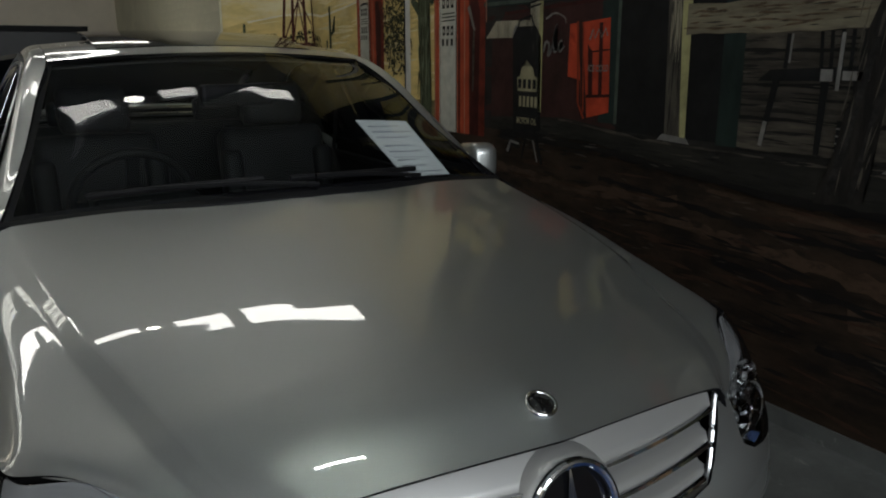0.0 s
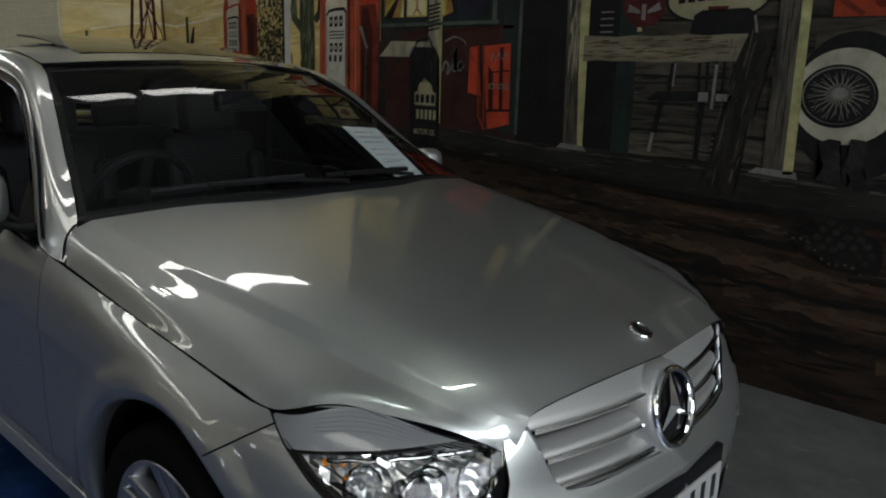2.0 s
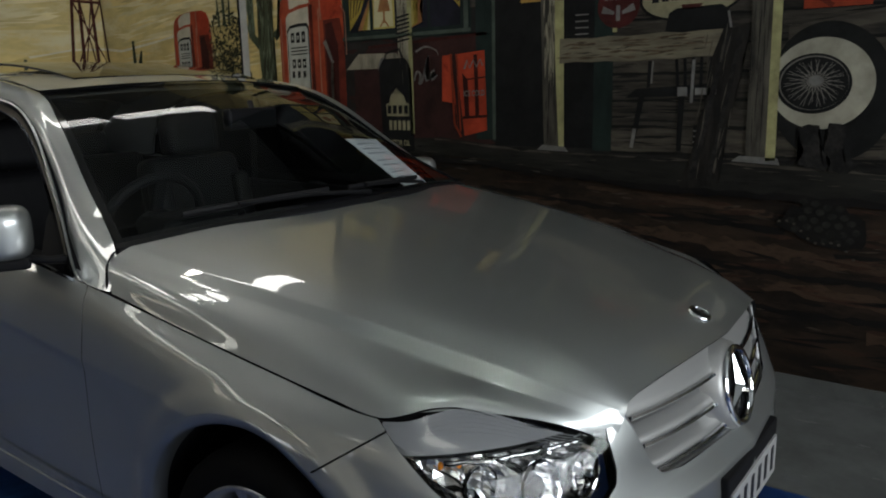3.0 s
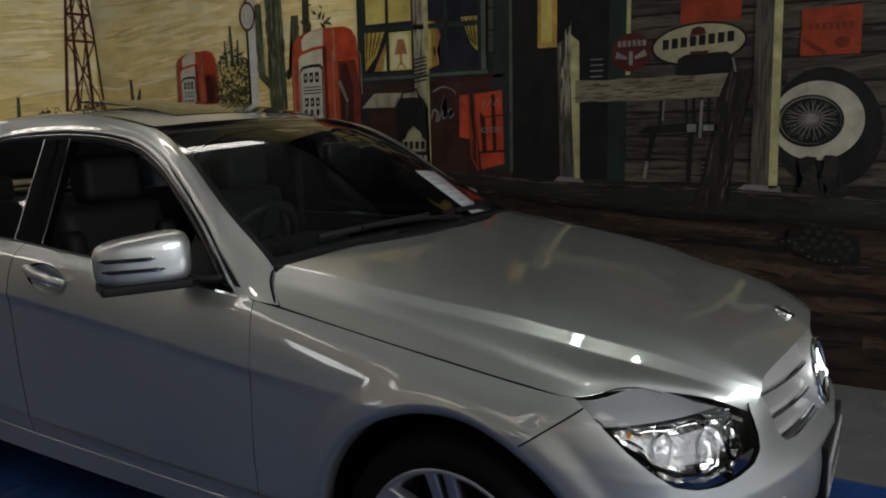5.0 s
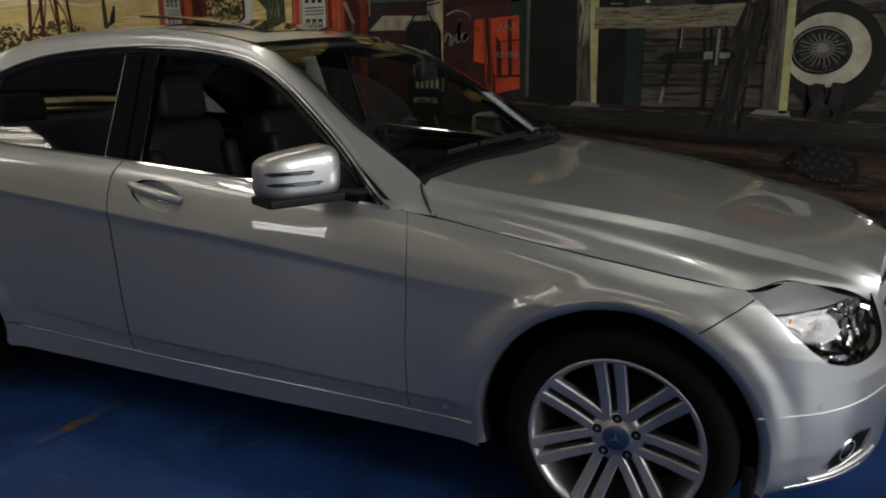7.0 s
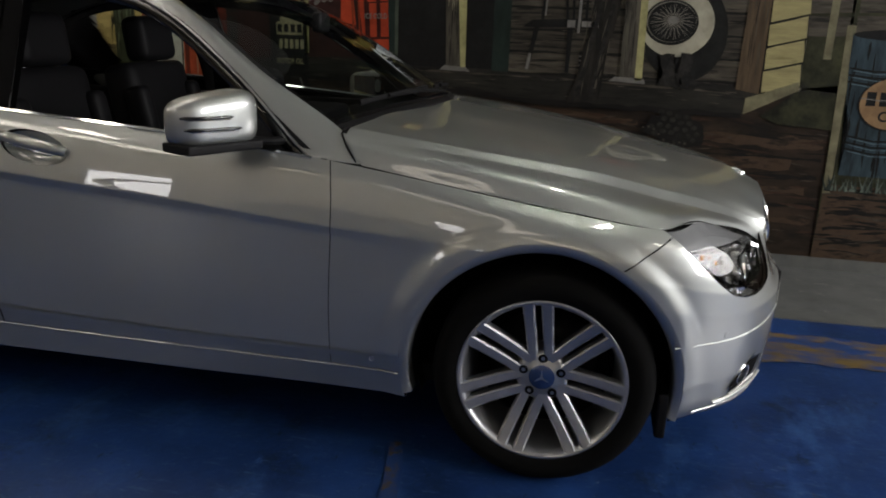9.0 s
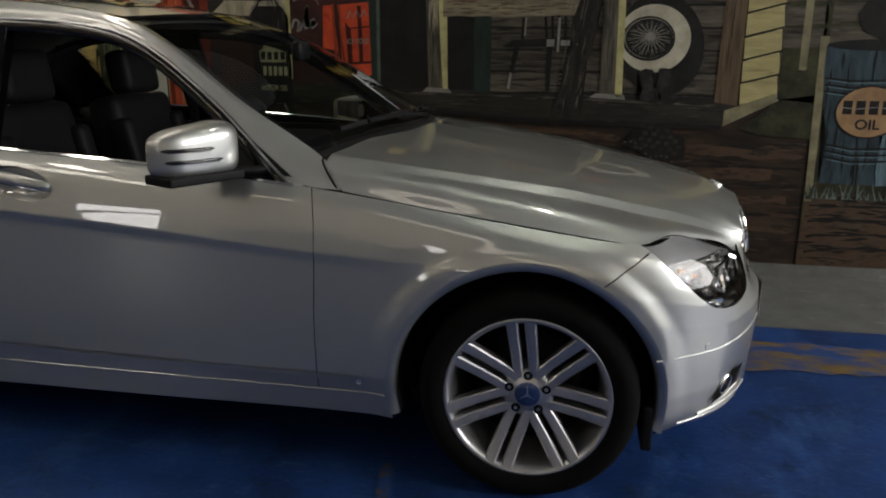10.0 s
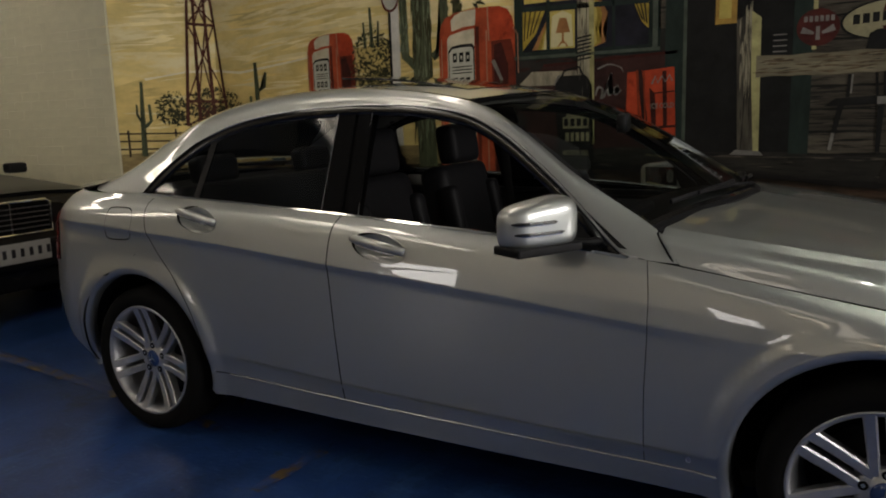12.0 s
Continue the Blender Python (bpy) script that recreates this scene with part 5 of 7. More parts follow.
def sheet(skin, u0, u1, v0, v1, nu, nv, sides=(-1, 1), hole=None, lift=0.0, inset=0.0025, thick=0.012, edges="uUvV"):
    """A panel of a skin with real shut gaps: edges drawn in and turned under. hole(p) true: cut away, with a clean edge."""
    du = inset / max(1e-6, np.linalg.norm(skin.at(min(u0 + 0.5, u1), (v0 + v1) / 2) - skin.at(u0, (v0 + v1) / 2)) / min(0.5, u1 - u0))
    dv = inset / max(1e-6, np.linalg.norm(skin.at((u0 + u1) / 2, v1) - skin.at((u0 + u1) / 2, v0)) / (v1 - v0))
    a0, a1 = u0 + (du if "u" in edges else 0), u1 - (du if "U" in edges else 0)
    b0, b1 = v0 + (dv if "v" in edges else 0), v1 - (dv if "V" in edges else 0)
    us, vs = np.linspace(a0, a1, nu + 1), np.linspace(b0, b1, nv + 1)
    for c in skin.creases:
        if b0 < c < b1:
            vs[np.argmin(abs(vs - c))] = c
    P = skin.grid(us, vs)
    gone = np.zeros((nu + 1, nv + 1), bool)
    if hole:
        for i in range(nu + 1):
            for j in range(nv + 1):
                gone[i, j] = hole(P[i, j])
        Q = P.copy()
        for i in range(nu + 1):
            for j in range(nv + 1):
                if not gone[i, j]:
                    continue
                for di, dj in ((0, 1), (0, -1), (1, 0), (-1, 0), (1, 1), (1, -1), (-1, 1), (-1, -1)):
                    k, m = i + di, j + dj
                    if 0 <= k <= nu and 0 <= m <= nv and not gone[k, m]:
                        lo, hi = 0.0, 1.0
                        for _ in range(12):
                            t = (lo + hi) / 2
                            q = skin.at(us[i] + (us[k] - us[i]) * t, vs[j] + (vs[m] - vs[j]) * t)
                            lo, hi = (t, hi) if hole(q) else (lo, t)
                        Q[i, j] = skin.at(us[i] + (us[k] - us[i]) * hi, vs[j] + (vs[m] - vs[j]) * hi)
                        break
        P = Q
    bm = bmesh.new()
    for s in sides:
        vv = {}
        for i in range(nu):
            for j in range(nv):
                ids = ((i, j), (i + 1, j), (i + 1, j + 1), (i, j + 1))
                if all(gone[q] for q in ids):
                    continue
                f = []
                for q in ids:
                    if q not in vv:
                        p = P[q]
                        vv[q] = bm.verts.new((p[0], s * p[1], p[2]))
                    f.append(vv[q])
                bm.faces.new(f if s < 0 else f[::-1])
    if len(sides) == 2:
        bmesh.ops.remove_doubles(bm, verts=[v for v in bm.verts if abs(v.co.y) < 0.004], dist=0.003)
    bmesh.ops.dissolve_degenerate(bm, dist=1e-5, edges=bm.edges[:])
    bmesh.ops.recalc_face_normals(bm, faces=bm.faces)
    out = sum((f.normal.dot(f.calc_center_median() - Vector((-1.5, 0, 0.55))) * f.calc_area() for f in bm.faces))
    if out < 0:
        bmesh.ops.reverse_faces(bm, faces=bm.faces[:])
    bm.normal_update()
    if lift:
        for v in bm.verts:
            v.co += v.normal * lift
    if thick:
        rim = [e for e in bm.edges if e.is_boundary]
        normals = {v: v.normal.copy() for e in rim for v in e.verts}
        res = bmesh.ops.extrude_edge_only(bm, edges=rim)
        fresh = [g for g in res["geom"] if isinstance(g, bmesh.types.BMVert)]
        # turned-under rims take slot 1, black for the gap's shade
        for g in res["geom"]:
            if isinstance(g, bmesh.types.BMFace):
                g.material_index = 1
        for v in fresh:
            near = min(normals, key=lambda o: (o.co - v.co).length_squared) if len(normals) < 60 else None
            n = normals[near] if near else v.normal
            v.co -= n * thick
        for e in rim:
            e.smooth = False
    return bm


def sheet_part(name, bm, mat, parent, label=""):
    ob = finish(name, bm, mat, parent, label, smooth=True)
    # slot 1 blackens the panel rims in place of real shade
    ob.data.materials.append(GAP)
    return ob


# sections from the front centre round the near corner to the rear centre; each from the sill up
SECTIONS = []


def section(xs, ws, zs):
    SECTIONS.append(list(zip(xs, ws, zs)))


section((.685, .732, .745, .755, .750, .720, .697, .682, .664), (0,) * 9, (.175, .225, .33, .45, .53, .562, .60, .69, .770))
section((.660, .705, .717, .727, .722, .694, .672, .655, .634), (.28, .28, .29, .29, .29, .28, .28, .28, .27), (.175, .225, .33, .45, .53, .562, .60, .69, .767))
section((.590, .628, .641, .651, .648, .634, .620, .603, .587), (.52, .54, .55, .555, .555, .55, .54, .528, .515), (.18, .23, .33, .45, .53, .575, .62, .669, .705))
section((.455, .492, .505, .515, .512, .505, .495, .462, .415), (.69, .73, .748, .755, .757, .753, .742, .718, .688), (.19, .235, .33, .45, .53, .59, .64, .714, .776))
section((.30, .30, .30, .30, .30, .30, .30, .30, .30), (.80, .84, .857, .866, .869, .865, .857, .842, .803), (.20, .25, .33, .45, .56, .63, .68, .725, .766))
section((0,) * 9, (.83, .850, .875, .887, .889, .887, .878, .857, .815), (.20, .28, .36, .50, .62, .68, .73, .770, .799))
section((-.62, -.62, -.62, -.62, -.612, -.612, -.612, -.617, -.625), (.838, .854, .868, .876, .8795, .8835, .874, .861, .838), (.215, .292, .345, .50, .692, .716, .79, .852, .897))
section((-1.15,) * 9, (.838, .854, .869, .878, .8815, .8885, .876, .859, .828), (.213, .297, .352, .52, .742, .766, .845, .905, .945))
section((-1.72, -1.72, -1.72, -1.73, -1.745, -1.745, -1.74, -1.73, -1.715), (.838, .854, .870, .879, .8825, .8895, .876, .857, .822), (.215, .305, .37, .54, .788, .812, .885, .945, .981))
section((-2.25,) * 9, (.838, .854, .870, .880, .8815, .8885, .873, .850, .810), (.22, .32, .40, .57, .83, .853, .92, .975, 1.006))
section((-2.76,) * 9, (.838, .86, .884, .889, .8790, .8860, .866, .836, .785), (.22, .33, .45, .62, .862, .884, .945, .99, 1.021))
section((-3.2,) * 9, (.79, .84, .862, .868, .8580, .8640, .842, .80, .740), (.23, .33, .45, .62, .885, .905, .955, .995, 1.025))
section((-3.44, -3.50, -3.53, -3.53, -3.49, -3.485, -3.46, -3.42, -3.38), (.66, .70, .715, .72, .715, .71, .69, .66, .62), (.25, .33, .45, .60, .88, .90, .95, 1.0, 1.03))
section((-3.68, -3.74, -3.76, -3.76, -3.70, -3.69, -3.67, -3.64, -3.60), (.37, .38, .39, .39, .38, .38, .37, .36, .34), (.26, .33, .45, .60, .88, .90, .95, 1.0, 1.03))
section((-3.72, -3.78, -3.80, -3.80, -3.73, -3.72, -3.70, -3.67, -3.63), (0,) * 9, (.26, .33, .45, .60, .88, .90, .95, 1.0, 1.03))


class FlaredSkin(Skin):
    """The body side with a raised flare round each wheel arch."""

    def swell(self, P):
        for cx, cz in ((-.012, .320), (-2.772, .325)):
            r = np.hypot(P[..., 0] - cx, P[..., 2] - cz)
            f = np.clip((.472 - r) / .05, 0, 1)
            f = f * f * (3 - 2 * f) * np.clip((.79 - P[..., 2]) / .10, 0, 1) * (P[..., 1] > .6) * np.clip((.48 - abs(P[..., 0] - cx)) / .10, 0, 1)
            P[..., 1] += .013 * f
        return P

    def at(self, u, v):
        return self.swell(Skin.at(self, u, v))

    def grid(self, us, vs):
        return self.swell(Skin.grid(self, us, vs))


BODY = FlaredSkin(SECTIONS, creases=(2, 4, 5))
C_FRONT, C_CUT, C_ARCH, C_DOOR, C_B, C_REAR = 0, 4, 5, 6, 8, 10
ARCH_R = 0.375
FLANGE = 0.026


def arch_hole(p):
    r = ARCH_R + FLANGE - .002
    return p[1] > 0.6 and (math.hypot(p[0] + .012, p[2] - 0.320) < r or math.hypot(p[0] + 2.772, p[2] - 0.325) < r)


LAMP = [(-.515, .764), (-.43, .80), (.10, .80), (.105, .69), (.122, .635), (.115, .608), (.07, .587), (-.02, .574), (-.10, .568), (-.18, .571), (-.26, .585), (-.33, .620), (-.40, .665), (-.47, .722)]
GRILLE_EDGE = [(0, .566), (.30, .571), (.375, .582), (.402, .615), (.455, .745), (.46, .80), (0, .80)]


def lamp_hole(p):
    return inside(LAMP, p[0] - p[1], p[2])


def ahead_of_cut(p):
    """How far a place lies ahead of the shut line between wing and bumper."""
    return (p[0] - .180) * .571 - (p[2] - .655) * .821


def front_hole(p):
    return arch_hole(p) or ahead_of_cut(p) < 0.002 or (p[0] > 0.2 and lamp_hole(p)) or (p[0] > 0.45 and inside(GRILLE_EDGE, p[1], p[2])) or intake_hole(p)


INTAKE = [(0, .215), (.36, .22), (.42, .30), (.36, .385), (0, .385)]


def intake_hole(p):
    return p[0] > 0.5 and inside(INTAKE, p[1], p[2])


car = thing("silver_car", "silver four-door saloon car, clean, window down", "car")


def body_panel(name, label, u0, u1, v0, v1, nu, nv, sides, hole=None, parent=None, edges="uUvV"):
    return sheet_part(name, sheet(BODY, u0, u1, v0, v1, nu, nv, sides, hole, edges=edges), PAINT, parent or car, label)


HANDLES = [(-1.530, .882), (-2.395, .942)]


def in_handle(p):
    for hx, hz in HANDLES:
        a, b = p[0] - hx, p[2] - hz
        a, b = a * .985 - b * .17, a * .17 + b * .985
        if (a / .112) ** 2 + (b / .047) ** 2 < 1:
            return True
    return False



# black inner shell, standing in for the shade deep in the shut gaps
shell = sheet(BODY, 0, 14, 0, 8, 190, 34, (-1, 1), hole=lambda p: arch_hole(p) or (p[0] > 0.2 and (lamp_hole(p) or (p[0] > .4 and p[1] < .46 and .58 < p[2]))) or intake_hole(p) or in_handle(p), lift=-0.016, inset=0, thick=0)
finish("gap_shade_shell", shell, GAP, car, "black shell standing in for shade behind the gaps", True)
# outer skin for laying trim on the body
P = BODY.grid(np.linspace(0, 14, 420), np.linspace(0, 8, 90))
SK_V = [Vector((p[0], -p[1], p[2])) for row in P for p in row]
SK_F = [(i * 90 + j, (i + 1) * 90 + j, (i + 1) * 90 + j + 1, i * 90 + j + 1) for i in range(419) for j in range(89)]
SKIN_TREE = BVHTree.FromPolygons(SK_V, SK_F)


def side_at(x, z):
    """The near body side at (x, z): place and outward normal."""
    p, n, _, _ = SKIN_TREE.ray_cast(Vector((x, -2.0, z)), Vector((0, 1, 0)))
    if p is None:
        return Vector((x, -0.85, z)), Vector((0, -1, 0))
    return p, (n if n.y < 0 else -n)


def lay(points, width, lift, n=40, s=-1, depth=0.0):
    """A ribbon lying on the body side along (x, z) points."""
    pts = curve_points(points, n)
    bm = bmesh.new()
    rows = []
    for i, (x, z) in enumerate(pts):
        a, b = pts[max(i - 1, 0)], pts[min(i + 1, len(pts) - 1)]
        d = Vector((b[0] - a[0], 0, b[1] - a[1])).normalized()
        w = Vector((-d.z, 0, d.x)) * width / 2
        row = []
        for k in (-1, 0, 1):
            q, nn = side_at(x + k * w.x, z + k * w.z)
            q = q + nn * lift * (1.0 if k == 0 or not depth else depth)
            row.append(bm.verts.new((q.x, -s * q.y, q.z)))
        rows.append(row)
    for r, q in zip(rows, rows[1:]):
        for k in (0, 1):
            bm.faces.new((r[k], q[k], q[k + 1], r[k + 1]))
    bmesh.ops.recalc_face_normals(bm, faces=bm.faces)
    return bm


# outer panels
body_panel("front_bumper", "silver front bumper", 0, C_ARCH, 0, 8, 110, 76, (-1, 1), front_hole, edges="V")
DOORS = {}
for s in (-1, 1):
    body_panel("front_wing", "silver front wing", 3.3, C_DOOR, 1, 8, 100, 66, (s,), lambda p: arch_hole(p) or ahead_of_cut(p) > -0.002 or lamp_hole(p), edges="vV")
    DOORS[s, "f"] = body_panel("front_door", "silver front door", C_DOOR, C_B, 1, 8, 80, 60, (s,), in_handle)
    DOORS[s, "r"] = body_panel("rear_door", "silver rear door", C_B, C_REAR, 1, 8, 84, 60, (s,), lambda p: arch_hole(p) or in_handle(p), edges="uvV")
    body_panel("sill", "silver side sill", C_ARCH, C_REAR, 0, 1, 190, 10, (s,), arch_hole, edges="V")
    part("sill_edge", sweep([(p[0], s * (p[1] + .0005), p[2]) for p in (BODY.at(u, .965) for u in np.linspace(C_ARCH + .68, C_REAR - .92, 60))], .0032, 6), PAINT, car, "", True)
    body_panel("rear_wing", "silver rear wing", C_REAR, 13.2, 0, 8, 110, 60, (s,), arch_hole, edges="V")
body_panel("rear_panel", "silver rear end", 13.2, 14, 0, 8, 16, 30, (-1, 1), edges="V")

# wheel arch lips
for s in (-1, 1):
    for cx, cz in ((-0.012, 0.320), (-2.772, 0.325)):
        bm = bmesh.new()
        rows = []
        for i in range(61):
            a = math.radians(-14 + 208 * i / 60)
            row = []
            q, n = side_at(cx + (ARCH_R + FLANGE) * math.cos(a), max(0.255, cz + (ARCH_R + FLANGE) * math.sin(a)))
            for r, inward in ((ARCH_R + FLANGE + .002, 0.0008), (ARCH_R + FLANGE - .001, -.0006), (ARCH_R + .002, .008), (ARCH_R - .003, .014), (ARCH_R - .005, .05), (ARCH_R + .02, .30)):
                row.append(bm.verts.new((cx + r * math.cos(a), -s * (q.y + inward), max(0.214, cz + r * math.sin(a)))))
            rows.append(row)
        for r, q in zip(rows, rows[1:]):
            for k in range(5):
                bm.faces.new((r[k], q[k], q[k + 1], r[k + 1]))
        bmesh.ops.recalc_face_normals(bm, faces=bm.faces)
        ob = part("arch_lip", bm, PAINT, car, "", True)
        ob.data.materials.append(TRIM)
        for p in ob.data.polygons:
            if p.index % 5 == 4:
                p.material_index = 1

# bonnet: rear edge to front edge, outer edge to centre
HOOD = Skin([
    [(-.545, .830, .886), (-.584, .803, .936), (-.606, .772, .962), (-.604, .732, .978), (-.578, .63, .988), (-.56, .50, .996), (-.51, .30, 1.004), (-.435, 0, 1.010)],
    [(-.25, .824, .838), (-.25, .793, .892), (-.25, .731, .915), (-.25, .703, .931), (-.25, .60, .950), (-.25, .47, .963), (-.25, .27, .975), (-.25, 0, .980)],
    [(.05, .814, .793), (.05, .768, .840), (.05, .684, .867), (.05, .650, .888), (.05, .55, .907), (.05, .43, .919), (.05, .25, .930), (.05, 0, .933)],
    [(.17, .809, .776), (.17, .757, .818), (.17, .654, .842), (.17, .619, .863), (.17, .52, .884), (.17, .415, .896), (.17, .245, .908), (.17, 0, .912)],
    [(.285, .802, .763), (.285, .742, .797), (.285, .624, .814), (.285, .587, .836), (.285, .49, .858), (.285, .40, .870), (.285, .24, .884), (.285, 0, .889)],
    [(.345, .752, .770), (.345, .705, .790), (.345, .609, .801), (.345, .572, .823), (.345, .48, .846), (.345, .40, .857), (.345, .24, .871), (.345, 0, .877)],
    [(.41, .680, .762), (.41, .652, .778), (.41, .594, .787), (.41, .556, .808), (.41, .47, .832), (.41, .40, .843), (.41, .24, .857), (.41, 0, .863)],
    [(.525, .583, .733), (.525, .568, .743), (.525, .543, .753), (.525, .515, .770), (.527, .462, .793), (.531, .385, .808), (.547, .23, .823), (.565, 0, .830)],
    [(.606, .482, .677), (.612, .474, .689), (.617, .465, .706), (.620, .453, .729), (.620, .432, .748), (.629, .36, .759), (.653, .22, .773), (.675, 0, .779)],
], creases=(2, 3))
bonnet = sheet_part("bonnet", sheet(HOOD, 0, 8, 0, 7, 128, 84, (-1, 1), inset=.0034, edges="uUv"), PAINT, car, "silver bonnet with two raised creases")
finish("bonnet_shade_sheet", sheet(HOOD, 0, 5.8, 0, 7, 60, 42, (-1, 1), lift=-0.028, inset=0.004, thick=0), GAP, car, "black sheet standing in for shade under the bonnet", True)

for s in (-1, 1):
    pts = [HOOD.at(-.02, v) for v in np.linspace(0, 2.4, 24)]
    part("bonnet_gap", sweep([(p[0] - .001, s * (p[1] + .0012), p[2] + .0012) for p in pts], .0032, 6), GAP, car, "dark shut line behind the bonnet")

# roof rails from the screen pillars over the doors to the rear pillars: glass edge, crown, roof edge
RAIL = Skin([
    [(-.632, .838, .897), (-.60, .838, .894), (-.567, .836, .892), (-.540, .832, .890)],
    [(-.72, .818, .922), (-.688, .807, .938), (-.655, .788, .956), (-.620, .762, .974)],
    [(-.93, .728, 1.10), (-.917, .718, 1.113), (-.904, .700, 1.121), (-.890, .675, 1.119)],
    [(-1.19, .658, 1.275), (-1.172, .651, 1.290), (-1.155, .634, 1.294), (-1.132, .606, 1.279)],
    [(-1.42, .624, 1.345), (-1.41, .614, 1.369), (-1.385, .592, 1.382), (-1.35, .556, 1.371)],
    [(-1.80, .614, 1.365), (-1.80, .604, 1.395), (-1.80, .580, 1.420), (-1.80, .545, 1.428)],
    [(-2.24, .632, 1.333), (-2.26, .618, 1.365), (-2.27, .590, 1.395), (-2.28, .545, 1.408)],
    [(-2.52, .677, 1.25), (-2.56, .655, 1.283), (-2.59, .615, 1.317), (-2.62, .545, 1.338)],
    [(-2.70, .735, 1.13), (-2.76, .702, 1.165), (-2.81, .645, 1.200), (-2.87, .565, 1.228)],
    [(-2.80, .778, 1.03), (-2.95, .74, 1.055), (-3.03, .695, 1.085), (-3.10, .60, 1.105)],
    [(-2.84, .768, 1.015), (-3.06, .745, 1.020), (-3.18, .715, 1.028), (-3.26, .64, 1.045)],
])
for s in (-1, 1):
    sheet_part("roof_rail", sheet(RAIL, 0, 10, 0, 3, 120, 14, (s,), edges=""), PAINT, car, "silver pillar and roof rail")
ROOF = Skin([
    [(-1.335, .556, 1.372), (-1.27, .36, 1.388), (-1.225, .17, 1.397), (-1.21, 0, 1.400)],
    [(-1.56, .549, 1.409), (-1.55, .36, 1.428), (-1.54, .17, 1.437), (-1.54, 0, 1.440)],
    [(-1.9, .545, 1.429), (-1.9, .36, 1.446), (-1.9, .17, 1.453), (-1.9, 0, 1.455)],
    [(-2.28, .545, 1.408), (-2.28, .36, 1.427), (-2.28, .17, 1.435), (-2.28, 0, 1.437)],
    [(-2.64, .544, 1.333), (-2.61, .36, 1.365), (-2.59, .17, 1.378), (-2.585, 0, 1.382)],
])
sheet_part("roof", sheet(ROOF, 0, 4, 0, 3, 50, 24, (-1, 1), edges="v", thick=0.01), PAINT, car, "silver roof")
finish("roof_lining", sheet(ROOF, 0, 4, 0, 3, 20, 12, (-1, 1), lift=-0.03, inset=0, thick=0), LINING, car, "grey cloth roof lining", True)
SCREENS = Skin([
    [(-.622, .760, .970), (-.562, .50, .988), (-.48, .25, 1.003), (-.445, 0, 1.008)],
    [(-.890, .675, 1.114), (-.818, .45, 1.152), (-.752, .22, 1.177), (-.73, 0, 1.186)],
    [(-1.122, .606, 1.266), (-1.048, .40, 1.291), (-.992, .20, 1.309), (-.97, 0, 1.317)],
    [(-1.335, .556, 1.362), (-1.282, .36, 1.380), (-1.225, .17, 1.393), (-1.21, 0, 1.396)],
])
screen = sheet_part("windscreen", sheet(SCREENS, 0, 3, 0, 3, 30, 24, (-1, 1), edges="", thick=0), SCREEN, car, "clear windscreen")
screen.visible_shadow = False
for u0, u1, v0, v1, e in ((0, .13, 0, 3, 30), (2.90, 3, 0, 3, 30), (.13, 2.90, 0, .10, 4)):
    sheet_part("screen_border", sheet(SCREENS, u0, u1, v0, v1, 24, e, (-1, 1) if v1 == 3 else (-1,), edges="", lift=0.0015, thick=0), GLOSS, screen, "black printed border")
sheet_part("screen_border", sheet(SCREENS, .13, 2.90, 0, .10, 24, 4, (1,), edges="", lift=0.0015, thick=0), GLOSS, screen, "black printed border")
REARGLASS = Skin([
    [(-2.64, .544, 1.328), (-2.61, .36, 1.360), (-2.59, .17, 1.373), (-2.585, 0, 1.377)],
    [(-2.87, .565, 1.22), (-2.86, .37, 1.245), (-2.85, .18, 1.257), (-2.85, 0, 1.26)],
    [(-3.12, .60, 1.09), (-3.14, .40, 1.10), (-3.15, .20, 1.105), (-3.15, 0, 1.106)],
])
sheet_part("rear_screen", sheet(REARGLASS, 0, 2, 0, 3, 16, 20, (-1, 1), edges="", thick=0), TINTED, car, "tinted rear screen").visible_shadow = False
BOOT = Skin([
    [(-3.12, .66, 1.068), (-3.14, .40, 1.085), (-3.15, .20, 1.09), (-3.15, 0, 1.09)],
    [(-3.30, .70, 1.035), (-3.32, .45, 1.052), (-3.34, .22, 1.058), (-3.34, 0, 1.06)],
    [(-3.44, .61, 1.032), (-3.56, .42, 1.040), (-3.62, .22, 1.046), (-3.64, 0, 1.048)],
])
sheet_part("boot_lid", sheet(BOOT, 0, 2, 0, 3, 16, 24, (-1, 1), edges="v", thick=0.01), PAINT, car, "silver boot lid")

# side glazing lies on one leaning sheet
def pane_w(z):
    return 0.822 - 0.455 * (z - 0.905) + 0.05 * (z - 0.905) * (1.38 - z)


def side_sheet(pts, s, off=0.0):
    bm = bmesh.new()
    vs = [bm.verts.new((x, s * (pane_w(z) + off), z)) for x, z in pts]
    f = bm.faces.new(vs)
    bmesh.ops.triangulate(bm, faces=[f])
    bmesh.ops.subdivide_edges(bm, edges=bm.edges[:], cuts=3, use_grid_fill=True)
    for v in bm.verts:
        v.co.y = s * (pane_w(v.co.z) + off)
    bmesh.ops.recalc_face_normals(bm, faces=bm.faces)
    return bm


EDGE = [(-.655, .898), (-.72, .922), (-.93, 1.10), (-1.19, 1.275), (-1.42, 1.345), (-1.80, 1.365), (-2.24, 1.333), (-2.52, 1.25), (-2.70, 1.13), (-2.80, 1.03)]
BELT = [(-.66, .902), (-1.15, .952), (-1.715, .988), (-2.25, 1.013), (-2.80, 1.030)]


def belt_z(x):
    return float(np.interp(-x, [-b[0] for b in BELT], [b[1] for b in BELT]))


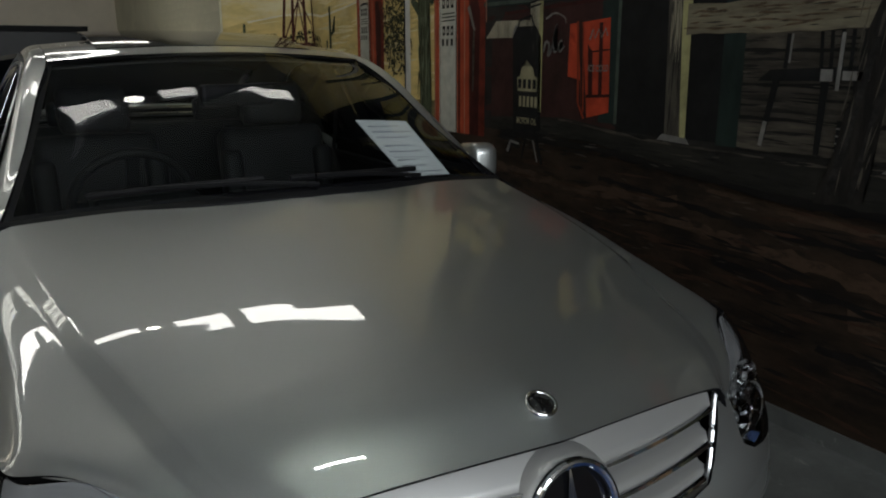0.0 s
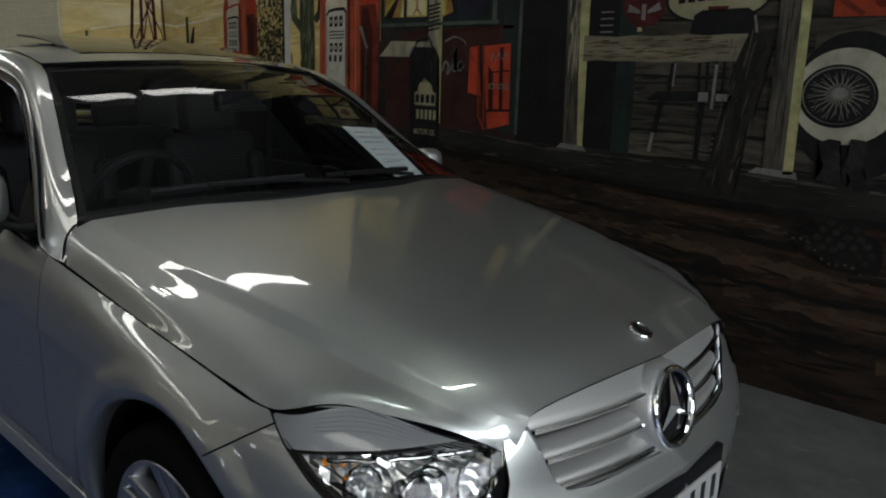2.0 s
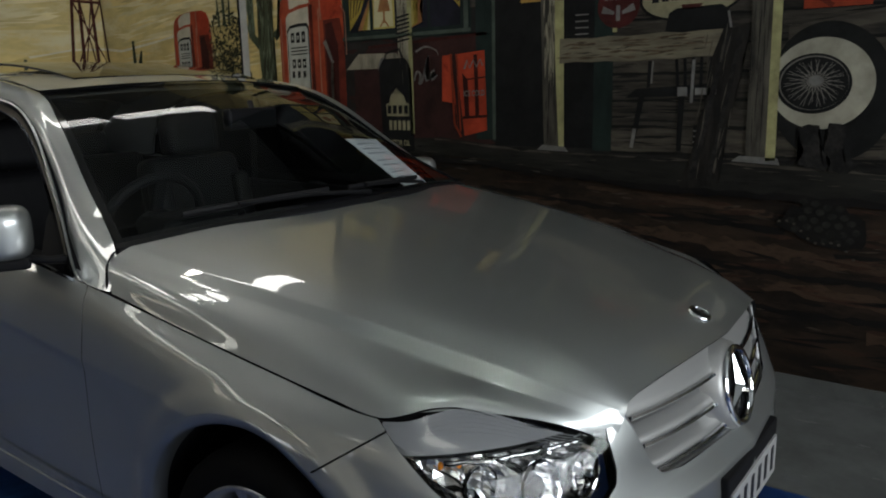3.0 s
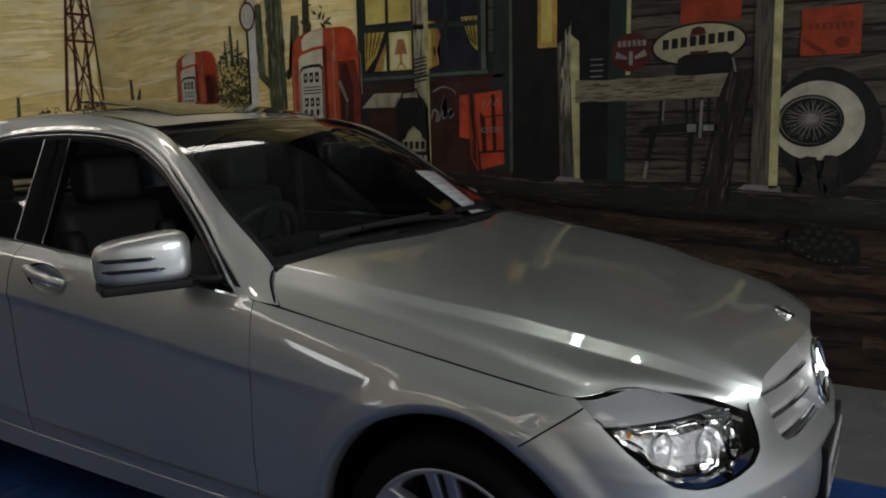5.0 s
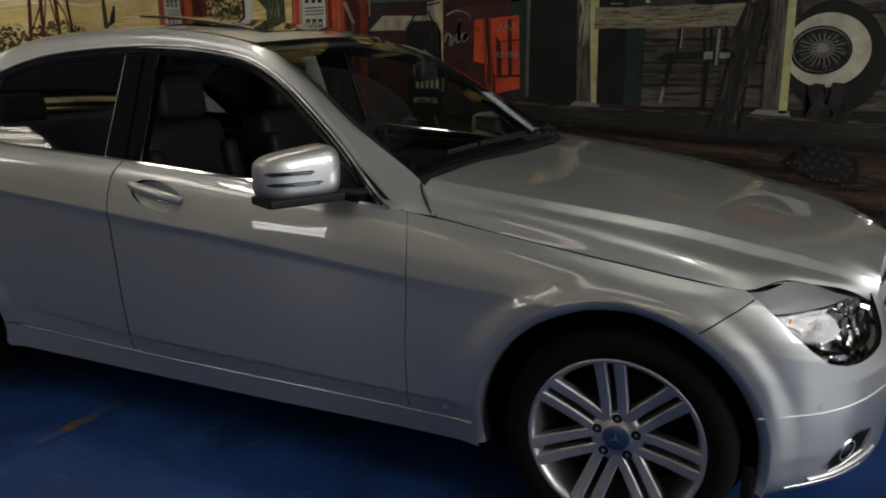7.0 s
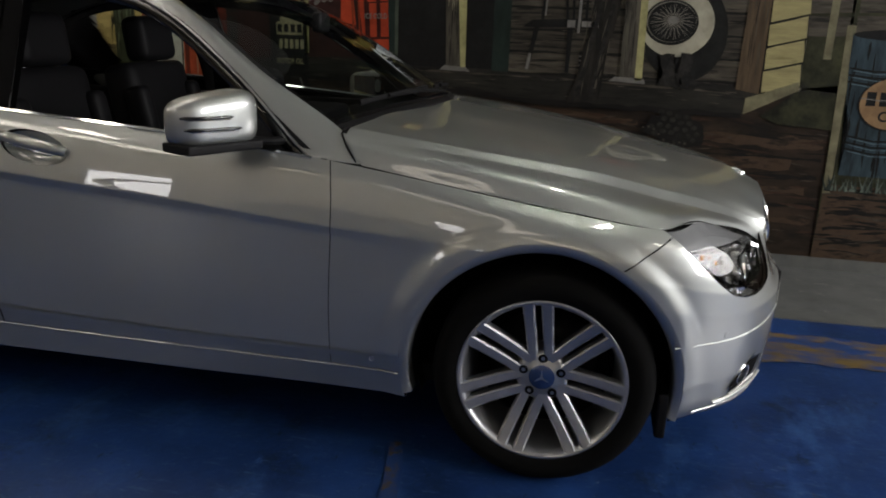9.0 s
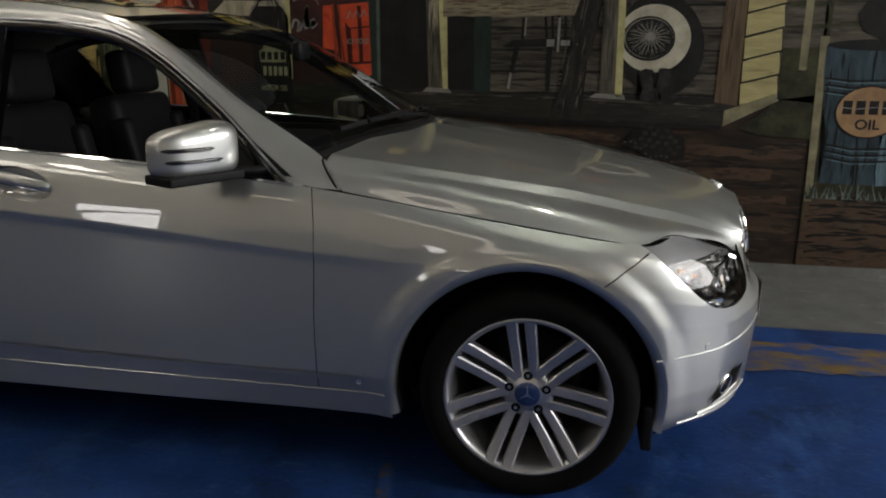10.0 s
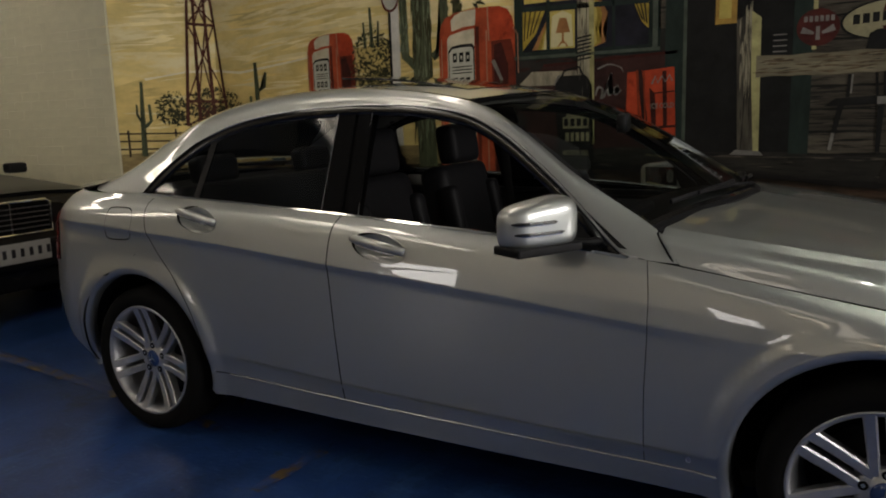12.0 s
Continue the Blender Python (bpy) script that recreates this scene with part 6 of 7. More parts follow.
for s in (-1, 1):
    # black frame under the roof rail
    e = curve_points(EDGE, 60)
    bm = bmesh.new()
    rows = []
    for i, (x, z) in enumerate(e):
        a, b = e[max(i - 1, 0)], e[min(i + 1, 59)]
        d = Vector((b[0] - a[0], b[1] - a[1])).normalized()
        n = Vector((-d.y, d.x))
        if n.y > 0:
            n = -n
        row = []
        for k, off in ((-0.004, 0.002), (0.0, 0.006), (0.034, 0.004), (0.042, -0.012)):
            zz = max(z + n.y * k, belt_z(x) - 0.01)
            row.append(bm.verts.new((x + n.x * k, s * (pane_w(zz) + off), zz)))
        rows.append(row)
    for r, q in zip(rows, rows[1:]):
        for k in range(3):
            bm.faces.new((r[k], q[k], q[k + 1], r[k + 1]))
    bmesh.ops.recalc_face_normals(bm, faces=bm.faces)
    part("window_frame", bm, GLOSS, car, "black window frame", True)
    # slim bright line between frame and rail
    part("frame_trim", sweep([(x, s * (pane_w(z) + 0.006), z) for x, z in e], 0.004, 6), SATIN, car, "thin bright metal trim")
    # centre pillar covers
    part("pillar_cover", side_sheet([(-1.725, .965), (-1.66, .962), (-1.69, 1.345), (-1.755, 1.348)], s, 0.004), GAP, car, "black door pillar cover")
    part("pillar_cover", side_sheet([(-1.83, .97), (-1.735, .966), (-1.765, 1.348), (-1.845, 1.346)], s, 0.004), GAP, car, "black door pillar cover")
    for x0, x1 in ((-1.664, -1.694), (-1.832, -1.848)):
        part("pillar_trim", sweep([(x0, s * (pane_w(.98) + .003), .98), (x1, s * (pane_w(1.335) + .003), 1.335)], 0.0016, 5), SATIN, car, "thin dull metal edge")
    part("pillar_inner", side_sheet([(-1.83, .97), (-1.67, .962), (-1.69, 1.345), (-1.845, 1.346)], s, -0.035), GAP, car)
    part("quarter_bar", side_sheet([(-2.50, 1.015), (-2.465, 1.015), (-2.435, 1.29), (-2.465, 1.285)], s, 0.003), TRIM, car, "black divider")
    g = part("rear_window", side_sheet([(-1.83, .97), (-2.79, 1.02), (-2.69, 1.13), (-2.52, 1.24), (-2.24, 1.325), (-1.84, 1.355)], s, -0.002), TINTED, car, "dark tinted glass")
    g.visible_shadow = False
    # mirror triangle
    part("mirror_triangle", side_sheet([(-.665, .902), (-.90, .927), (-.93, 1.02), (-.93, 1.095)], s, 0.003), TRIM, car, "black triangle by the mirror")
    # belt trim
    part("belt_trim", sweep([(x, s * (float(np.interp(-x, [.62, 1.15, 1.715, 2.25, 2.80], [.838, .826, .818, .806, .782])) + .002), belt_z(x) - 0.004) for x in np.linspace(-.68, -2.80, 40)], 0.008, 6, flat=0.8), CHROME, car, "bright chrome belt trim")
g = part("front_window", side_sheet([(-.80, .91), (-1.70, .965), (-1.70, 1.35), (-1.42, 1.335), (-1.19, 1.265), (-.93, 1.09)], 1, -0.002), TINTED, car, "tinted glass")
g.visible_shadow = False

# sunroof glass tilted up at its rear
bm = sheet(ROOF, .55, 2.3, .85, 3, 20, 12, (-1, 1), lift=.006, inset=0, thick=.014)
hinge = Matrix.Translation((-1.46, 0, 1.42))
bmesh.ops.transform(bm, matrix=hinge @ pose(0, 0, 0, 0, 3.4, 0) @ hinge.inverted(), verts=bm.verts)
part("sunroof", bm, GLOSS, car, "dark sunroof glass tilted open", True)
# black sheet laid on the roof for the dark of the opening
part("sunroof_dark_sheet", sheet(ROOF, .95, 2.4, .9, 3, 12, 12, (-1, 1), lift=0.003, inset=0, thick=0), GLOSS, car, "black sheet on the closed roof in place of the dark opening", True)


# ---- wheels ----
def wheel(x, s, name):
    Y = s * 1.0
    rim_p = [(.242, .868), (.240, .874), (.236, .8755), (.230, .873), (.224, .866), (.219, .850), (.210, .80), (.205, .66)]
    w = rim = part(name, lathe([(r, Y * y) for r, y in rim_p], 72, "y", (x, 0, .3175)), ALLOY, car, "silver seven-twin-spoke alloy wheel with a road tyre", True)
    tyre_p = [(.236, .655), (.262, .648), (.292, .652), (.308, .668), (.316, .695), (.3175, .76), (.316, .835), (.309, .862), (.296, .878), (.270, .884), (.246, .876), (.236, .868)]
    part("tyre", lathe([(r, Y * y) for r, y in tyre_p], 72, "y", (x, 0, .3175), closed=False), RUBBER, w, "black road tyre", True)
    part("tread_groove", lathe([(.3182, Y * .715), (.3182, Y * .722)], 72, "y", (x, 0, .3175)), GAP, w)
    # disc coloured black: the shade inside the wheel is put into it
    part("brake_disc", lathe([(.05, Y * .735), (.160, Y * .735), (.160, Y * .715)], 48, "y", (x, 0, .3175)), TRIM, w, "brake disc, coloured black for the shade inside the wheel", True)
    part("brake_backing", lathe([(.0, Y * .70), (.205, Y * .70)], 36, "y", (x, 0, .3175)), GAP, w)
    part("caliper", box(x + .07, x + .15, Y * .70, Y * .77, .25, .40, 0.015), TRIM, w)
    hub_p = [(.0005, .842), (.034, .842), (.036, .838), (.060, .838), (.072, .834), (.078, .815), (.080, .76)]
    part("hub", lathe([(r, Y * y) for r, y in hub_p], 48, "y", (x, 0, .3175)), ALLOY, rim, "", True)
    for k in range(7):
        a0 = math.radians(96 + k * 360 / 7)
        for side in (-1, 1):
            bm = bmesh.new()
            secs = []
            for r, y, half, dep in ((.050, .838, .0142, .03), (.10, .841, .0148, .035), (.16, .853, .0156, .035), (.208, .866, .0166, .03), (.233, .8745, .0176, .02)):
                d = Vector((math.cos(a0), 0, math.sin(a0)))
                t = Vector((-d.z, 0, d.x))
                off = side * (.0225 + .0035 * (r - .05) / .18)
                c = d * r + t * off
                secs.append([c + t * (-half) + Vector((0, Y * (y - .004), 0)), c + t * (-half * .7) + Vector((0, Y * y, 0)), c + t * (half * .7) + Vector((0, Y * y, 0)), c + t * half + Vector((0, Y * (y - .004), 0)), c + t * half + Vector((0, Y * (y - dep), 0)), c + t * (-half) + Vector((0, Y * (y - dep), 0))])
            rings = [[bm.verts.new(p + Vector((x, 0, .3175))) for p in sec] for sec in secs]
            for r0, r1 in zip(rings, rings[1:]):
                for i in range(6):
                    bm.faces.new((r0[i], r0[(i + 1) % 6], r1[(i + 1) % 6], r1[i]))
            bm.faces.new(rings[0])
            bm.faces.new(rings[-1])
            bmesh.ops.recalc_face_normals(bm, faces=bm.faces)
            part("spoke", bm, ALLOY, rim)
    for k in range(5):
        a = math.radians(90 + 72 * k)
        c = (x + .056 * math.cos(a), 0, .3175 + .056 * math.sin(a))
        # raised black disc in place of the shade in a bolt hole
        part("bolt_hole_shade", lathe([(.0005, Y * .8395), (.0125, Y * .8395), (.0135, Y * .838)], 16, "y", c), GAP, rim)
        part("wheel_bolt", lathe([(.0005, Y * .8412), (.0055, Y * .841), (.0065, Y * .838)], 6, "y", c), SATIN, rim)
    part("centre_cap", lathe([(.0005, Y * .8465), (.031, Y * .8455), (.037, Y * .841)], 36, "y", (x, 0, .3175)), STARBLUE, rim, "dark blue centre cap", True)
    bm = bmesh.new()
    for k in range(3):
        a = math.radians(90 + 120 * k)
        d, t = Vector((math.cos(a), 0, math.sin(a))), Vector((-math.sin(a), 0, math.cos(a)))
        o = Vector((x, Y * .8472, .3175))
        vs = [bm.verts.new(o + t * .004), bm.verts.new(o + d * .026), bm.verts.new(o - t * .004)]
        bm.faces.new(vs)
    part("cap_star", bm, SATIN, rim)
    for nm, prof in (("wheel_well", [(.30, Y * .60), (.375, Y * .62), (.375, Y * .80)]), ("well_back", [(.0005, Y * .60), (.375, Y * .60)])):
        bm = lathe(prof, 40, "y", (x, 0, .325))
        bmesh.ops.delete(bm, geom=[f for f in bm.faces if f.calc_center_median().z < .20], context="FACES")
        part(nm, bm, GAP, w)


for x in (0.0, -2.76):
    for s in (-1, 1):
        wheel(x, s, "wheel")


# ---- fittings of the silver car ----
def oriented(bm, m):
    bmesh.ops.transform(bm, matrix=m, verts=bm.verts)
    return bm


def facing(p, n, up=(0, 0, 1)):
    """A frame at p whose z axis is n."""
    n = Vector(n).normalized()
    x = Vector(up).cross(n).normalized()
    y = n.cross(x)
    return Matrix.Translation(p) @ Matrix((x, y, n)).transposed().to_4x4()


# head lamps
LAMP_U, LAMP_V = np.linspace(1.7, 4.6, 120), np.linspace(4, 8, 80)
LAMP_GRID = BODY.grid(LAMP_U, LAMP_V)


def lamp_point(q, z, s, depth):
    """A place depth behind the lens, by the lamp's own chart (x - half width, height)."""
    d = (LAMP_GRID[..., 0] - LAMP_GRID[..., 1] - q) ** 2 + (LAMP_GRID[..., 2] - z) ** 2
    i, j = np.unravel_index(np.argmin(d), d.shape)
    best = (0, LAMP_U[i], LAMP_V[j], LAMP_GRID[i, j])
    p = Vector(best[3])
    e = 0.02
    n = (Vector(BODY.at(best[1] + e, best[2])) - p).cross(Vector(BODY.at(best[1], min(8, best[2] + e))) - p).normalized()
    if n.x < 0:
        n = -n
    p = p - n * depth
    return Vector((p.x, s * p.y, p.z)), Vector((n.x, s * n.y, n.z))


not_lamp = lambda p: not (p[0] > .2 and lamp_hole(p))
for s in (-1, 1):
    lamp = sheet_part("headlamp", sheet(BODY, 1.6, 4.7, 4, 8, 100, 46, (s,), hole=not_lamp, lift=-0.002, inset=0, thick=0), LENS, car, "clear headlamp")
    lamp.visible_shadow = False
    sheet_part("lamp_rim", sheet(BODY, 1.6, 4.7, 4, 8, 100, 46, (s,), hole=not_lamp, lift=-0.085, inset=0, thick=-0.08), LAMPGREY, lamp, "grey lamp housing")
    # crystal-like inner reflector, and the smoked band above it
    bm = sheet(BODY, 1.6, 4.7, 4, 8, 46, 22, (s,), hole=lambda p: not_lamp(p) or p[2] > .712, lift=-0.048, inset=0, thick=0)
    rng = random.Random(31)
    for v in bm.verts:
        v.co += Vector((rng.uniform(-.006, .006), rng.uniform(-.006, .006), rng.uniform(-.003, .003)))
    part("crystal_reflector", bm, REFLECTOR, lamp, "faceted bright reflector")
    sheet_part("smoked_band", sheet(BODY, 1.6, 4.7, 4, 8, 90, 40, (s,), hole=lambda p: not_lamp(p) or p[2] < .716, lift=-0.012, inset=0, thick=0.03), LAMPDARK, lamp, "grey smoked band")
    part("lamp_strip", sweep([lamp_point(q, .700, s, .018)[0] for q in np.linspace(-.36, .05, 16)], .0045, 6), CHROME, lamp, "chrome divider", True)
    for k in range(5):
        v = 7.40 + .11 * k
        line_pts = [p for p in (BODY.at(u, v) for u in np.linspace(2.15, 3.5, 40)) if lamp_hole(p)]
        part("brow_rib", sweep([(p[0] - .008, s * (p[1] - .006), p[2] - .003) for p in line_pts], 0.0008, 4), LAMPDARK, lamp)
    for nm, q, z, r, seg in (("main_reflector", -.10, .640, .050, 20), ("inner_reflector", .035, .645, .040, 12), ("outer_reflector", -.27, .660, .036, 12)):
        c, n = lamp_point(q, z, s, .030)
        M = facing(c, (Vector((1, 0, 0)) + n * .6))
        part(nm, oriented(lathe([(r * .55, -.022), (r * .82, -.010), (r, .010), (r * 1.08, .012), (r * 1.10, .0)], seg, "z"), M), CHROME, lamp, "chrome ring reflector")
        if nm == "main_reflector":
            part("projector_lens", oriented(lathe([(.001, .010), (r * .3, .006), (r * .5, -.004), (r * .58, -.02)], 24, "z"), M), GLOSS, lamp, "round glass projector", True)
        else:
            part("bulb_cap", oriented(lathe([(.001, .006), (r * .25, .003), (r * .32, -.02)], 16, "z"), M), SATIN, lamp, "", True)
    for q, z in ((-.365, .697), (-.315, .700)):
        c, n = lamp_point(q, z, s, .026)
        part("indicator_bulb", lathe([(.001, .007), (.004, .006), (.0055, -.002), (.003, -.007)], 12, "z", c), AMBER, lamp, "amber indicator bulb", True)
    for k in range(9):
        c, n = lamp_point(-.33 + .05 * k, .600 + .05 * (k % 3) - .012 * (k > 4), s, .034)
        part("facet", oriented(box(-.004, .004, -.013, .013, -.028, .028), facing(c, n) @ pose(0, 0, 0, 20 * (k % 3 - 1), 25 - 11 * (k % 4), 30 * k)), CHROME, lamp)

# grille
def grille_x(y, z):
    return .700 - .35 * y * y - .22 * (z - .60)


def grille_half(z):
    return .395 + .36 * max(0, z - .60) if z > .60 else .388


bm = bmesh.new()
rows = [[bm.verts.new((grille_x(y, z) - .07, y, z)) for y in np.linspace(-.43, .43, 25)] for z in (.545, .65, .752)]
for r, q in zip(rows, rows[1:]):
    for i in range(24):
        bm.faces.new((r[i], r[i + 1], q[i + 1], q[i]))
grille = part("grille", bm, GAP, car, "three-bar silver radiator grille")
for z0, z1 in ((.583, .612), (.640, .672), (.703, .762)):
    for s in (-1, 1):
        bm = bmesh.new()
        rings = []
        for i in range(25):
            f = i / 24
            sec = []
            for z, back in ((z0 - .002, .012), (z0, .002), (z0 + .007, .0), (z0 + .02, .006), (z1 - .008, .020), (z1, .026), (z1, .05), (z0, .05)):
                y = f * (grille_half(z) - .006)
                sec.append(bm.verts.new((grille_x(y, z) - back - .004, s * y, z)))
            rings.append(sec)
        for r, q in zip(rings, rings[1:]):
            for k in range(8):
                bm.faces.new((r[k], q[k], q[(k + 1) % 8], r[(k + 1) % 8]))
        bmesh.ops.recalc_face_normals(bm, faces=bm.faces)
        part("grille_bar", bm, GRILLE, grille, "silver grille bar", True)
        pts = [(grille_x(y, z0) + .0, s * y, z0 + .001) for y in np.linspace(0.02, grille_half(z0) - .01, 20)]
        part("grille_trim", sweep(pts, 0.006, 6), CHROME, grille, "thin chrome strip")
edge = [(grille_x(y, z) + .001, y, z) for y, z in [(-.448, .735), (-.425, .685), (-.400, .618), (-.377, .584), (-.32, .572), (0, .566), (.32, .572), (.377, .584), (.400, .618), (.425, .685), (.448, .735)]]
part("grille_frame", sweep(curve_points(edge, 70), 0.006, 8), SATIN, grille, "slim bright grille frame")

# three-pointed badge in a ring
M = Matrix.Translation((.705, 0, .657)) @ pose(0, 0, 0, 0, -13, 0)
badge = part("badge_ring", oriented(lathe([(.087 + .009 * math.cos(a), .009 * math.sin(a)) for a in [2 * math.pi * k / 12 for k in range(12)]], 56, "x", closed=True), M), CHROME, car, "chrome ring badge on the grille")
part("badge_back", oriented(lathe([(.001, -.004), (.083, -.010), (.090, -.03)], 48, "x"), M), GLOSS, badge, "black disc")
part("badge_shroud", oriented(lathe([(.094, -.004), (.104, -.012), (.118, -.05)], 48, "x"), M), GRILLE, badge, "silver shroud", True)
for k in range(3):
    a = math.radians(90 + 120 * k)
    d, t = Vector((0, math.cos(a), math.sin(a))), Vector((0, -math.sin(a), math.cos(a)))
    bm = bmesh.new()
    o = Vector((0, 0, 0))
    v = [bm.verts.new(p) for p in (o + Vector((.016, 0, 0)), o + t * .016 - d * .009, o - t * .016 - d * .009, d * .084)]
    for f in ((0, 1, 3), (0, 3, 2), (0, 2, 1), (1, 2, 3)):
        bm.faces.new([v[i] for i in f])
    bmesh.ops.recalc_face_normals(bm, faces=bm.faces)
    part("badge_arm", oriented(bm, M), CHROME, badge)
# bonnet roundel
hp = min((Vector(HOOD.at(u, 7)) for u in np.linspace(6, 8, 200)), key=lambda q: abs(q.x - .606)) + Vector((0, 0, .002))
M = facing(hp, (.42, 0, .91), (0, 1, 0))
em = part("bonnet_badge", oriented(lathe([(.001, .0035), (.022, .003), (.0225, .001)], 32, "z"), M), GLOSS, car, "small round dark badge with chrome rim", True)
part("badge_rim", oriented(lathe([(.0225, 0), (.0235, .004), (.028, .0035), (.029, -.003)], 32, "z"), M), CHROME, em, "", True)
for k in range(3):
    a = math.radians(90 + 120 * k)
    bm = bmesh.new()
    d, t = Vector((math.cos(a), math.sin(a), 0)), Vector((-math.sin(a), math.cos(a), 0))
    bm.faces.new([bm.verts.new(p + Vector((0, 0, .0042))) for p in (t * .006, d * .022, -t * .006)])
    part("badge_star", oriented(bm, M), CHROME, em)

# number plate: plain bars instead of characters
plate = part("plate_holder", box(.715, .754, -.205, .205, .368, .514, .008), TRIM, car, "black number plate holder")
part("plate", oriented(box(-.003, .003, -.186, .186, -.050, .050, .001), pose(.756, 0, .422, 0, 0, 0)), PLATEWHITE, plate, "white number plate")
for k in range(6):
    y = -.145 + .058 * k
    part("plate_bar", box(.7592, .7605, y - .011, y + .011, .392, .454), PLATEINK, plate)
# lower intake mesh
part("intake_back", box(.57, .585, -.42, .42, .20, .40, .004), GAP, car)
for k in range(4):
    z = .235 + .04 * k
    part("intake_bar", sweep([(.67 - .35 * y * y, y, z) for y in np.linspace(-.40, .40, 17)], .006, 6), TRIM, car)
# bumper crease, chrome strip and fog lamps
for s in (-1, 1):
    def on_bumper(x, w, z, lift):
        p, n, _, _ = SKIN_TREE.find_nearest(Vector((x, -w, z)))
        if n.dot(Vector((1, -.6, 0))) < 0:
            n = -n
        q = p + n * lift
        return Vector((q.x, -s * q.y, q.z)), Vector((n.x, -s * n.y, n.z))

    strip = [on_bumper(x, w, z, .004)[0] for x, w, z in ((.475, .745, .262), (.52, .70, .266), (.565, .64, .272), (.60, .57, .279), (.62, .52, .285))]
    part("bumper_strip", sweep(curve_points(strip, 30), .0045, 6), GRILLE, car, "chrome bumper strip")
    seam = [on_bumper(x, w, z, .0005)[0] for x, w, z in ((.425, .785, .240), (.49, .735, .243), (.55, .66, .246), (.60, .57, .249))]
    part("lip_seam", sweep(curve_points(seam, 30), .0018, 6), PAINT, car)
    c, n = on_bumper(.555, .66, .325, .001)
    M = facing(c, n)
    fog = part("fog_lamp", oriented(lathe([(.001, -.012), (.018, -.010), (.027, .002), (.031, .004), (.034, -.004)], 24, "z"), M), REFLECTOR, car, "small round fog lamp on a flat black patch", True)
    # flat black patch on the skin in place of a hollow recess
    bm = bmesh.new()
    ring = [(-.075, -.040), (-.02, -.036), (.060, -.012), (.078, .052), (.03, .046), (-.03, .012)]
    bm.faces.new([bm.verts.new((a * (-s), b, .002)) for a, b in ring])
    part("fog_dark_patch", oriented(bm, M), GAP, fog)
    part("fog_trim", sweep([M @ Vector((a * (-s), b, .006)) for a, b in ring[:4]], .003, 6), GRILLE, fog)
    part("fog_lens", oriented(lathe([(.001, .008), (.02, .006), (.027, .003)], 20, "z"), M), LENS, fog, "", True)
    c, n = on_bumper(.485, .765, .475, .0006)
    part("parking_sensor", oriented(lathe([(.001, .001), (.0085, .001), (.0095, -.001)], 16, "z"), facing(c, n)), PAINT, car)
    # crease along the bumper
    pts = [on_bumper(x, w, z, .0005)[0] for x, w, z in ((.345, .86, .455), (.42, .81, .456), (.50, .75, .460), (.56, .67, .466), (.61, .58, .472), (.655, .46, .48))]
    part("bumper_crease", sweep(curve_points(pts, 40), .0035, 6, flat=.6), PAINT, car)
    # black flap behind the bumper, in front of the wheel
    part("wheel_flap", box(.325, .355, s * .62, s * .83, .165, .30, .008), TRIM, car)

# door handles
for s in (-1, 1):
    for (hx, hz), key in zip(HANDLES, ("f", "r")):
        door = DOORS[s, key]
        bm = bmesh.new()
        rings = []
        for fr, dep in ((1.0, .0), (.93, .008), (.75, .022), (.45, .032), (.02, .036)):
            ring = []
            for k in range(36):
                a = 2 * math.pi * k / 36
                aa, bb = .1135 * math.cos(a), .0485 * math.sin(a)
                px, pz = hx + aa * .985 + bb * .17, hz - aa * .17 + bb * .985
                q, n = side_at(px, pz)
                cx, cz = hx + (px - hx) * fr, hz + (pz - hz) * fr
                q2, n2 = side_at(cx, cz)
                q2 = q2 - n2 * dep
                ring.append(bm.verts.new((q2.x, -s * q2.y, q2.z)))
            rings.append(ring)
        for r, q in zip(rings, rings[1:]):
            for k in range(36):
                bm.faces.new((r[k], r[(k + 1) % 36], q[(k + 1) % 36], q[k]))
        bmesh.ops.recalc_face_normals(bm, faces=bm.faces)
        part("handle_recess", bm, PAINT, door, "", True)
        pts = []
        for k in range(15):
            f = k / 14
            x = hx - .108 + .216 * f
            z = hz + .010 - .17 * (x - hx)
            q, n = side_at(x, z)
            q = q + n * (.004 + .022 * math.sin(math.pi * f) ** .6)
            pts.append((q.x, -s * q.y, q.z))
        rad = [.012 + .0045 * math.sin(math.pi * k / 14) for k in range(15)]
        hd = part("handle", sweep(pts, rad, 10, flat=1.15), PAINT, door, "silver pull handle", True)
        part("handle_strip", sweep([(p[0], p[1] + s * .006, p[2] - .015) for p in pts[2:-2]], .0045, 6), CHROME, door, "chrome strip", True)
        q, n = side_at(hx - .085, hz + .022)
        q = q + n * .016
        if key == "f":
            part("lock_cylinder", oriented(lathe([(.001, .004), (.008, .003), (.009, -.004)], 16, "z"), facing((q.x, -s * q.y, q.z), (n.x, -s * n.y, n.z))), SATIN, door, "", True)

# fuel flap on the near rear wing, a rear shut line and the bottom door edge
FLAP_TOP = [(-2.928, .950), (-2.922, .966), (-2.905, .972), (-2.86, .974), (-2.80, .972), (-2.780, .962)]
FLAP_LOW = [(-2.935, .875), (-2.930, .852), (-2.905, .842), (-2.83, .842), (-2.790, .848), (-2.775, .870)]
FLAP_SIDES = [[(-2.928, .950), (-2.935, .875)], [(-2.780, .962), (-2.768, .93), (-2.775, .870)]]
part("fuel_flap_gap", lay(FLAP_TOP, .005, .0012, 40), GAP, car, "dark upper line of the fuel flap")
part("fuel_flap_gap", lay(FLAP_LOW, .005, .0012, 40), GAP, car, "dark lower line of the fuel flap")
for edge in FLAP_SIDES:
    part("fuel_flap_gap", lay(edge, .0015, .0010, 20), GAP, car)
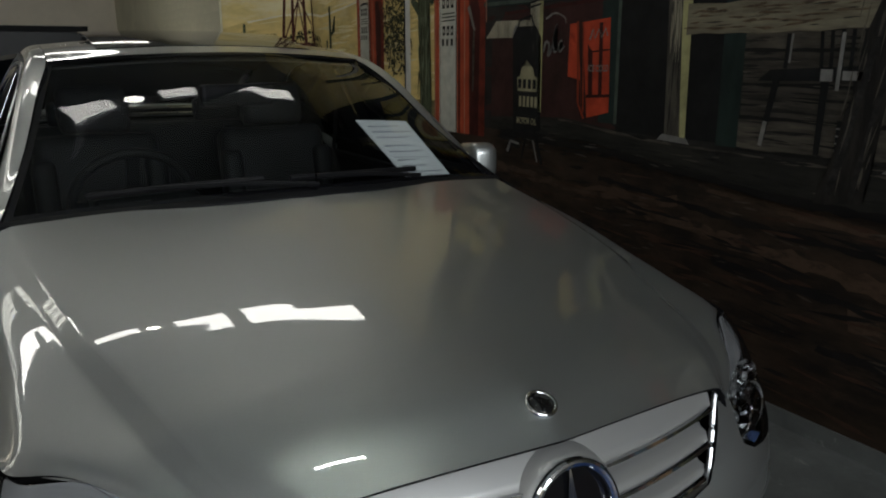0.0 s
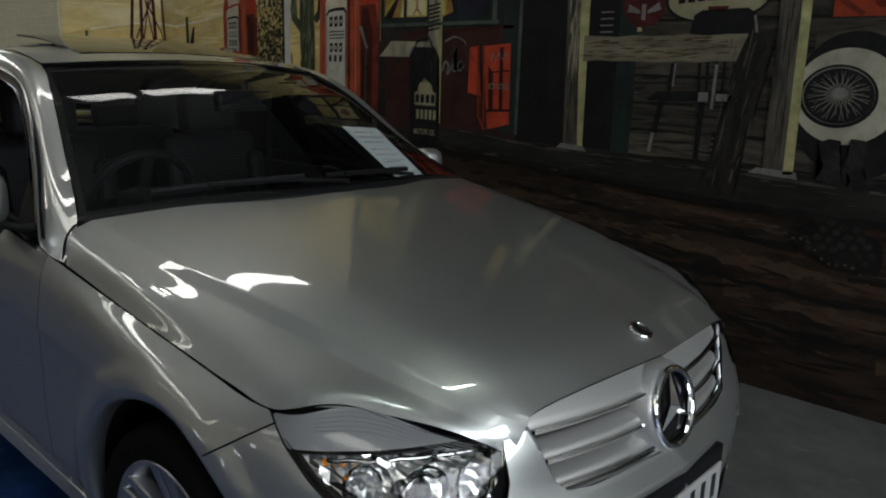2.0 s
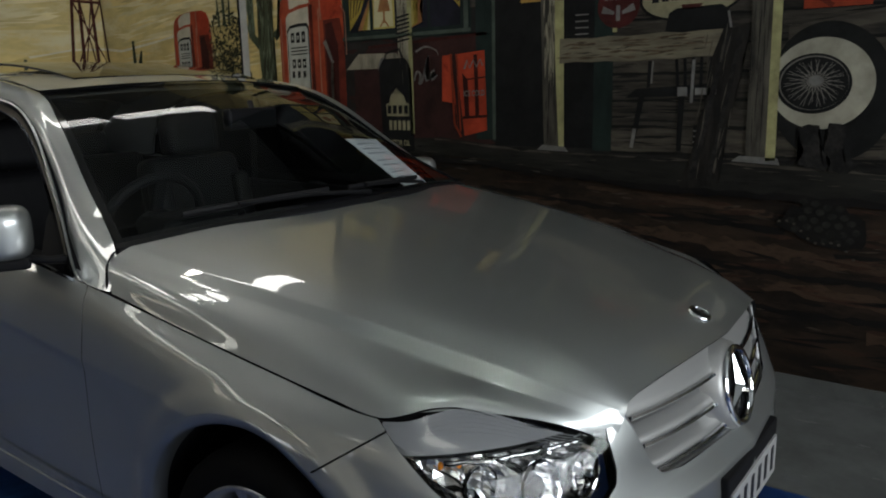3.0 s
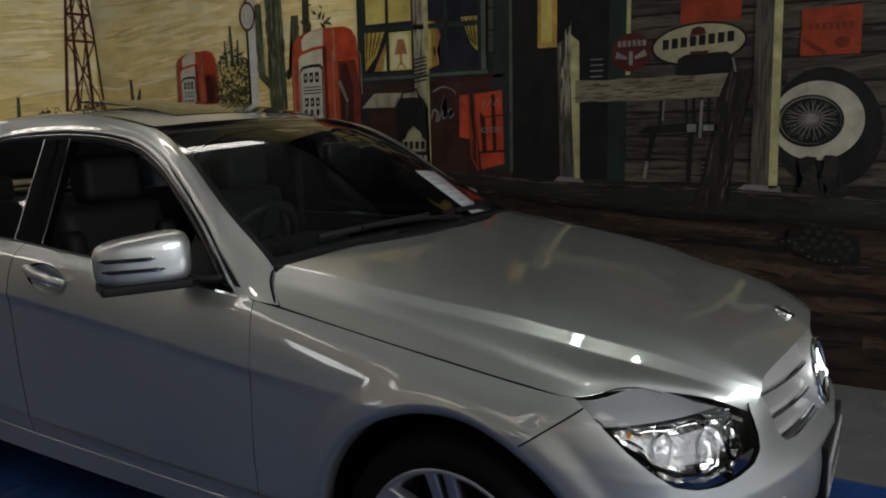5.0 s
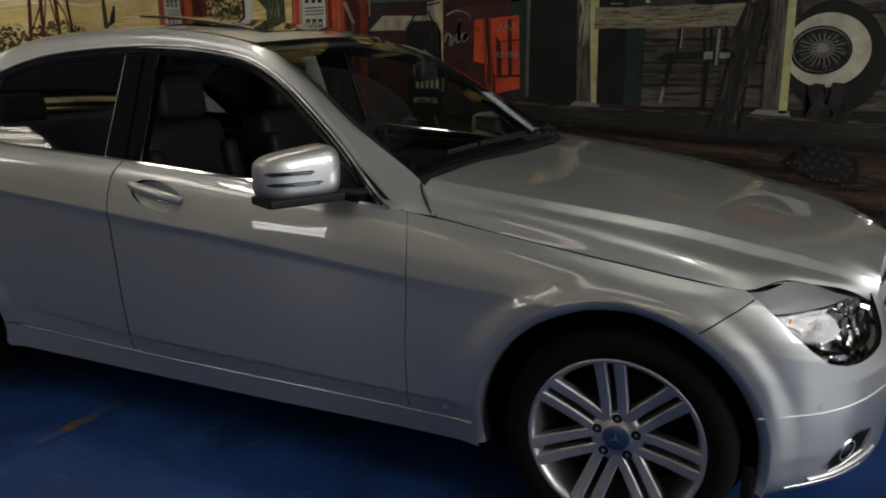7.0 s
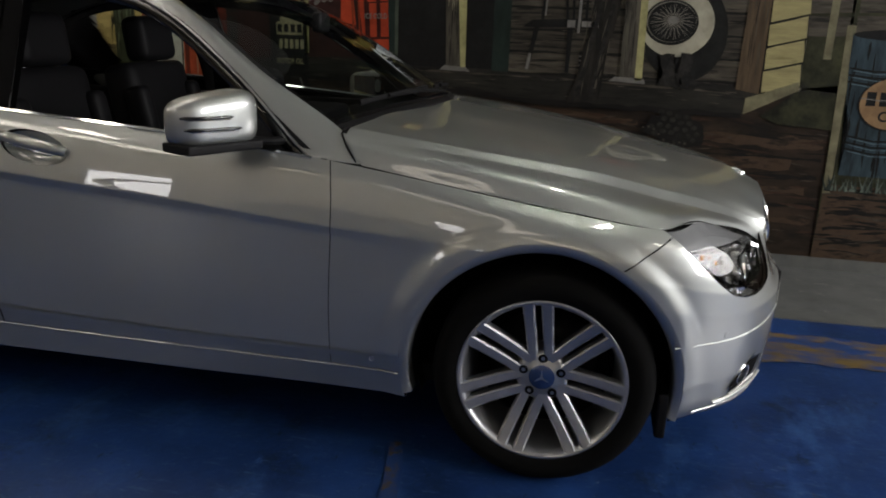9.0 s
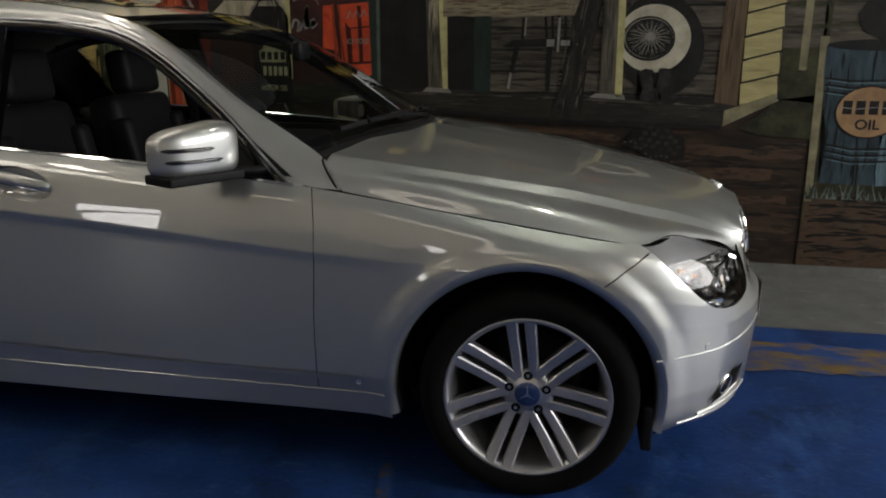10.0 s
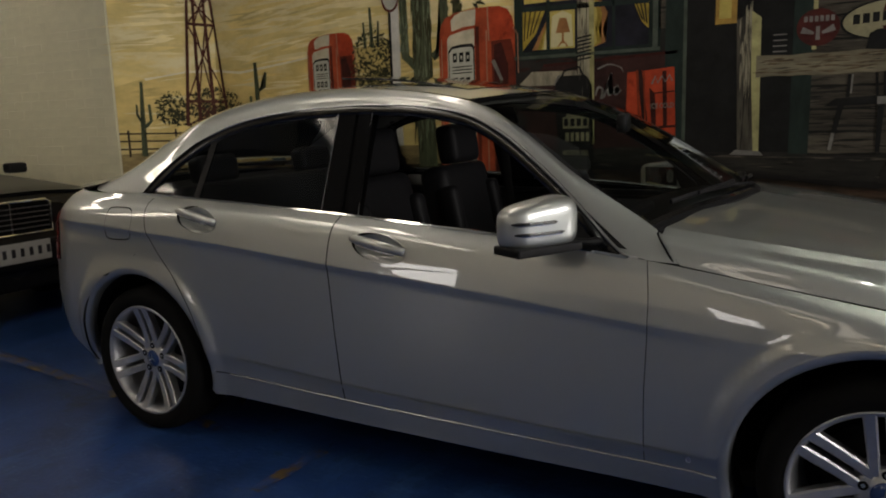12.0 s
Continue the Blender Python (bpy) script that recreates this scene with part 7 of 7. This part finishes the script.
for s in (-1, 1):
    part("rear_shut_line", lay([(-2.70, 1.012), (-2.695, .95), (-2.66, .86), (-2.60, .78), (-2.525, .70), (-2.455, .60), (-2.415, .50), (-2.395, .42), (-2.38, .34)], .004, .0012, 60, s), GAP, car)
    # side crease low on the doors: a slim raised lip
    part("door_lip", lay([(-.50, .338), (-.62, .340), (-1.15, .347), (-1.72, .364), (-2.25, .392)], .012, .006, 60, s, 0.0), PAINT, car, "", True)
part("wing_mark", oriented(lathe([(.001, .002), (.007, .0015), (.008, -.001)], 12, "y", (-.49, -.878, .333)), Matrix()), SATIN, car)
# tail lamp edge
for s in (-1, 1):
    tl = sheet_part("tail_lamp", sheet(BODY, 11.45, 12.9, 3.4, 5.6, 24, 14, (s,), lift=.004, inset=0, thick=.01), REDLENS, car, "red tail lamp")

# door mirrors
def door_mirror(s):
    c = Vector((-.925, s * .955, 1.006))
    a = Vector((-.46, s * .89, 0)).normalized()
    b = Vector((.89, s * .46, 0)).normalized()
    if s > 0:  # the far mirror is folded back against the window
        c = Vector((-1.0, .885, .985))
        a = Vector((-.96, .28, 0)).normalized()
        b = Vector((.28, .96, 0)).normalized()
    bm = bmesh.new()
    n1, n2 = 40, 26
    def sg(v, e):
        return math.copysign(abs(v) ** e, v)
    rings = []
    for i in range(n2 + 1):
        ph = -math.pi / 2 + math.pi * i / n2
        ring = []
        for k in range(n1):
            th = 2 * math.pi * k / n1
            la = .128 * sg(math.cos(ph), .42) * sg(math.cos(th), .50)
            lb = .078 * sg(math.cos(ph), .45) * sg(math.sin(th), .75)
            lz = .070 * sg(math.sin(ph), .50)
            if lb < 0:
                lb *= .45
            lz *= 1.0 - .22 * (la / .128) * (1 if lz > 0 else 0)
            lb *= 1.0 - .12 * (la / .128)
            p = c + a * la + b * lb + Vector((0, 0, lz))
            ring.append(bm.verts.new(p))
        rings.append(ring)
    for r, q in zip(rings, rings[1:]):
        for k in range(n1):
            bm.faces.new((r[k], r[(k + 1) % n1], q[(k + 1) % n1], q[k]))
    bmesh.ops.remove_doubles(bm, verts=bm.verts, dist=1e-5)
    bmesh.ops.recalc_face_normals(bm, faces=bm.faces)
    m = part("door_mirror", bm, PAINT, car, "silver door mirror with indicator slots", True)
    part("mirror_foot", oriented(box(-.116, .122, -.036, .082, -.023, .003, .008, 3), Matrix.Translation(c + Vector((0, 0, -.058))) @ Matrix((a, b, Vector((0, 0, 1)))).transposed().to_4x4()), TRIM, m, "black lower shell")
    part("mirror_arm", sweep([c - a * .07 + Vector((0, 0, -.056)) + b * .02, Vector((-.80, s * .84, .940)), Vector((-.785, s * .805, .938))], [.020, .016, .022], 10, flat=.6), TRIM, m, "black arm")
    for dz, l0, l1 in ((.012, -.02, .118), (-.018, -.045, .112)):
        pts = []
        for k in range(12):
            la = l0 + (l1 - l0) * k / 11
            k2 = max(0.0, 1 - (abs(la) / .128) ** 3.0)
            pts.append(c + a * la + b * (.080 * (k2 ** .30) * (1 - .12 * la / .128) + .0005) + Vector((0, 0, dz + .06 * (la - .03) * 0)))
        part("indicator_slot", sweep(pts, [.0025] + [.0065] * 10 + [.003], 8, flat=.8), GLOSS, m, "black indicator slot", True)
        part("slot_trim", sweep([p + b * .004 + Vector((0, 0, -.005)) for p in pts[1:-1]], .0018, 5), CHROME, m)
    part("mirror_glass", oriented(box(-.092, .085, -.002, .002, -.045, .045, .001), Matrix.Translation(c - b * .034) @ Matrix((a, b, Vector((0, 0, 1)))).transposed().to_4x4()), CHROME, m)


for s in (-1, 1):
    door_mirror(s)

# wiper and cowl
def on_screen(u, w, lift):
    p = SCREENS.at(u, 3 - 3 * min(1, abs(w)))
    return Vector((p[0] + lift * .5, p[1] * (1 if w > 0 else -1), p[2] + lift))


part("cowl", sheet(SCREENS, 0, .06, 0, 3, 4, 30, (-1, 1), lift=.006, inset=0, thick=.01), TRIM, car, "black cowl", True)
part("wiper_arm", sweep([on_screen(.10, .05, .012), on_screen(.16, -.25, .02), on_screen(.20, -.55, .018)], .007, 6), TRIM, car, "black wiper arm")
part("wiper_blade", sweep([on_screen(.22, w, .012) for w in (-.15, -.35, -.55, -.75)], .006, 6, flat=1.5), TRIM, car, "black wiper blade")
part("wiper_arm", sweep([on_screen(.10, .55, .012), on_screen(.14, .3, .02), on_screen(.18, .05, .018)], .007, 6), TRIM, car, "black wiper arm")
part("wiper_blade", sweep([on_screen(.20, w, .012) for w in (.55, .35, .15, -.05)], .006, 6, flat=1.5), TRIM, car, "black wiper blade")

# ---- cabin ----
part("cabin_floor", box(-3.0, -.30, -.74, .74, .22, .27), CARPET, car)
part("bulkhead", box(-.50, -.44, -.72, .72, .25, .93), CARPET, car)
for s in (-1, 1):
    part("door_card", box(-2.75, -.55, s * .755, s * .785, .27, .90, .01), LEATHER, car, "black inner door lining")
    part("door_sill_top", box(-2.72, -.72, s * .745, s * .785, .895, .925, .01), TRIM, car)
bm = bmesh.new()
prof = [(-.47, .945), (-.60, .955), (-.78, .955), (-.90, .93), (-.95, .86), (-.92, .70), (-.85, .55)]
rows = [[bm.verts.new((x - .03 * (1 - (2 * f - 1) ** 2), -.72 + 1.44 * f, z + .012 * math.sin(math.pi * f))) for x, z in prof] for f in [i / 16 for i in range(17)]]
for r, q in zip(rows, rows[1:]):
    for k in range(len(prof) - 1):
        bm.faces.new((r[k], q[k], q[k + 1], r[k + 1]))
bmesh.ops.recalc_face_normals(bm, faces=bm.faces)
dash = part("dashboard", bm, LEATHER, car, "black dashboard", True)
part("instrument_hood", box(-.93, -.76, -.52, -.22, .93, 1.0, .03, 3), LEATHER, dash)
M = Matrix.Translation((-1.07, -.37, .93)) @ pose(0, 0, 0, 0, -66, 0)
wheel_rim = part("steering_wheel", oriented(lathe([(.182 + .016 * math.cos(a), .016 * math.sin(a)) for a in [2 * math.pi * k / 10 for k in range(10)]], 48, "z", closed=True), M), LEATHER, car, "black leather steering wheel", True)
part("steering_boss", oriented(lathe([(.001, .012), (.06, .008), (.075, -.02)], 24, "z"), M), TRIM, wheel_rim, "", True)
for a in (0, 180, 270):
    part("steering_spoke", oriented(box(.05, .175, -.02, .02, -.012, .004, .004), M @ pose(0, 0, 0, 0, 0, a)), TRIM, wheel_rim)


def cushion(sx, sy, sz, r, puff=0.0):
    bm = box(-sx / 2, sx / 2, -sy / 2, sy / 2, -sz / 2, sz / 2, r, 4)
    return bm


def seat(x, y):
    st = part("seat_base", oriented(cushion(.52, .50, .16, .06), pose(x + .24, y, .47, 0, -6, 0)), LEATHER, car, "black leather front seat", True)
    part("backrest", oriented(cushion(.15, .48, .64, .06), pose(x - .02, y, .76, 0, -12, 0)), LEATHER, st, "", True)
    for k in (-1, 1):
        part("bolster", oriented(cushion(.10, .09, .50, .04), pose(x + .05, y + k * .21, .74, 0, -12, 0)), LEATHER, st, "", True)
    part("headrest", oriented(cushion(.11, .27, .19, .045), pose(x - .055, y, 1.175, 0, -8, 0)), LEATHER, st, "", True)
    for k in (-.065, .065):
        part("headrest_post", sweep([(x - .045, y + k, 1.02), (x - .055, y + k, 1.12)], .0065, 8), CHROME, st, "chrome post")


for y in (-.37, .37):
    seat(-1.83, y)
rear = part("rear_bench", box(-2.62, -2.15, -.64, .64, .40, .56, .05, 3), LEATHER, car, "black leather rear bench", True)
part("rear_backrest", oriented(cushion(.16, 1.28, .58, .06), pose(-2.68, 0, .76, 0, -14, 0)), LEATHER, rear, "", True)
for y in (-.36, .36):
    part("rear_headrest", oriented(cushion(.10, .25, .13, .04), pose(-2.80, y, 1.10, 0, -10, 0)), LEATHER, rear, "", True)
part("parcel_shelf", box(-3.14, -2.74, -.62, .62, 1.0, 1.03), CARPET, car)
part("centre_console", box(-1.75, -.90, -.11, .11, .30, .60, .03), LEATHER, car)
M = Matrix.Translation((-.93, -.05, 1.268)) @ pose(0, 0, 0, 0, 0, 12)
part("rear_view_mirror", oriented(box(-.018, .018, -.125, .125, -.035, .035, .014, 3), M), TRIM, car, "black rear-view mirror", True)
part("mirror_stem", sweep([(-.93, -.04, 1.29), (-.99, 0, 1.318)], .012, 8), TRIM, car)
# grab strap of the far belt
part("seat_belt", sweep([(-1.78, .66, 1.28), (-1.72, .60, .95), (-1.66, .58, .62)], .024, 6, flat=.12), CARPET, car, "black seat belt")

# ---- the sheet behind the windscreen ----
corners = [Vector((-.615, .405, 1.004)), Vector((-.657, .602, .988)), Vector((-.882, .537, 1.170)), Vector((-.843, .325, 1.186))]
bm = bmesh.new()
f = bm.faces.new([bm.verts.new(c) for c in corners])
f.normal_update()
nrm = f.normal if f.normal.z > 0 else -f.normal
r = bmesh.ops.extrude_face_region(bm, geom=[f])
for v in r["geom"]:
    if isinstance(v, bmesh.types.BMVert):
        v.co -= nrm * .0012
bmesh.ops.recalc_face_normals(bm, faces=bm.faces)
for v in bm.verts:
    v.co += nrm * .012
sheet_ob = finish("price_sheet", bm, PAPER)
tagged(sheet_ob, "white printed sheet fixed inside the windscreen", "notice")
rng = random.Random(11)
o, ex, ez = corners[3], corners[2] - corners[3], corners[0] - corners[3]
for k in range(17):
    v = .12 + .047 * k
    if k in (5, 11):
        continue
    a, b = .10, .10 + rng.uniform(.4, .8)
    pts = [o + ex * a + ez * v, o + ex * b + ez * v, o + ex * b + ez * (v + .016), o + ex * a + ez * (v + .016)]
    bm = bmesh.new()
    bm.faces.new([bm.verts.new(p + nrm * .0136) for p in pts])
    part("print_bar", bm, INK, sheet_ob)
bm = bmesh.new()
pts = [o + ex * u + ez * v for u, v in ((.36, -.03), (.56, -.03), (.56, .02), (.36, .02))]
bm.faces.new([bm.verts.new(p + nrm * .0138) for p in pts])
part("tape", bm, PAPER, sheet_ob)


# ---- the black saloon behind ----
def black_car():
    c = thing("black_car", "old black saloon car with an upright chrome grille", "car", (-5.10, 0.0, 0))
    N = Skin([
        [(.02, 0, .30), (.03, 0, .45), (0, 0, .62), (-.03, 0, .80), (-.06, 0, .855)],
        [(0, .40, .30), (.01, .41, .45), (-.01, .41, .62), (-.03, .41, .79), (-.07, .40, .850)],
        [(-.06, .72, .30), (-.05, .73, .45), (-.05, .73, .62), (-.06, .72, .77), (-.10, .70, .825)],
        [(-.22, .81, .28), (-.22, .83, .45), (-.22, .84, .62), (-.22, .83, .78), (-.24, .79, .840)],
        [(-1.5, .80, .25), (-1.5, .835, .45), (-1.5, .84, .62), (-1.5, .83, .84), (-1.5, .77, .925)],
        [(-3.2, .80, .25), (-3.2, .835, .45), (-3.2, .84, .62), (-3.2, .82, .86), (-3.2, .74, .945)],
        [(-4.3, .70, .30), (-4.35, .74, .45), (-4.35, .74, .62), (-4.3, .72, .85), (-4.25, .66, .93)],
        [(-4.4, 0, .30), (-4.43, 0, .45), (-4.43, 0, .62), (-4.4, 0, .85), (-4.35, 0, .93)],
    ])
    body = sheet_part("body", sheet(N, 0, 7, 0, 4, 90, 20, (-1, 1), edges="", inset=0, thick=0,
                                    hole=lambda p: p[1] > .6 and (math.hypot(p[0] + .80, p[2] - .31) < .34 or math.hypot(p[0] + 3.46, p[2] - .31) < .34)), BLACKPAINT, c, "black body")
    B = Skin([
        [(-.07, .70, .845), (-.06, .45, .868), (-.05, .22, .880), (-.05, 0, .882)],
        [(-.24, .79, .842), (-.24, .50, .895), (-.24, .25, .912), (-.24, 0, .918)],
        [(-.80, .785, .890), (-.80, .52, .945), (-.80, .26, .962), (-.80, 0, .968)],
        [(-1.36, .77, .922), (-1.30, .52, .985), (-1.24, .26, 1.003), (-1.22, 0, 1.008)],
    ])
    sheet_part("bonnet", sheet(B, 0, 3, 0, 3, 24, 24, (-1, 1), edges="v"), BLACKPAINT, c, "dusty black bonnet")
    G = Skin([
        [(-1.30, .72, .95), (-1.24, .40, 1.0), (-1.22, 0, 1.01)],
        [(-1.85, .56, 1.33), (-1.80, .30, 1.37), (-1.78, 0, 1.38)],
    ])
    sheet_part("windscreen", sheet(G, 0, 1, 0, 2, 8, 16, (-1, 1), edges="", thick=0), TINTED, c)
    R = Skin([
        [(-1.85, .56, 1.335), (-1.80, .30, 1.375), (-1.78, 0, 1.385)],
        [(-2.6, .56, 1.36), (-2.6, .30, 1.40), (-2.6, 0, 1.41)],
        [(-3.2, .55, 1.33), (-3.2, .30, 1.37), (-3.2, 0, 1.38)],
        [(-3.75, .66, .98), (-3.75, .35, 1.0), (-3.75, 0, 1.0)],
    ])
    sheet_part("roof", sheet(R, 0, 3, 0, 2, 24, 12, (-1, 1), edges=""), BLACKPAINT, c)
    for s in (-1, 1):
        S = Skin([[(-1.35, .76, .93), (-1.55, .70, 1.08), (-1.86, .565, 1.33)], [(-2.6, .76, .945), (-2.6, .70, 1.13), (-2.6, .565, 1.355)], [(-3.70, .72, .95), (-3.45, .68, 1.10), (-3.22, .555, 1.325)]])
        sheet_part("side_glass", sheet(S, 0, 2, 0, 2, 16, 8, (s,), edges=""), GLOSS, c)
        part("door_mirror", box(-1.36, -1.26, s * .80, s * .97, .935, 1.02, .03, 3), TRIM, c, "black door mirror")
        part("headlamp", box(-.09, .005, s * .305, s * .60, .63, .78, .012), LENS, c, "rectangular headlamp")
        part("lamp_reflector", box(-.10, -.030, s * .315, s * .57, .64, .77, .010), REFLECTOR, c)
        part("indicator", box(-.16, -.02, s * .63, s * .74, .63, .775, .012), AMBER, c, "amber corner lamp")
        for x in (-.80, -3.46):
            w = part("wheel", lathe([(r, s * y) for r, y in ((.20, .62), (.29, .62), (.305, .66), (.305, .77), (.29, .80), (.20, .80))], 40, "y", (x, 0, .305)), RUBBER, c, "black tyre on a steel wheel", True)
            part("hubcap", lathe([(.001, s * .79), (.15, s * .795), (.20, s * .78)], 32, "y", (x, 0, .305)), SATIN, w, "", True)
    gr = part("grille", box(-.04, .012, -.275, .275, .615, .815, .012), GAP, c, "chrome-framed radiator grille")
    part("grille_frame", sweep([(.02, -.285, .605), (.02, -.29, .80), (.01, -.26, .822), (.01, .26, .822), (.02, .29, .80), (.02, .285, .605), (.02, -.285, .605)], .009, 8), CHROME, gr)
    part("grille_bar", box(.010, .020, -.006, .006, .61, .815), CHROME, gr)
    for k in range(5):
        part("grille_slat", box(.008, .016, -.275, .275, .640 + .034 * k, .646 + .034 * k), SATIN, gr)
    bp = part("bumper", box(-.12, .085, -.78, .78, .36, .55, .05, 3), TRIM, c, "black bumper", True)
    part("apron", box(-.10, .02, -.70, .70, .22, .37, .03), TRIM, c, "", True)
    pl = part("plate", box(.085, .092, -.160, .212, .425, .560, .004), PLATEWHITE, c, "white number plate with dark marks")
    for k in range(6):
        y = -.118 + .062 * k
        part("plate_bar", box(.092, .0935, y - .013, y + .013, .466, .522), PLATEINK, pl)


black_car()


# ---- white painted bricks of the wall beside the mural ----
bm = box(-.114, .114, -.006, .006, -.036, .036, .004, 1)
BRICK = bpy.data.meshes.new("brick")
bm.to_mesh(BRICK)
bm.free()
BRICK.materials.append(WHITEWALL)
rng = random.Random(5)
back = finish("render_coat", box(WEST, -5.354, 1.1046, 1.1185, 0.0, CEIL), WHITEWALL, white, "white painted mortar")
near, rest = 0, bmesh.new()
for j in range(50):
    z = .038 + j * .0765
    for i in range(25):
        x = -5.47 - i * .236 - (.118 if j % 2 else 0)
        y = 1.110 + rng.uniform(-.001, .0008)
        if 12 <= j < 40 and i < 10 and near < 290:
            ob = new("brick", BRICK)
            ob.parent = white
            ob.location = (x, y, z)
            near += 1
        elif z < CEIL - .05:
            box(x - .114, x + .114, y - .006, y + .006, z - .036, z + .036, 0, bm=rest)
ob = finish("brick_rest", rest, WHITEWALL, white)
tagged(ob, "white painted bricks", kind="stuff")
